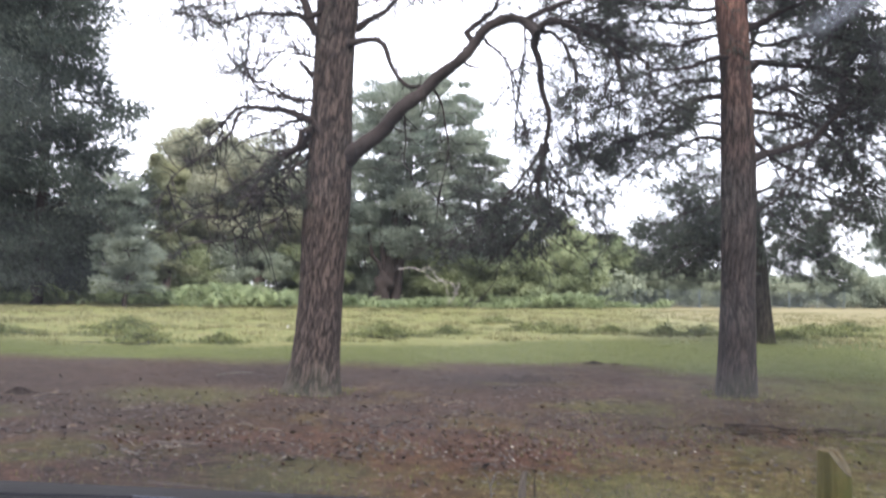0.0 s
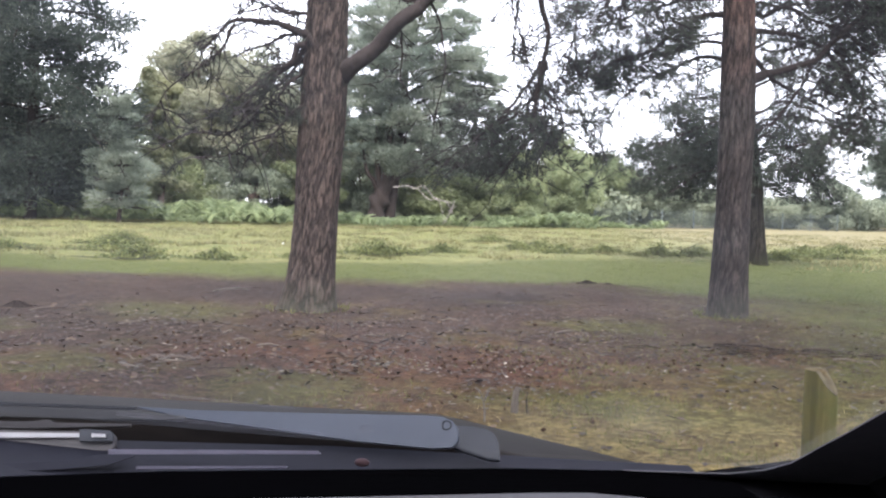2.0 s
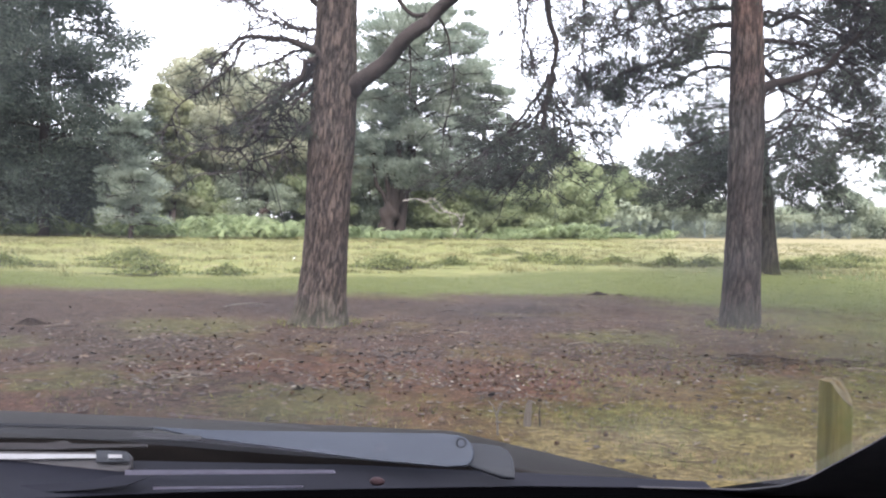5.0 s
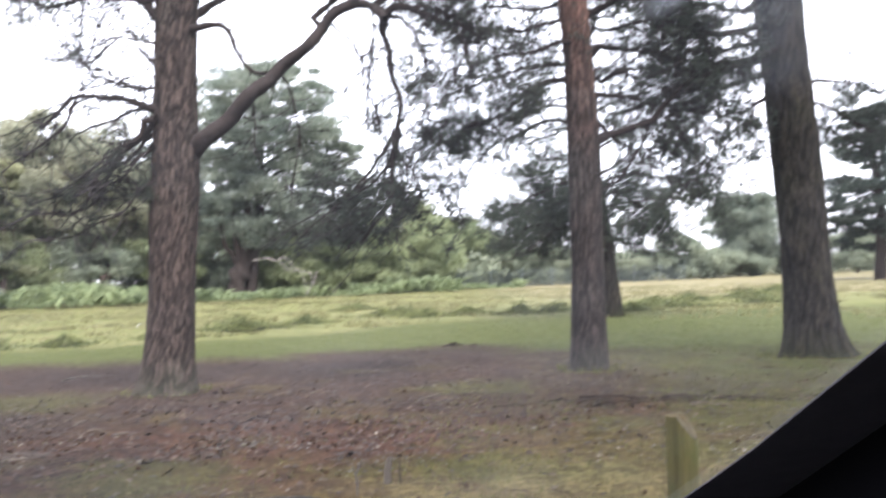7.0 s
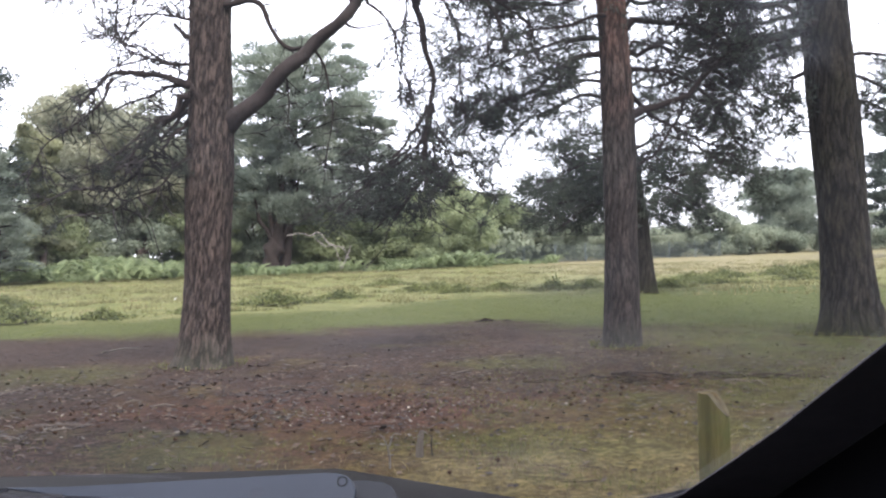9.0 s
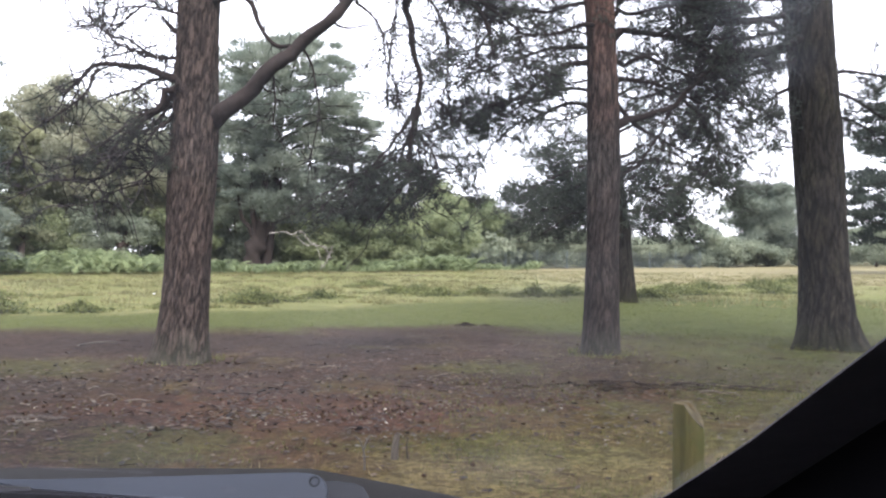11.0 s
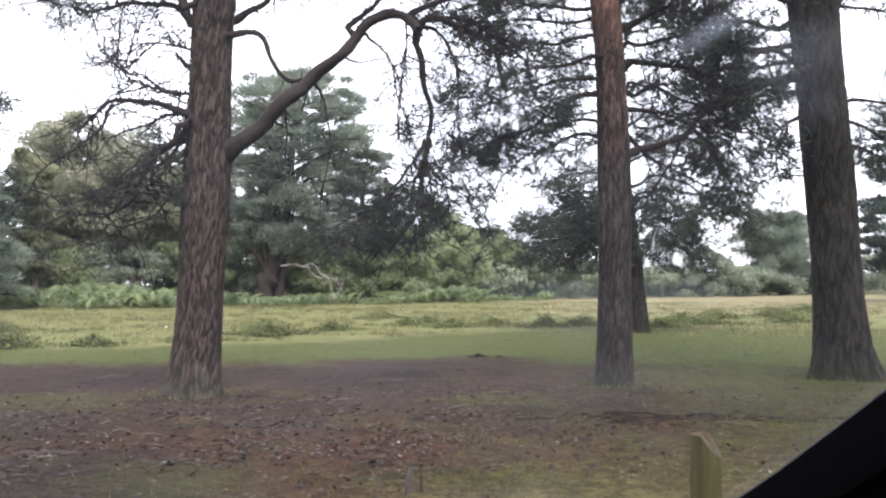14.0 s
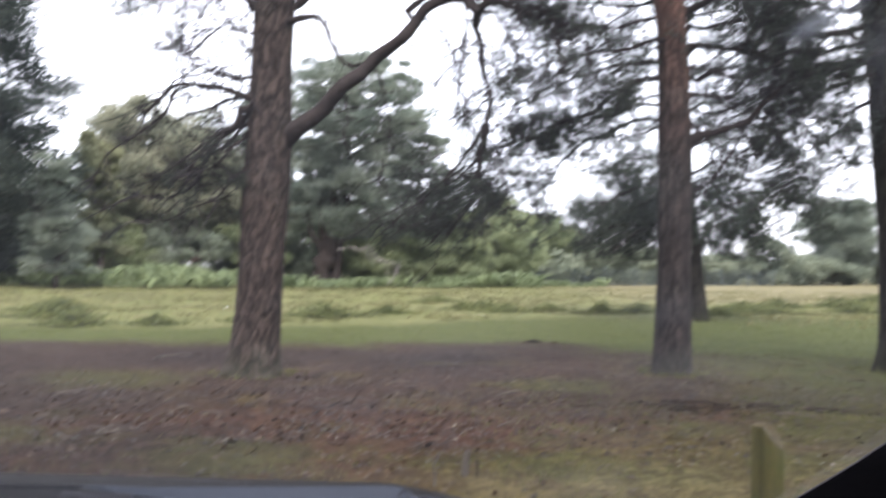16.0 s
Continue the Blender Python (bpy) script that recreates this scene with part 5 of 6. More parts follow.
def red_stems(ob, x, y):
    """A short stout bole that forks low into crooked reddish limbs."""
    p = smooth_path([(x - 0.35, y, -0.1), (x - 0.40, y, 0.8), (x - 0.15, y, 1.7), (x + 0.25, y, 2.7)], 0.2)
    v, f = tube(p, (0.62, 0.48, 0.52, 0.66, 0.50, 0.30), 14)
    c = np.repeat(p, 14, axis=0)
    raw("bole", c + (v - c) * (1 + 0.16 * np.sin(7 * v[:, :1] + 5 * v[:, 2:])), f, M_REDBARK, ob, True)
    for dx, top, r, bend in ((-1.3, 5.4, 0.13, -0.5), (-0.4, 7.0, 0.17, -0.3), (0.5, 7.6, 0.26, 0.35), (1.6, 6.0, 0.12, 0.5)):
        v, f = tube(smooth_path([(x + 0.08 * dx, y - 0.1, 1.6), (x + 0.45 * dx, y - 0.3, 2.9), (x + 0.55 * dx + 0.5 * bend, y - 0.4, 0.62 * top), (x + dx, y - 0.6, top)], 0.3), (r * 1.6, r * 1.1, r * 0.8, r * 0.4), 9)
        raw("stem", v, f, M_REDBARK, ob, True)


red_stems(broad_pine, -11.0, 57.4)
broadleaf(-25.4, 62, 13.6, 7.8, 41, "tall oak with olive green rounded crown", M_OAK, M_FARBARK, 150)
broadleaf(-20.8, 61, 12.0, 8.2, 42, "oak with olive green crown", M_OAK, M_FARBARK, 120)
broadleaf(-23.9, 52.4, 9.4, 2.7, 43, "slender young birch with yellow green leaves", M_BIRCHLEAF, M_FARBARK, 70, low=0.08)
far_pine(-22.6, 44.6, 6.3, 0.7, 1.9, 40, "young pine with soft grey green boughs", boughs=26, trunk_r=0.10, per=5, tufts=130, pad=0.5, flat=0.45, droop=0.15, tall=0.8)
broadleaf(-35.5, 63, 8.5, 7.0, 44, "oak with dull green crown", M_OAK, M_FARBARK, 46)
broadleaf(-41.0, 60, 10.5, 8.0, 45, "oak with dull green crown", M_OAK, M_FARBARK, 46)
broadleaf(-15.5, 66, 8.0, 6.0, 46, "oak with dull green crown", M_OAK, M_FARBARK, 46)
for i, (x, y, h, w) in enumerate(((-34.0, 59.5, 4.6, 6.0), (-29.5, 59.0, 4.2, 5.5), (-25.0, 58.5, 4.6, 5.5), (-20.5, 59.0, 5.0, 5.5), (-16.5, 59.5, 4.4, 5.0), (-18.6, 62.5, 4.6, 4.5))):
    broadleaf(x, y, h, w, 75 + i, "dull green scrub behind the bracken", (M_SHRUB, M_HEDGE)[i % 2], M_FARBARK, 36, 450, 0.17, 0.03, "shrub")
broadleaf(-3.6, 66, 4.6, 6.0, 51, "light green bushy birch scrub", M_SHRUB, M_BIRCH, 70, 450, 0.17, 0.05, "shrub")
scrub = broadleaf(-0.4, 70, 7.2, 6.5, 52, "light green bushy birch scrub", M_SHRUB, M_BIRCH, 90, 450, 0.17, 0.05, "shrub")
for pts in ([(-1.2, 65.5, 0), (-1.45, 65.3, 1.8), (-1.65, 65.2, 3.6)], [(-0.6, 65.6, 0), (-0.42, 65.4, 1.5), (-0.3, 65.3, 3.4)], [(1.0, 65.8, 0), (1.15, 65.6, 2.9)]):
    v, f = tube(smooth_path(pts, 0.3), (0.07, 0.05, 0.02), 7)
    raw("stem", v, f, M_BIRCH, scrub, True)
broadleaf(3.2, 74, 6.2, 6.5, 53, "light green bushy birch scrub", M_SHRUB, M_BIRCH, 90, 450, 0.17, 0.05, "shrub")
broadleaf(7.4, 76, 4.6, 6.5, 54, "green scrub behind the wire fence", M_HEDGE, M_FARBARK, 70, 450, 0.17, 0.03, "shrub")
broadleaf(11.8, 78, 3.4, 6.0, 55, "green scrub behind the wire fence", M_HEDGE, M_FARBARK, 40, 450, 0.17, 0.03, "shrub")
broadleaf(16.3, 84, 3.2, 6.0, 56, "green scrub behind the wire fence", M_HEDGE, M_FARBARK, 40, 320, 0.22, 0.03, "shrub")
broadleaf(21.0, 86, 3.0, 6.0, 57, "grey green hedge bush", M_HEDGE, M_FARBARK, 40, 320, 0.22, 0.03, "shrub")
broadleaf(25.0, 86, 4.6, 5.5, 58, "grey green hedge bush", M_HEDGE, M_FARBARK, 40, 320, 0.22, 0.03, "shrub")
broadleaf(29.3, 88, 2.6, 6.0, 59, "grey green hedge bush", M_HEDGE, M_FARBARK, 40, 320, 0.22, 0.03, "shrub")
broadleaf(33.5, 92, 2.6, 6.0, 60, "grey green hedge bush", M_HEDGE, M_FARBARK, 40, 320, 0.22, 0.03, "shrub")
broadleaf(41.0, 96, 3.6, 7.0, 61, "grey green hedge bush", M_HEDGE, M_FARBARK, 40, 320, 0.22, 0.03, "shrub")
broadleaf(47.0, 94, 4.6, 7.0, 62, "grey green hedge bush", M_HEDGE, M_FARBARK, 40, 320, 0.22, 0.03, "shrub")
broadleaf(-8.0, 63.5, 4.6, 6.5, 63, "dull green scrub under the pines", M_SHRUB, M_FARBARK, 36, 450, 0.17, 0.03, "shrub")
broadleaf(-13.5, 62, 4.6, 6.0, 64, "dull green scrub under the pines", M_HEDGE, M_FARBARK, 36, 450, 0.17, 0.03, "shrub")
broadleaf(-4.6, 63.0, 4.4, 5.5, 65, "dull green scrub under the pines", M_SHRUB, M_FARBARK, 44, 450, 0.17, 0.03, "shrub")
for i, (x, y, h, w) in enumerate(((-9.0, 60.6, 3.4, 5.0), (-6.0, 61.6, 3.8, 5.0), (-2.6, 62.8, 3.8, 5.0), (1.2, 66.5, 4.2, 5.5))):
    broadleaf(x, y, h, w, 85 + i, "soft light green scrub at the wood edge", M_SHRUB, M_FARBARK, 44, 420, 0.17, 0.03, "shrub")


def far_woods():
    """The woodland behind the first trees, as one mass of crowns."""
    rng = np.random.default_rng(70)
    n = 125
    x = rng.uniform(-95, 6, n)
    y = rng.uniform(70, 95, n)
    h = rng.uniform(5.0, 9.5, n) * np.clip((8 - x) / 16, 0.45, 1.0)
    m = 500
    d = unit(rng.normal(0, 1, (n, m, 3))) * rng.random((n, m, 1)) ** 0.4
    lump = 1 + 0.25 * np.sin(d[..., :1] * 7 + np.arange(n)[:, None, None]) * np.sin(d[..., 2:] * 6)
    q = np.stack([x, y, h * 0.52], -1)[:, None] + d * lump * np.stack([0 * h + 3.2, 0 * h + 3.0, h * 0.5], -1)[:, None]
    v, f = shingles(rng, q.reshape(-1, 3), d.reshape(-1, 3), 0.43)
    v[:, 2] = np.maximum(v[:, 2], 0.02)
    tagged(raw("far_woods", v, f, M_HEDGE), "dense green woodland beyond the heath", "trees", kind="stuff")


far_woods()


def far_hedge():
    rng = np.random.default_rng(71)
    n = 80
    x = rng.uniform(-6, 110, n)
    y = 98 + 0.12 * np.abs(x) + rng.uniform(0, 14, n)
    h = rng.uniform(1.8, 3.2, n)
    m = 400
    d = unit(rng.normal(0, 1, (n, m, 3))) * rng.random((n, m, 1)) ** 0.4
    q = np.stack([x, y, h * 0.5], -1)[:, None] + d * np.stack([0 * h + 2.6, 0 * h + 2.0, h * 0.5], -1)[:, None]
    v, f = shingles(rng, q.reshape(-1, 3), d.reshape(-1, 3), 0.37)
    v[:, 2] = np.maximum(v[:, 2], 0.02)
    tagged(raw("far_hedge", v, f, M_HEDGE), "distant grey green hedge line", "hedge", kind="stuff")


far_hedge()


def bracken():
    """Fern fronds along the wood's edge."""
    rng = np.random.default_rng(72)
    pieces = []
    spots = [(-24, 49.6, 9.0, 3.4, 860, 1.42), (-36, 53, 7.0, 2.2, 360, 1.3), (-12.5, 52.0, 5.0, 2.2, 360, 0.85), (-6, 56.5, 3.5, 1.4, 220, 0.75), (-0.6, 60.0, 3.4, 1.6, 340, 1.15), (4.5, 65, 3.5, 1.0, 140, 0.8)]
    for cx, cy, wx, wy, n, tall in spots:  # middle, half sizes, plants, height
        foot = np.stack([cx + rng.uniform(-wx, wx, n), cy + rng.normal(0, 0.55 * wy, n) + 0.8 * np.sin(cx + 0.9 * rng.uniform(-wx, wx, n)), np.zeros(n)], -1)
        for _ in range(4):
            a = rng.uniform(0, 6.283, n)
            out = np.stack([np.cos(a), np.sin(a), np.zeros(n)], -1)
            side = np.stack([-np.sin(a), np.cos(a), np.zeros(n)], -1)
            h = tall * rng.uniform(0.35, 1.2, (n, 1)) * (0.74 + 0.52 * np.sin(foot[:, :1] * 1.1 + 2 * np.sin(foot[:, 1:2] * 0.9)) * np.sin(foot[:, :1] * 0.47 + 1.3))
            s = np.linspace(0.25, 1.0, 9)
            for i in range(8):
                p0 = foot + out * h * 0.75 * s[i] ** 1.6 + np.array((0, 0, 1.0)) * h * (1.5 * s[i] - 0.75 * s[i] ** 2.2) * 0.95
                p1 = foot + out * h * 0.75 * s[i + 1] ** 1.6 + np.array((0, 0, 1.0)) * h * (1.5 * s[i + 1] - 0.75 * s[i + 1] ** 2.2) * 0.95
                w = 0.26 * h * (1.05 - s[i])
                for sign in (-1, 1):
                    tip = p1 + side * sign * w + np.array((0, 0, -0.05))
                    v = np.stack([p0, p1, tip], 1).reshape(-1, 3)
                    pieces.append((v, np.arange(len(v)).reshape(-1, 3)))
    v, f = join(pieces)
    tagged(raw("bracken", v, f, M_BRACKEN), "bright green bracken along the wood edge", "fern", kind="stuff")


bracken()


def grass():
    """Blades: short moss-like turf close by, longer straw on the heath."""
    rng = np.random.default_rng(73)

    def blades(x, y, h, w, mat, name, label):
        n = len(x)
        foot = np.stack([x, y, ground_height(x, y)], -1)
        a = rng.uniform(0, 6.283, n)
        side = np.stack([np.cos(a), np.sin(a), 0 * a], -1) * (w * 0.5)[:, None]
        tip = foot + np.stack([rng.normal(0, 0.45, n) * h, rng.normal(0, 0.45, n) * h, h], -1)
        v = np.stack([foot - side, foot + side, tip], 1).reshape(-1, 3)
        tagged(raw(name, v, np.arange(len(v)).reshape(-1, 3), mat), label, "grass", kind="stuff")

    def fan(n, lo, hi, span=35.0):
        r = np.sqrt(rng.uniform(lo ** 2, hi ** 2, n))
        a = np.radians(rng.uniform(-span, span, n))
        return r * np.sin(a), r * np.cos(a)

    def patchy(x, y, scale, keep):
        k = np.sin(x * scale + 2 * np.sin(y * scale * 0.7)) * np.sin(y * scale * 1.1 + 1.5 * np.sin(x * scale * 0.8))
        return rng.random(len(x)) < np.clip(keep + 0.55 * k, 0, 1)

    x, y = fan(90000, 3.6, 9.5)
    ok = patchy(x, y, 2.1, 0.36) & (rng.random(len(x)) < np.clip(1.35 - 0.30 * (y - 0.6 * x - 4.8), 0.05, 1) * np.clip(0.55 + 0.22 * x, 0.18, 0.9))
    x, y = x[ok], y[ok]
    blades(x, y, rng.uniform(0.012, 0.055, len(x)), rng.uniform(0.003, 0.006, len(x)), M_GRASS, "turf_grass", "short mossy yellow green grass")
    x, y = fan(15000, 3.7, 6.6)
    ok = patchy(x, y, 3.3, 0.5) & (rng.random(len(x)) < np.clip(1.5 - 0.55 * (y - 0.5 * x - 3.9), 0.04, 1))
    x, y = x[ok], y[ok]
    blades(x, y, rng.uniform(0.015, 0.05, len(x)), rng.uniform(0.002, 0.0045, len(x)), M_DRY, "dry_grass", "sparse pale dry grass blades")
    x, y = fan(26000, 8.0, 15.5, 32)
    ok = rng.random(len(x)) < np.clip((x - 0.8) * 0.3, 0.0, 0.9)
    x, y = x[ok], y[ok]
    blades(x, y, rng.uniform(0.008, 0.03, len(x)), rng.uniform(0.004, 0.008, len(x)), M_GRASS, "shade_grass", "sparse green grass under the pines")
    around = []
    for px, py, r, n in ((-2.90, 10.5, 0.42, 130), (2.11, 11.0, 0.31, 170), (5.46, 12.2, 0.62, 330), (5.22, 23.9, 0.42, 120)):
        a = rng.uniform(0, 6.283, n)
        d = r + np.abs(rng.normal(0, 0.09, n))
        around.append(np.stack([px + d * np.cos(a), py + d * np.sin(a)], -1))
    x, y = np.vstack(around).T
    blades(x, y, rng.uniform(0.03, 0.11, len(x)), rng.uniform(0.005, 0.010, len(x)), M_GRASS, "foot_grass", "small grass tufts round the trunks")
    x, y = fan(70000, 14.0, 27, 34)
    ok = (y > 14.6 - 0.8 * np.clip(x - 0.5, 0, 9)) & (y < 18.3 + np.clip(0.9 * (x + 4.5), 0, 7.5))
    x, y = x[ok], y[ok]
    blades(x, y, rng.uniform(0.004, 0.014, len(x)), rng.uniform(0.008, 0.018, len(x)), M_MOWN, "mown_grass", "smooth green grass strip")
    x, y = fan(2100, 17.3, 48, 36)
    ok = patchy(x, y, 0.9, 0.35) & (y > 17.6 + np.clip(0.9 * (x + 4.5), 0, 7.5) + 0.5 * np.sin(1.3 * x))
    x, y = np.repeat(x[ok], 34), np.repeat(y[ok], 34)
    x, y = x + rng.normal(0, 0.13, len(x)), y + rng.normal(0, 0.09, len(x))
    blades(x, y, rng.uniform(0.03, 0.17, len(x)), rng.uniform(0.010, 0.022, len(x)), M_TUSSOCK, "heath_tussocks", "olive and brown grass tussocks on the heath")
    x, y = fan(5200, 22, 62, 36)
    ok = patchy(x, y, 0.4, 0.55)
    x, y = np.repeat(x[ok], 24), np.repeat(y[ok], 24)
    x, y = x + rng.normal(0, 0.22, len(x)), y + rng.normal(0, 0.22, len(x))
    blades(x, y, rng.uniform(0.03, 0.16, len(x)), rng.uniform(0.012, 0.03, len(x)), M_STRAW, "heath_grass", "pale yellow green heath grass")


grass()


def heath_plant(x, y, w, h, seed, label="low leafy bramble clump on the heath"):
    rng = np.random.default_rng(seed)
    n = int(1250 * w)
    ob = empty("bramble_clump", (x, y, 0), label, "bush", "heath bushes")
    a, r = rng.uniform(0, 6.283, n), np.abs(rng.normal(0, 0.6, n))
    top = 1.15 * h * np.exp(-1.6 * r ** 2) * rng.uniform(0.05, 1.0, n) ** 1.3 * (0.75 + 0.35 * np.sin(5 * a + seed) * np.sin(7 * r))
    p = np.stack([x + np.cos(a) * r * w * 0.5, y + np.sin(a) * r * w * 0.4, top], -1)
    v, f = leaves(rng, p, 0.055, np.array((0, 0, 0.5)))
    v[:, 2] = np.maximum(v[:, 2], 0.01)
    tagged(raw("foliage", v, f, M_HEATH, ob), kind="stuff")
    k = max(6, n // 40)
    foot = np.stack([x + rng.normal(0, w * 0.18, k), y + rng.normal(0, w * 0.15, k), np.zeros(k)], -1)
    v, f = sticks(foot, p[:k] + np.array((0, 0, 0.03)), 0.008)
    tagged(raw("stems", v, f, M_TWIG, ob), kind="stuff")


for i, (x, y, w, h) in enumerate([(3.1, 26.6, 0.9, 0.45), (4.2, 26.8, 1.3, 0.36), (6.3, 26.0, 1.2, 0.3), (-4.4, 22.6, 1.8, 0.45), (-8.7, 18.2, 1.3, 0.36), (-7.2, 18.6, 1.0, 0.28),
                                  (0.3, 26.2, 1.3, 0.3), (-1.0, 27.5, 1.0, 0.3), (9.8, 32.0, 1.8, 0.4), (8.0, 30.0, 1.5, 0.35), (-10.5, 20.5, 1.6, 0.35), (-5.6, 20.0, 1.0, 0.25),
                                  (-0.4, 28.0, 1.6, 0.32), (1.6, 27.8, 1.0, 0.25), (8.2, 28.0, 1.8, 0.3), (11.4, 29.2, 1.6, 0.34), (12.5, 33.5, 2.2, 0.45), (-3.0, 24.5, 1.2, 0.28), (-12.0, 24.0, 2.0, 0.4), (-13.5, 20.0, 2.0, 0.4), (15.5, 38.0, 2.4, 0.45), (-2.2, 33.0, 1.5, 0.3)]):
    heath_plant(x, y, 1.3 * w, 0.8 * h, 200 + i)


def litter():
    """Cones, chips and fallen twigs in the needle litter."""
    rng = np.random.default_rng(74)
    n = 170
    mid = np.concatenate([rng.normal((-0.5, 7.1), (0.8, 0.45), (12, 2)), rng.normal((-2.6, 7.0), (0.9, 0.5), (6, 2)), [(1.35, 7.8), (1.6, 8.1), (-0.6, 5.9)]])
    mid = mid[rng.integers(0, len(mid), n)]
    x, y = mid[:, 0] + rng.normal(0, 0.28, n), mid[:, 1] + rng.normal(0, 0.2, n)
    x = np.concatenate([x, rng.uniform(-6, 7, 60)])
    y = np.concatenate([y, rng.uniform(4.6, 11, 60)])
    ok = np.hypot(x, y) > 4.2
    x, y = x[ok], y[ok]
    n = len(x)
    at = np.stack([x, y, ground_height(x, y) + 0.012], -1)
    lon = np.linspace(0, 2 * np.pi, 6, endpoint=False)
    rings = [(-1.0, 0.35), (-0.35, 1.0), (0.4, 0.75), (1.0, 0.1)]
    base = np.array([[zz * 1.5, rr * np.cos(t), rr * np.sin(t)] for zz, rr in rings for t in lon])
    quads = np.array([[i * 6 + j, i * 6 + (j + 1) % 6, (i + 1) * 6 + (j + 1) % 6, (i + 1) * 6 + j] for i in range(3) for j in range(6)])
    a = rng.uniform(0, 6.283, n)
    ca, sa = np.cos(a)[:, None], np.sin(a)[:, None]
    size = rng.uniform(0.006, 0.017, (n, 1))
    v = np.stack([(base[None, :, 0] * ca - base[None, :, 1] * sa) * size, (base[None, :, 0] * sa + base[None, :, 1] * ca) * size, base[None, :, 2] * size], -1) + at[:, None]
    f = (quads[None] + 24 * np.arange(n)[:, None, None]).reshape(-1, 4)
    tagged(raw("pine_cones", v.reshape(-1, 3), f, M_CONE), "dark fallen pine cones", "pine cones", kind="stuff")
    n = 11000
    x, y = rng.normal(-1.2, 2.8, n), rng.normal(7.5, 1.5, n)
    lumps = np.sin(x * 2.3 + 2 * np.sin(y * 1.7)) * np.sin(y * 2.9 + 1.6 * np.sin(x * 2.1))
    ok = (np.hypot(x, y) > 4.4) & (rng.random(n) < np.clip((y - 0.35 * x - 5.4) * 0.6, 0.12, 1) * np.clip(0.55 + 0.7 * lumps, 0.1, 1))
    x, y = x[ok], y[ok]
    p = np.stack([x, y, ground_height(x, y) + 0.01], -1)
    v, f = flat_leaves(rng, p, 0.05)
    n = 3800
    x, y = rng.uniform(-4.5, 5.5, n), rng.uniform(4.1, 11.5, n)
    lumps = np.sin(x * 3.1 + 2 * np.sin(y * 2.3)) * np.sin(y * 3.7 + 1.6 * np.sin(x * 2.6))
    ok = (np.hypot(x, y) > 4.2) & (rng.random(n) < np.clip(0.30 + 0.6 * lumps, 0.05, 1))
    x, y = x[ok], y[ok]
    v, f = join([(v, f), flat_leaves(rng, np.stack([x, y, ground_height(x, y) + 0.012], -1), 0.045)])
    tagged(raw("wood_chips", v, f, M_CHIP), "pale bark flakes and dry leaves", "litter", kind="stuff")
    n = 360
    mid = rng.normal((-1.0, 6.9), (1.5, 0.7), (16, 2))[rng.integers(0, 16, n)]
    x, y = mid[:, 0] + rng.normal(0, 0.22, n), mid[:, 1] + rng.normal(0, 0.2, n)
    ok = np.hypot(x, y) > 4.4
    x, y = x[ok], y[ok]
    p = np.stack([x, y, ground_height(x, y) + 0.014], -1)
    v, f = flat_leaves(rng, p, 0.034)
    tagged(raw("pale_flakes", v, f, M_FLAKE), "small pale flakes scattered on the litter", "litter", kind="stuff")
    n = 420
    x, y = rng.uniform(-7, 7, n), rng.uniform(4.8, 14, n)
    p = np.stack([x, y, ground_height(x, y) + 0.010], -1)
    a = rng.uniform(0, 6.283, n)
    d = np.stack([np.cos(a), np.sin(a), 0 * a], -1) * rng.uniform(0.03, 0.14, (n, 1))
    bend = p + d + np.array((0, 0, 0.006))
    a = a + rng.normal(0, 0.6, n)
    e = bend + np.stack([np.cos(a), np.sin(a), 0 * a], -1) * rng.uniform(0.02, 0.10, (n, 1))
    pieces = [sticks(p, bend, 0.0045), sticks(bend, e, 0.0035)]
    n = 150
    x, y = rng.normal(2.1, 0.75, n), rng.normal(8.4, 0.14, n)
    p = np.stack([x, y, ground_height(x, y) + 0.012], -1)
    a = rng.normal(0, 0.5, n)
    e = p + np.stack([np.cos(a), np.sin(a), 0.1 * np.sin(a)], -1) * rng.uniform(0.04, 0.2, (n, 1))
    pieces.append(sticks(p, e, 0.005))
    v, f = join(pieces)
    tagged(raw("fallen_twigs", v, f, M_CHIP), "thin dry fallen twigs", "twigs", kind="stuff")


M_FLAKE = foliage("pale_flake", (0.05, 0.042, 0.036), (0.12, 0.105, 0.09), (0.22, 0.195, 0.17), 0.9, 0.0)
M_CONE = simple("pine_cone", (0.042, 0.026, 0.017), 0.95, 0, 0.03, 0.4, 40)
M_CHIP = foliage("dry_flakes", (0.008, 0.0050, 0.0038), (0.033, 0.0212, 0.0150), (0.098, 0.067, 0.048), 0.9, 0.0)
litter()


M_LOG = plain_bark("broken_branch_bark", (0.022, 0.016, 0.013), (0.105, 0.085, 0.07))
M_STICK = plain_bark("pale_stick_bark", (0.065, 0.052, 0.042), (0.17, 0.145, 0.122))
M_FALLEN = plain_bark("fallen_twig_bark", (0.014, 0.010, 0.008), (0.060, 0.047, 0.038))


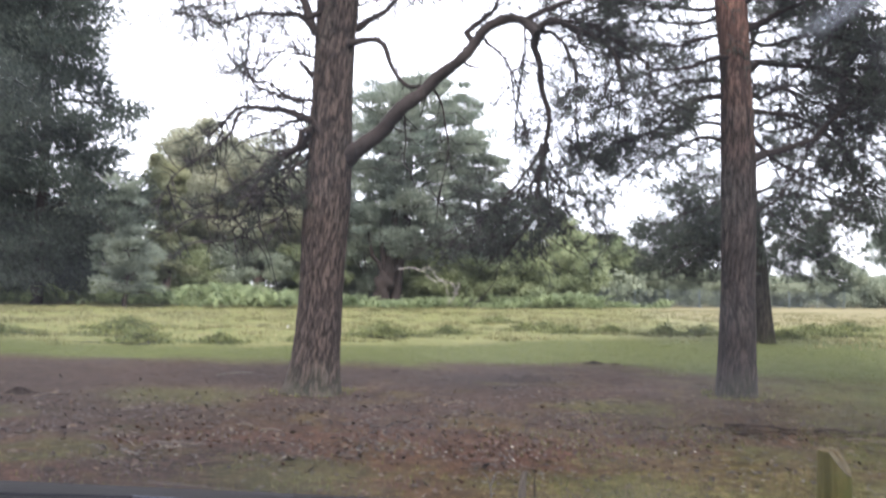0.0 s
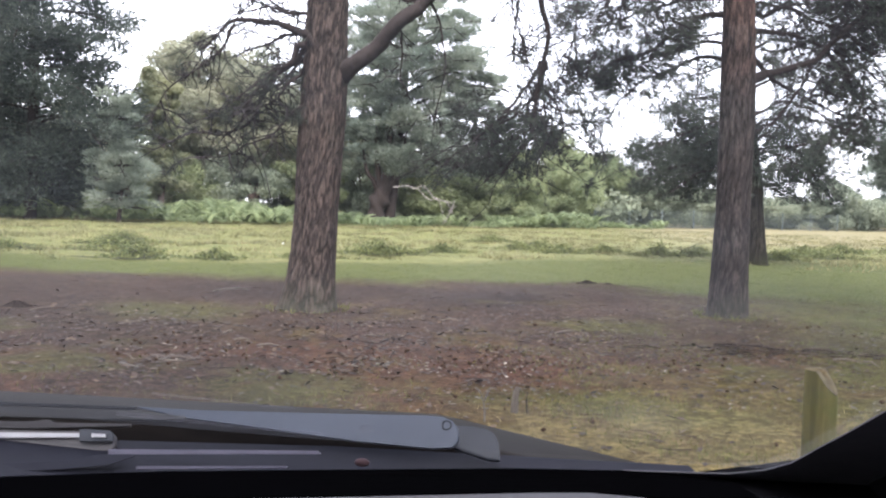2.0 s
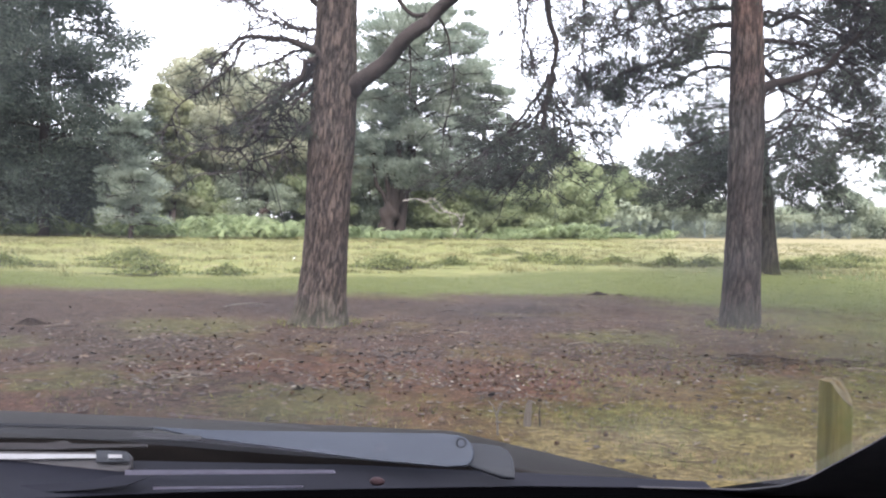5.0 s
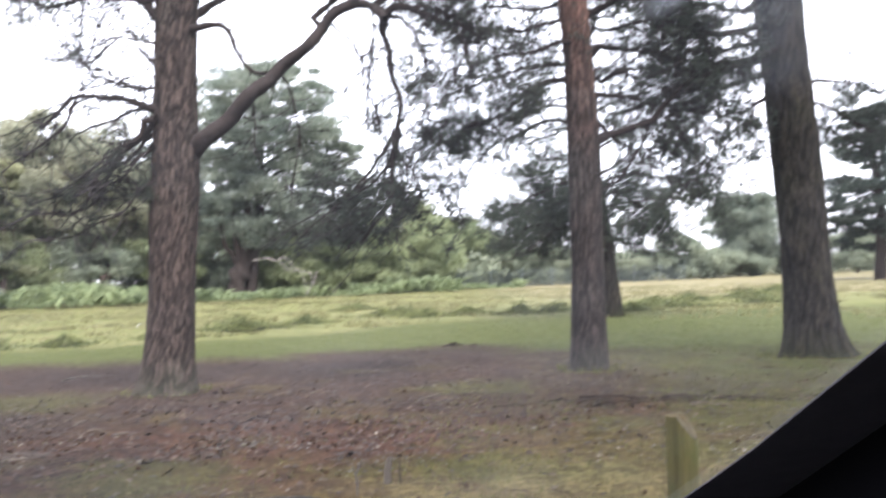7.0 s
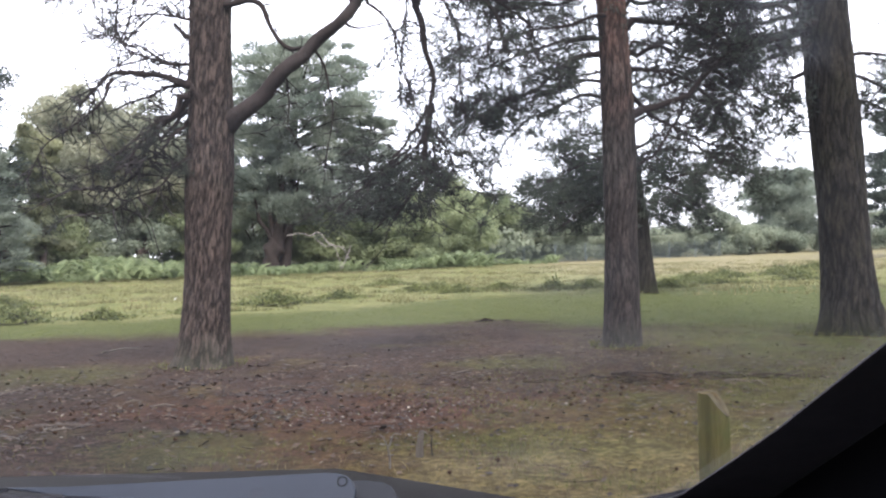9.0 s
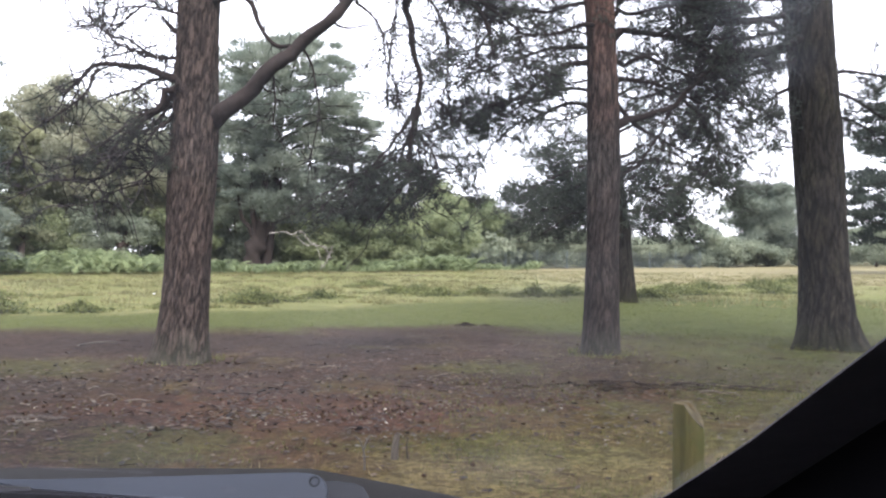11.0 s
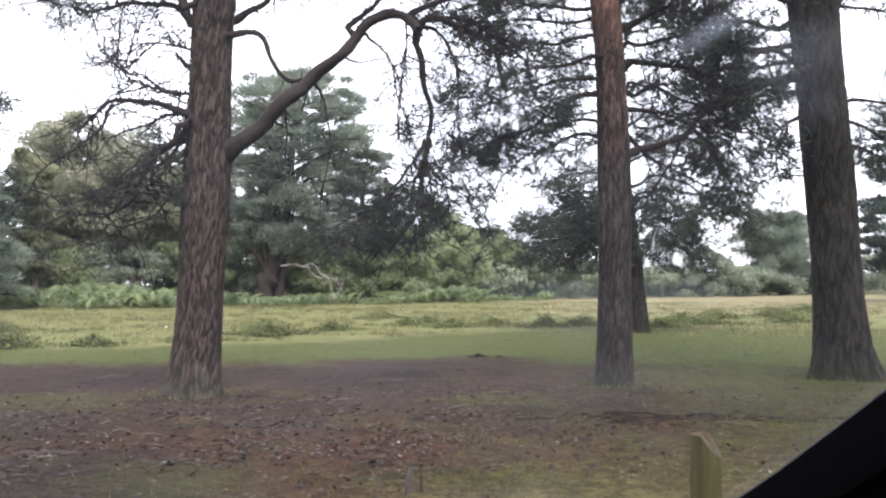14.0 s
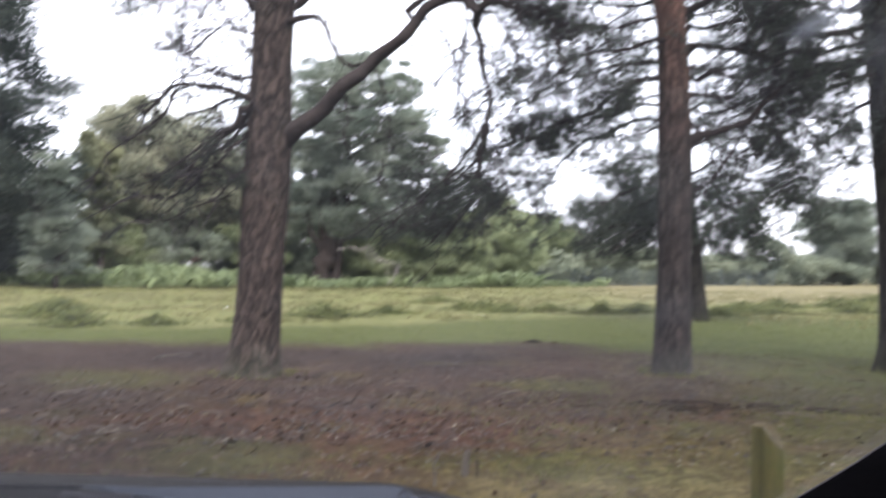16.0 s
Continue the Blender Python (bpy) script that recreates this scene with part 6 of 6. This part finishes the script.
def fallen_branch(points, r, label, seed, side=6, wood=None):
    rng = np.random.default_rng(seed)
    ob = empty("fallen_branch", points[0], label, "branch", "fallen branches")
    p = smooth_path(points, 0.06)
    p = p + rng.normal(0, min(r, 0.02) * 0.8, p.shape) * np.array((1, 1, 0.3))
    v, f = tube(p, (r, r * 0.9, r * 0.5), 8)
    raw("stem", v, f, wood or M_DEADWOOD, ob, True)
    k = rng.integers(1, len(p) - 1, side)
    d = rng.normal(0, 1, (side, 3))
    d[:, 2] = np.abs(d[:, 2]) * 0.12
    for i in range(side):
        v, f = tube(np.array([p[k[i]], p[k[i]] + unit(d[i]) * 4 * r, p[k[i]] + unit(d[i]) * 8 * r + np.array((0, 0, -r))]), (r * 0.5, r * 0.2), 5)
        raw("side_twig", v, f, wood or M_DEADWOOD, ob)


fallen_branch([(1.55, 8.70, 0.02), (1.75, 8.62, 0.035), (1.95, 8.6, 0.03), (2.15, 8.45, 0.02)], 0.014, "thin fallen branch lying on the turf", 81, 16, M_FALLEN)
fallen_branch([(2.30, 8.50, 0.02), (2.45, 8.46, 0.04), (2.58, 8.36, 0.02)], 0.010, "thin fallen branch lying on the turf", 82, 16, M_FALLEN)
fallen_branch([(2.75, 8.30, 0.02), (2.95, 8.27, 0.04), (3.10, 8.16, 0.03), (3.30, 8.14, 0.02)], 0.006, "thin fallen branch lying on the turf", 89, 16, M_FALLEN)
fallen_branch([(-3.05, 6.62, 0.03), (-2.8, 6.55, 0.04), (-2.62, 6.58, 0.03)], 0.020, "short grey broken branch in the litter", 83, 4, M_LOG)
fallen_branch([(-3.3, 6.35, 0.02), (-3.05, 6.2, 0.04), (-2.95, 6.15, 0.02)], 0.01, "thin pale twig in the grass", 84)
fallen_branch([(-4.56, 11.70, 0.03), (-4.36, 11.95, 0.05), (-4.19, 12.11, 0.03)], 0.011, "grey stick lying near the pine", 85)
for i, (x1, y1, x2, y2, r) in enumerate(((-3.38, 6.74, -3.14, 6.46, 0.007), (-2.97, 6.43, -2.70, 6.50, 0.013), (-3.25, 5.69, -3.17, 5.84, 0.010), (-3.22, 5.93, -3.12, 6.07, 0.008), (-3.03, 8.04, -2.98, 8.17, 0.009),
                                         (-2.80, 7.67, -2.66, 7.71, 0.009), (-2.49, 7.42, -2.29, 7.45, 0.009), (0.06, 9.02, 0.28, 9.17, 0.009), (2.44, 8.05, 2.67, 7.94, 0.010), (2.69, 8.00, 2.73, 7.77, 0.009),
                                         (-5.60, 9.06, -5.50, 9.37, 0.010), (-1.2, 9.6, -0.95, 9.7, 0.009), (0.5, 10.3, 0.8, 10.2, 0.009), (-4.2, 8.3, -4.05, 8.5, 0.008))):
    fallen_branch([(x1, y1, 0.018), (0.5 * (x1 + x2), 0.5 * (y1 + y2) + 0.02, 0.034), (x2, y2, 0.018)], 0.7 * r, "short pale dry stick lying in the litter", 300 + i, 3, M_STICK)

def earth_mound(x, y, w, h, seed):
    """A low heap of dark crumbly soil."""
    rng = np.random.default_rng(seed)
    ob = empty("earth_mound", (x, y, 0), "low heap of dark crumbly soil on the turf", "mound", "soil heaps")
    a, r = np.meshgrid(np.linspace(0, 2 * np.pi, 48, endpoint=False), np.linspace(0, 1, 16), indexing="ij")
    rough = rng.normal(0, 0.16, a.shape)
    z = h * np.clip(1 - r ** 1.6, 0, 1) * (1 + rough + 0.3 * np.sin(3 * a + seed)) - 0.02
    q = r * (1 + 0.22 * np.sin(2 * a + seed) + 0.1 * np.sin(5 * a))
    v = np.stack([x + w * q * np.cos(a), y + 0.5 * w * q * np.sin(a), z + ground_height(x, y)], -1).reshape(-1, 3)
    f = [(i * 16 + j, ((i + 1) % 48) * 16 + j, ((i + 1) % 48) * 16 + j + 1, i * 16 + j + 1) for i in range(48) for j in range(15)]
    raw("soil", v, np.array(f), M_SOIL, ob)


M_SOIL = simple("dark_soil", (0.022, 0.017, 0.015), 0.95, 0, 0.1, 0.6, 14)
earth_mound(0.62, 15.6, 0.22, 0.055, 3)
earth_mound(0.98, 15.5, 0.15, 0.03, 4)
earth_mound(-5.98, 9.43, 0.26, 0.065, 5)

# dead limbs hanging by the broad pine across the heath
fallen_branch([(-9.86, 55.00, 2.39), (-8.99, 55.00, 2.49), (-8.47, 55.00, 2.32), (-7.95, 55.00, 2.52), (-7.26, 55.00, 1.75), (-6.53, 55.00, 1.54), (-6.11, 55.00, 0.85)], 0.04, "bleached dead limb leaning from a pine", 86, 14, M_BLEACHED)
fallen_branch([(-8.30, 55.00, 2.28), (-7.57, 55.00, 1.65), (-7.08, 55.00, 1.75), (-6.74, 55.00, 0.78), (-6.53, 55.00, 0.26)], 0.028, "bleached dead limb leaning from a pine", 87, 12, M_BLEACHED)
fallen_branch([(-6.04, 55.00, 1.64), (-6.18, 55.00, 1.13), (-6.46, 55.00, 0.61), (-6.74, 55.00, 0.20)], 0.03, "bleached dead limb leaning from a pine", 88, 4, M_BLEACHED)


def wire_fence():
    ob = empty("wire_fence", (-0.2, 66, 0), "grey wire mesh fence with thin posts", "fence")
    a, b = Vector((-2.0, 65.0, 0)), Vector((24.0, 79.5, 0))
    for i in range(11):
        p = a.lerp(b, i / 10)
        bm = bmesh.new()
        bmesh.ops.create_cone(bm, cap_ends=True, segments=8, radius1=0.036, radius2=0.036, depth=1.5, matrix=Matrix.Translation(p + Vector((0, 0, 0.75))))
        part("fence_post", bm, M_WIRE, ob)
    s, e = [], []
    for h in np.linspace(0.1, 1.35, 9):
        s.append(tuple(a + Vector((0, 0, h))))
        e.append(tuple(b + Vector((0, 0, h))))
    for i in range(180):
        p = a.lerp(b, i / 179)
        s.append((p.x, p.y, 0.05))
        e.append((p.x, p.y, 1.38))
    v, f = sticks(np.array(s), np.array(e), 0.017)
    tagged(raw("wire_mesh", v, f, M_WIRE, ob), kind="stuff")


wire_fence()


def wooden_post():
    """Round bollard with a small level top and a long slanting cut across its front."""
    x0, y0, r = 1.150, 3.93, 0.0675
    ob = empty("wooden_post", (x0, y0, 0), "short round mossy green wooden post with slanted sawn top", "post")
    n = 40

    def cut(x, y):
        return 0.604 - max(0.0, 0.85 * x - 0.53 * y + 0.004) * 1.45

    def rim(j, q=1.0):
        a = math.tau * j / n
        k = r * q * (1 + 0.018 * math.sin(3 * a + 1) + 0.010 * math.sin(7 * a))
        return k * math.cos(a), k * math.sin(a)

    bm = bmesh.new()
    rows = 16
    rings = []
    for i in range(rows + 1):
        ring = []
        for j in range(n):
            x, y = rim(j)
            top = cut(x, y)
            z = -0.05 + (top + 0.05) * i / rows
            wob = 1 + 0.012 * math.sin(11 * z + 1.7 * j) + 0.05 * max(0.0, 0.1 - z) - (0.035 if i == rows else 0.0)
            ring.append(bm.verts.new((x0 + x * wob, y0 + y * wob, z)))
        rings.append(ring)
    for i in range(rows):
        for j in range(n):
            bm.faces.new((rings[i][j], rings[i][(j + 1) % n], rings[i + 1][(j + 1) % n], rings[i + 1][j]))
    part("shaft", bm, M_POST, ob, smooth=True)
    bm = bmesh.new()
    rng = random.Random(4)
    rings = []
    for i, q in enumerate((0.965, 0.85, 0.7, 0.55, 0.4, 0.25, 0.1)):
        ring = []
        for j in range(n):
            x, y = rim(j, q)
            ring.append(bm.verts.new((x0 + x, y0 + y, cut(x, y) + (rng.uniform(-0.0022, 0.0022) if i else 0.0))))
        rings.append(ring)
    for i in range(len(rings) - 1):
        for j in range(n):
            bm.faces.new((rings[i][j], rings[i][(j + 1) % n], rings[i + 1][(j + 1) % n], rings[i + 1][j]))
    bm.faces.new(rings[-1])
    part("sawn_top", bm, M_POSTTOP, ob, "weathered ochre end grain")


wooden_post()


def stake():
    ob = empty("broken_stake", (-0.2, 5.5, 0), "small broken grey stake in the grass", "stake")
    v, f = tube(smooth_path([(-0.2, 5.5, -0.03), (-0.195, 5.5, 0.08), (-0.18, 5.5, 0.15)], 0.03), (0.026, 0.022, 0.014), 7)
    raw("stump", v, f, plain_bark("grey_stake_wood", (0.045, 0.038, 0.031), (0.115, 0.098, 0.082)), ob)
    v, f = tube(smooth_path([(-0.12, 5.48, 0.0), (-0.125, 5.48, 0.07), (-0.12, 5.48, 0.13)], 0.03), (0.005, 0.003), 5)
    raw("splinter", v, f, M_TWIG, ob)
    ob = empty("dry_stalk", (-0.36, 5.2, 0), "dry bent plant stalk in the grass", "plant")
    for pts in ([(-0.36, 5.2, 0), (-0.365, 5.2, 0.1), (-0.39, 5.2, 0.17), (-0.42, 5.2, 0.2)], [(-0.365, 5.2, 0.12), (-0.33, 5.2, 0.2), (-0.29, 5.2, 0.19)]):
        v, f = tube(smooth_path(pts, 0.03), (0.006, 0.003), 5)
        raw("stem", v, f, M_DEADWOOD, ob)


stake()


def paper_scrap(x, y):
    """A crumpled white scrap lying in the heath grass."""
    ob = empty("paper_scrap", (x, y, 0.0), "small crumpled white scrap on the heath", "litter")
    bm = bmesh.new()
    bmesh.ops.create_icosphere(bm, subdivisions=2, radius=0.03, matrix=Matrix.Translation((x, y, 0.035)))
    rng = random.Random(5)
    for v in bm.verts:
        v.co += Vector((rng.uniform(-1, 1), rng.uniform(-1, 1), rng.uniform(-1, 1))) * 0.011
    part("paper", bm, simple("white_paper", (0.55, 0.55, 0.54), 0.8), ob)


paper_scrap(-7.93, 25.86)

# ---- the car that the view is from ----
car = empty("car", (-0.4, 0.0, 0.0), "dark parked car with dusty windscreen and grey wipers", "car")


def screen(x, y):
    """A point of the windscreen's plane."""
    return Vector((x, y, 0.93 + (1.14 - y) * 0.51))


def car_parts():
    # windscreen
    bm = bmesh.new()
    ring = [screen(0.33, 1.14), screen(0.36, 0.2), screen(-1.2, 0.2), screen(-1.25, 1.0), screen(-0.8, 1.06), screen(-0.3, 1.12)]
    bm.faces.new([bm.verts.new(p + Vector((0, 0, 0.006))) for p in ring])
    ob = part("windscreen", bm, M_GLASS, car, "dusty clear windscreen glass")
    if ob.data.polygons[0].normal.z > 0:      # the clear side looks into the cabin
        ob.data.flip_normals()
    ob.visible_shadow = False
    # pillar with rounded lower corner
    edge = [(0.10, 1.165), (0.16, 1.158), (0.228, 1.148), (0.266, 1.117), (0.284, 1.075), (0.292, 1.0), (0.30, 0.93), (0.309, 0.83), (0.314, 0.70), (0.319, 0.57), (0.324, 0.42), (0.326, 0.22)]
    outer = [(0.50, 0.22), (0.50, 1.20), (0.10, 1.20)]
    bm = slab([screen(x, y) for x, y in edge + outer], 0.0015, (0.0, -0.45, -0.89))
    part("pillar", bm, M_PILLAR, car, "black windscreen pillar trim")
    # black strip below the glass
    strip = [(-0.840, 0.875, 0.930), (-0.618, 0.943, 0.930), (-0.447, 1.000, 0.930), (-0.247, 1.049, 0.930), (-0.044, 1.097, 0.930), (0.095, 1.117, 0.930), (0.172, 1.119, 0.930)] + [(0.235, 1.122, 0.922),
             (0.3, 0.93, 0.915), (0.1, 0.95, 0.926), (-0.2, 0.93, 0.926), (-0.5, 0.85, 0.922), (-1.25, 0.68, 0.92)]
    part("screen_seal", slab(strip, 0.03), M_SEAL, car, "black strip below the windscreen", bevel=0.004)
    # lower lining beside the pillar
    part("kick_trim", slab([(0.40, 1.25, 0.45), (0.40, 1.25, 0.89), (0.40, 0.3, 1.36), (0.40, 0.3, 0.45)], 0.04, (1, 0, 0)), M_BLACK, car, "black lower pillar lining")
    part("corner_trim", slab([(0.2, 1.2, 0.91), (0.55, 1.35, 0.93), (0.55, 0.55, 0.95), (0.36, 0.55, 0.9), (0.3, 0.9, 0.905)], 0.3), M_BLACK, car, "black corner trim")
    # dashboard
    bm = bmesh.new()
    nx, ny = 30, 10
    rows = []
    for i in range(nx + 1):
        x = -1.3 + 1.76 * i / nx
        back = 0.997 + 0.24 * min(x, 0.03) - 0.6 * max(0.0, x - 0.1) ** 2
        row = []
        for j in range(ny + 1):
            s = j / ny
            y = back - 0.42 * s
            z = 0.934 + 0.004 * math.sin(3 * x) - 0.16 * max(0.0, s - 0.45) ** 1.6 - 0.9 * max(0.0, x - 0.06) ** 2
            row.append(bm.verts.new((x, y, z)))
        row.append(bm.verts.new((x, back - 0.42, 0.45)))
        rows.append(row)
    for i in range(nx):
        for j in range(ny + 1):
            bm.faces.new((rows[i][j], rows[i + 1][j], rows[i + 1][j + 1], rows[i][j + 1]))
    part("dashboard", bm, M_DASH, car, "grey dashboard top", True)
    # bonnet
    bm = bmesh.new()
    nx, ny = 40, 24
    rows = []
    for i in range(nx + 1):
        x = -1.5 + 1.85 * i / nx
        row = []
        for j in range(ny + 1):
            y = 1.262 + 0.03 * x + 1.1 * j / ny
            drop = 0.22 * (y - 1.6) + 0.2 * (y - 1.6) ** 2 + 0.19 * max(0.0, x + 0.2) + 0.10 * max(0.0, -1.1 - x) ** 2
            row.append(bm.verts.new((x, y, 0.874 - drop)))
        rows.append(row)
    for i in range(nx):
        for j in range(ny):
            bm.faces.new((rows[i][j], rows[i + 1][j], rows[i + 1][j + 1], rows[i][j + 1]))
    ret = bmesh.ops.extrude_face_region(bm, geom=bm.faces[:])
    bmesh.ops.translate(bm, verts=[v for v in ret["geom"] if isinstance(v, bmesh.types.BMVert)], vec=(0, 0, -0.25))
    part("bonnet", bm, M_PAINT, car, "dark painted bonnet", True)
    # scuttle panel between bonnet and glass
    part("scuttle_panel", slab([(-1.3, 0.93, 0.865), (-0.3, 1.01, 0.865), (0.25, 1.13, 0.87), (0.2, 1.27, 0.9), (-0.3, 1.24, 0.905), (-1.3, 1.13, 0.905)], 0.03), M_SCUTTLE, car, "dark blue black scuttle panel", bevel=0.004)
    # the scuttle's lilac highlight streak, added as a thin pale plate
    part("scuttle_highlight", slab([(-0.588, 1.135, 0.9119), (-0.298, 1.135, 0.9268), (-0.294, 1.135, 0.9225), (-0.588, 1.135, 0.9050)], 0.003, (0, 1, -0.3)), M_STREAK, car, "thin pale lilac highlight streak")
    part("scuttle_lip", slab([(-0.531, 1.100, 0.9022), (-0.329, 1.100, 0.9146), (-0.329, 1.100, 0.9124), (-0.531, 1.100, 0.8985)], 0.003, (0, 1, -0.3)), M_STREAK, car, "thin dull rib")
    part("scuttle_fold", slab([(-0.967, 1.098, 0.8698), (-0.727, 1.110, 0.8904), (-0.634, 1.116, 0.8990), (-0.596, 1.127, 0.9067), (-0.545, 1.124, 0.9082), (-0.574, 1.108, 0.8988), (-0.640, 1.100, 0.8910), (-0.959, 1.088, 0.8655)], 0.004, (0, 1, -0.3)), M_SCUTTLE, car, "dull dark fold of the scuttle")


AWAY = (0.0, 0.9, -0.43)


def wiper():
    top = part("wiper_arm", slab([(-0.600, 1.220, 0.9521), (-0.500, 1.217, 0.9516), (-0.309, 1.215, 0.9576), (-0.160, 1.213, 0.9628), (-0.143, 1.212, 0.9624), (-0.131, 1.210, 0.9596), (-0.122, 1.206, 0.9525), (-0.118, 1.200, 0.9425), (-0.119, 1.194, 0.9323), (-0.127, 1.190, 0.9259), (-0.153, 1.190, 0.9236), (-0.258, 1.195, 0.9263), (-0.385, 1.204, 0.9343), (-0.517, 1.212, 0.9413)], 0.010, AWAY), M_WIPER, car, "tapered blue grey wiper arm", bevel=0.0025)
    bm = bmesh.new()
    hub = Vector([(-0.136, 1.206, 0.9526)][0])
    spin = Matrix.Translation(hub) @ Matrix.Rotation(radians(64), 4, "X")
    n, m = 24, 6
    ring = [[bm.verts.new(spin @ Vector(((0.0062 + 0.0011 * math.cos(b)) * math.cos(a), (0.0062 + 0.0011 * math.cos(b)) * math.sin(a), 0.0011 * math.sin(b))))
             for b in (math.tau * j / m for j in range(m))] for a in (math.tau * i / n for i in range(n))]
    for i in range(n):
        for j in range(m):
            bm.faces.new((ring[i][j], ring[(i + 1) % n][j], ring[(i + 1) % n][(j + 1) % m], ring[i][(j + 1) % m]))
    part("pivot_ring", bm, M_SHEEN, top, "small round pivot ring", True)
    part("wiper_mount", slab([(-0.133, 1.224, 0.9492), (-0.106, 1.223, 0.9486), (-0.084, 1.221, 0.9471), (-0.072, 1.218, 0.9422), (-0.065, 1.212, 0.9331), (-0.061, 1.198, 0.9099), (-0.078, 1.199, 0.9095), (-0.127, 1.207, 0.9214)], 0.015, AWAY), M_MOUNT, car, "grey wiper mount", bevel=0.003)
    blade = part("wiper_blade", slab([(-1.155, 1.205, 0.9337), (-0.789, 1.203, 0.9450), (-0.589, 1.202, 0.9502), (-0.508, 1.200, 0.9469), (-0.505, 1.198, 0.9410), (-0.630, 1.199, 0.9349), (-0.786, 1.200, 0.9310), (-1.151, 1.201, 0.9152)], 0.006, AWAY), M_RUBBER, car, "black wiper blade", bevel=0.002)
    part("blade_spine", slab([(-1.155, 1.205, 0.9423), (-0.788, 1.203, 0.9517), (-0.580, 1.201, 0.9565), (-0.580, 1.200, 0.9519), (-0.788, 1.202, 0.9471), (-1.153, 1.204, 0.9358)], 0.005, AWAY), M_SHEEN, blade, "dull grey spine", bevel=0.0015)
    arm = part("far_wiper_arm", slab([(-1.139, 1.188, 0.9008), (-0.777, 1.185, 0.9153), (-0.612, 1.184, 0.9231), (-0.604, 1.181, 0.9179), (-0.600, 1.174, 0.9056), (-0.603, 1.170, 0.8992), (-0.656, 1.169, 0.8940), (-0.766, 1.169, 0.8867), (-1.121, 1.169, 0.8663)], 0.012, AWAY), M_CHROME, car, "grey metal wiper arm", bevel=0.003)
    part("bright_edge", slab([(-1.130, 1.179, 0.8993), (-0.771, 1.177, 0.9144), (-0.651, 1.176, 0.9198), (-0.650, 1.173, 0.9150), (-0.768, 1.173, 0.9075), (-1.125, 1.174, 0.8899)], 0.003, AWAY), M_GLINT, arm, "bright glint strip")
    block = part("end_block", slab([(-0.653, 1.176, 0.9261), (-0.607, 1.175, 0.9266), (-0.600, 1.172, 0.9221), (-0.598, 1.167, 0.9139), (-0.648, 1.167, 0.9103)], 0.004, AWAY), M_MOUNT, arm, bevel=0.0015)
    # the end block's highlight, put on as a small pale plate
    part("highlight_plate", slab([(-0.631, 1.169, 0.9227), (-0.610, 1.168, 0.9232), (-0.608, 1.166, 0.9191), (-0.629, 1.166, 0.9179)], 0.002, AWAY), M_GLINT, block, "bright glint strip")
    part("far_wiper_link", slab([(-1.044, 1.185, 0.9170), (-0.732, 1.185, 0.9301), (-0.704, 1.185, 0.9348), (-0.694, 1.185, 0.9297), (-0.582, 1.185, 0.9351), (-0.581, 1.185, 0.9312), (-0.673, 1.185, 0.9252), (-0.725, 1.185, 0.9207), (-1.044, 1.185, 0.9053)], 0.005, AWAY), M_CHROME, car, "thin metal link", bevel=0.001)
    bm = bmesh.new()
    jet = Vector([(-0.237, 1.130, 0.9161)][0])
    bmesh.ops.create_uvsphere(bm, u_segments=14, v_segments=9, radius=0.0075, matrix=Matrix.Translation(jet) @ Matrix.Diagonal((1.35, 0.7, 0.75, 1)))
    part("washer_jet", bm, M_PINK, car, "pale red washer nozzle", True)


def cabin():
    """Plain lining that closes the cabin round the seat."""
    part("roof", slab([(-1.35, 0.22, 1.41), (0.48, 0.22, 1.41), (0.48, -1.9, 1.41), (-1.35, -1.9, 1.41)], 0.04, (0, 0, 1)), M_LINER, car, "dark roof lining")
    part("side_panel", slab([(0.47, 1.2, 0.35), (0.47, 1.2, 0.97), (0.44, 0.55, 1.0), (0.44, -1.9, 1.0), (0.47, -1.9, 0.35)], 0.05, (1, 0, 0)), M_LINER, car, "black door panel")
    part("side_panel", slab([(-1.35, 1.0, 0.35), (-1.35, 1.0, 0.97), (-1.32, -1.9, 1.0), (-1.35, -1.9, 0.35)], 0.05, (-1, 0, 0)), M_LINER, car, "black door panel")
    part("rear_panel", slab([(-1.35, -1.9, 0.35), (0.47, -1.9, 0.35), (0.47, -1.9, 1.41), (-1.35, -1.9, 1.41)], 0.05, (0, -1, 0)), M_LINER, car, "dark rear lining")
    part("cabin_floor", slab([(-1.35, 1.2, 0.33), (0.5, 1.2, 0.33), (0.5, -1.9, 0.33), (-1.35, -1.9, 0.33)], 0.05), M_LINER, car, "dark floor carpet")
    for x in (-1.2, 0.3):
        for y in (1.75, -1.2):
            bm = bmesh.new()
            bmesh.ops.create_cone(bm, cap_ends=True, segments=32, radius1=0.31, radius2=0.31, depth=0.19, matrix=Matrix.Translation((x, y, 0.31)) @ Matrix.Rotation(radians(90), 4, "Y"))
            part("wheel", bm, M_RUBBER, car, "black tyre", bevel=0.02)


car_parts()
wiper()
cabin()
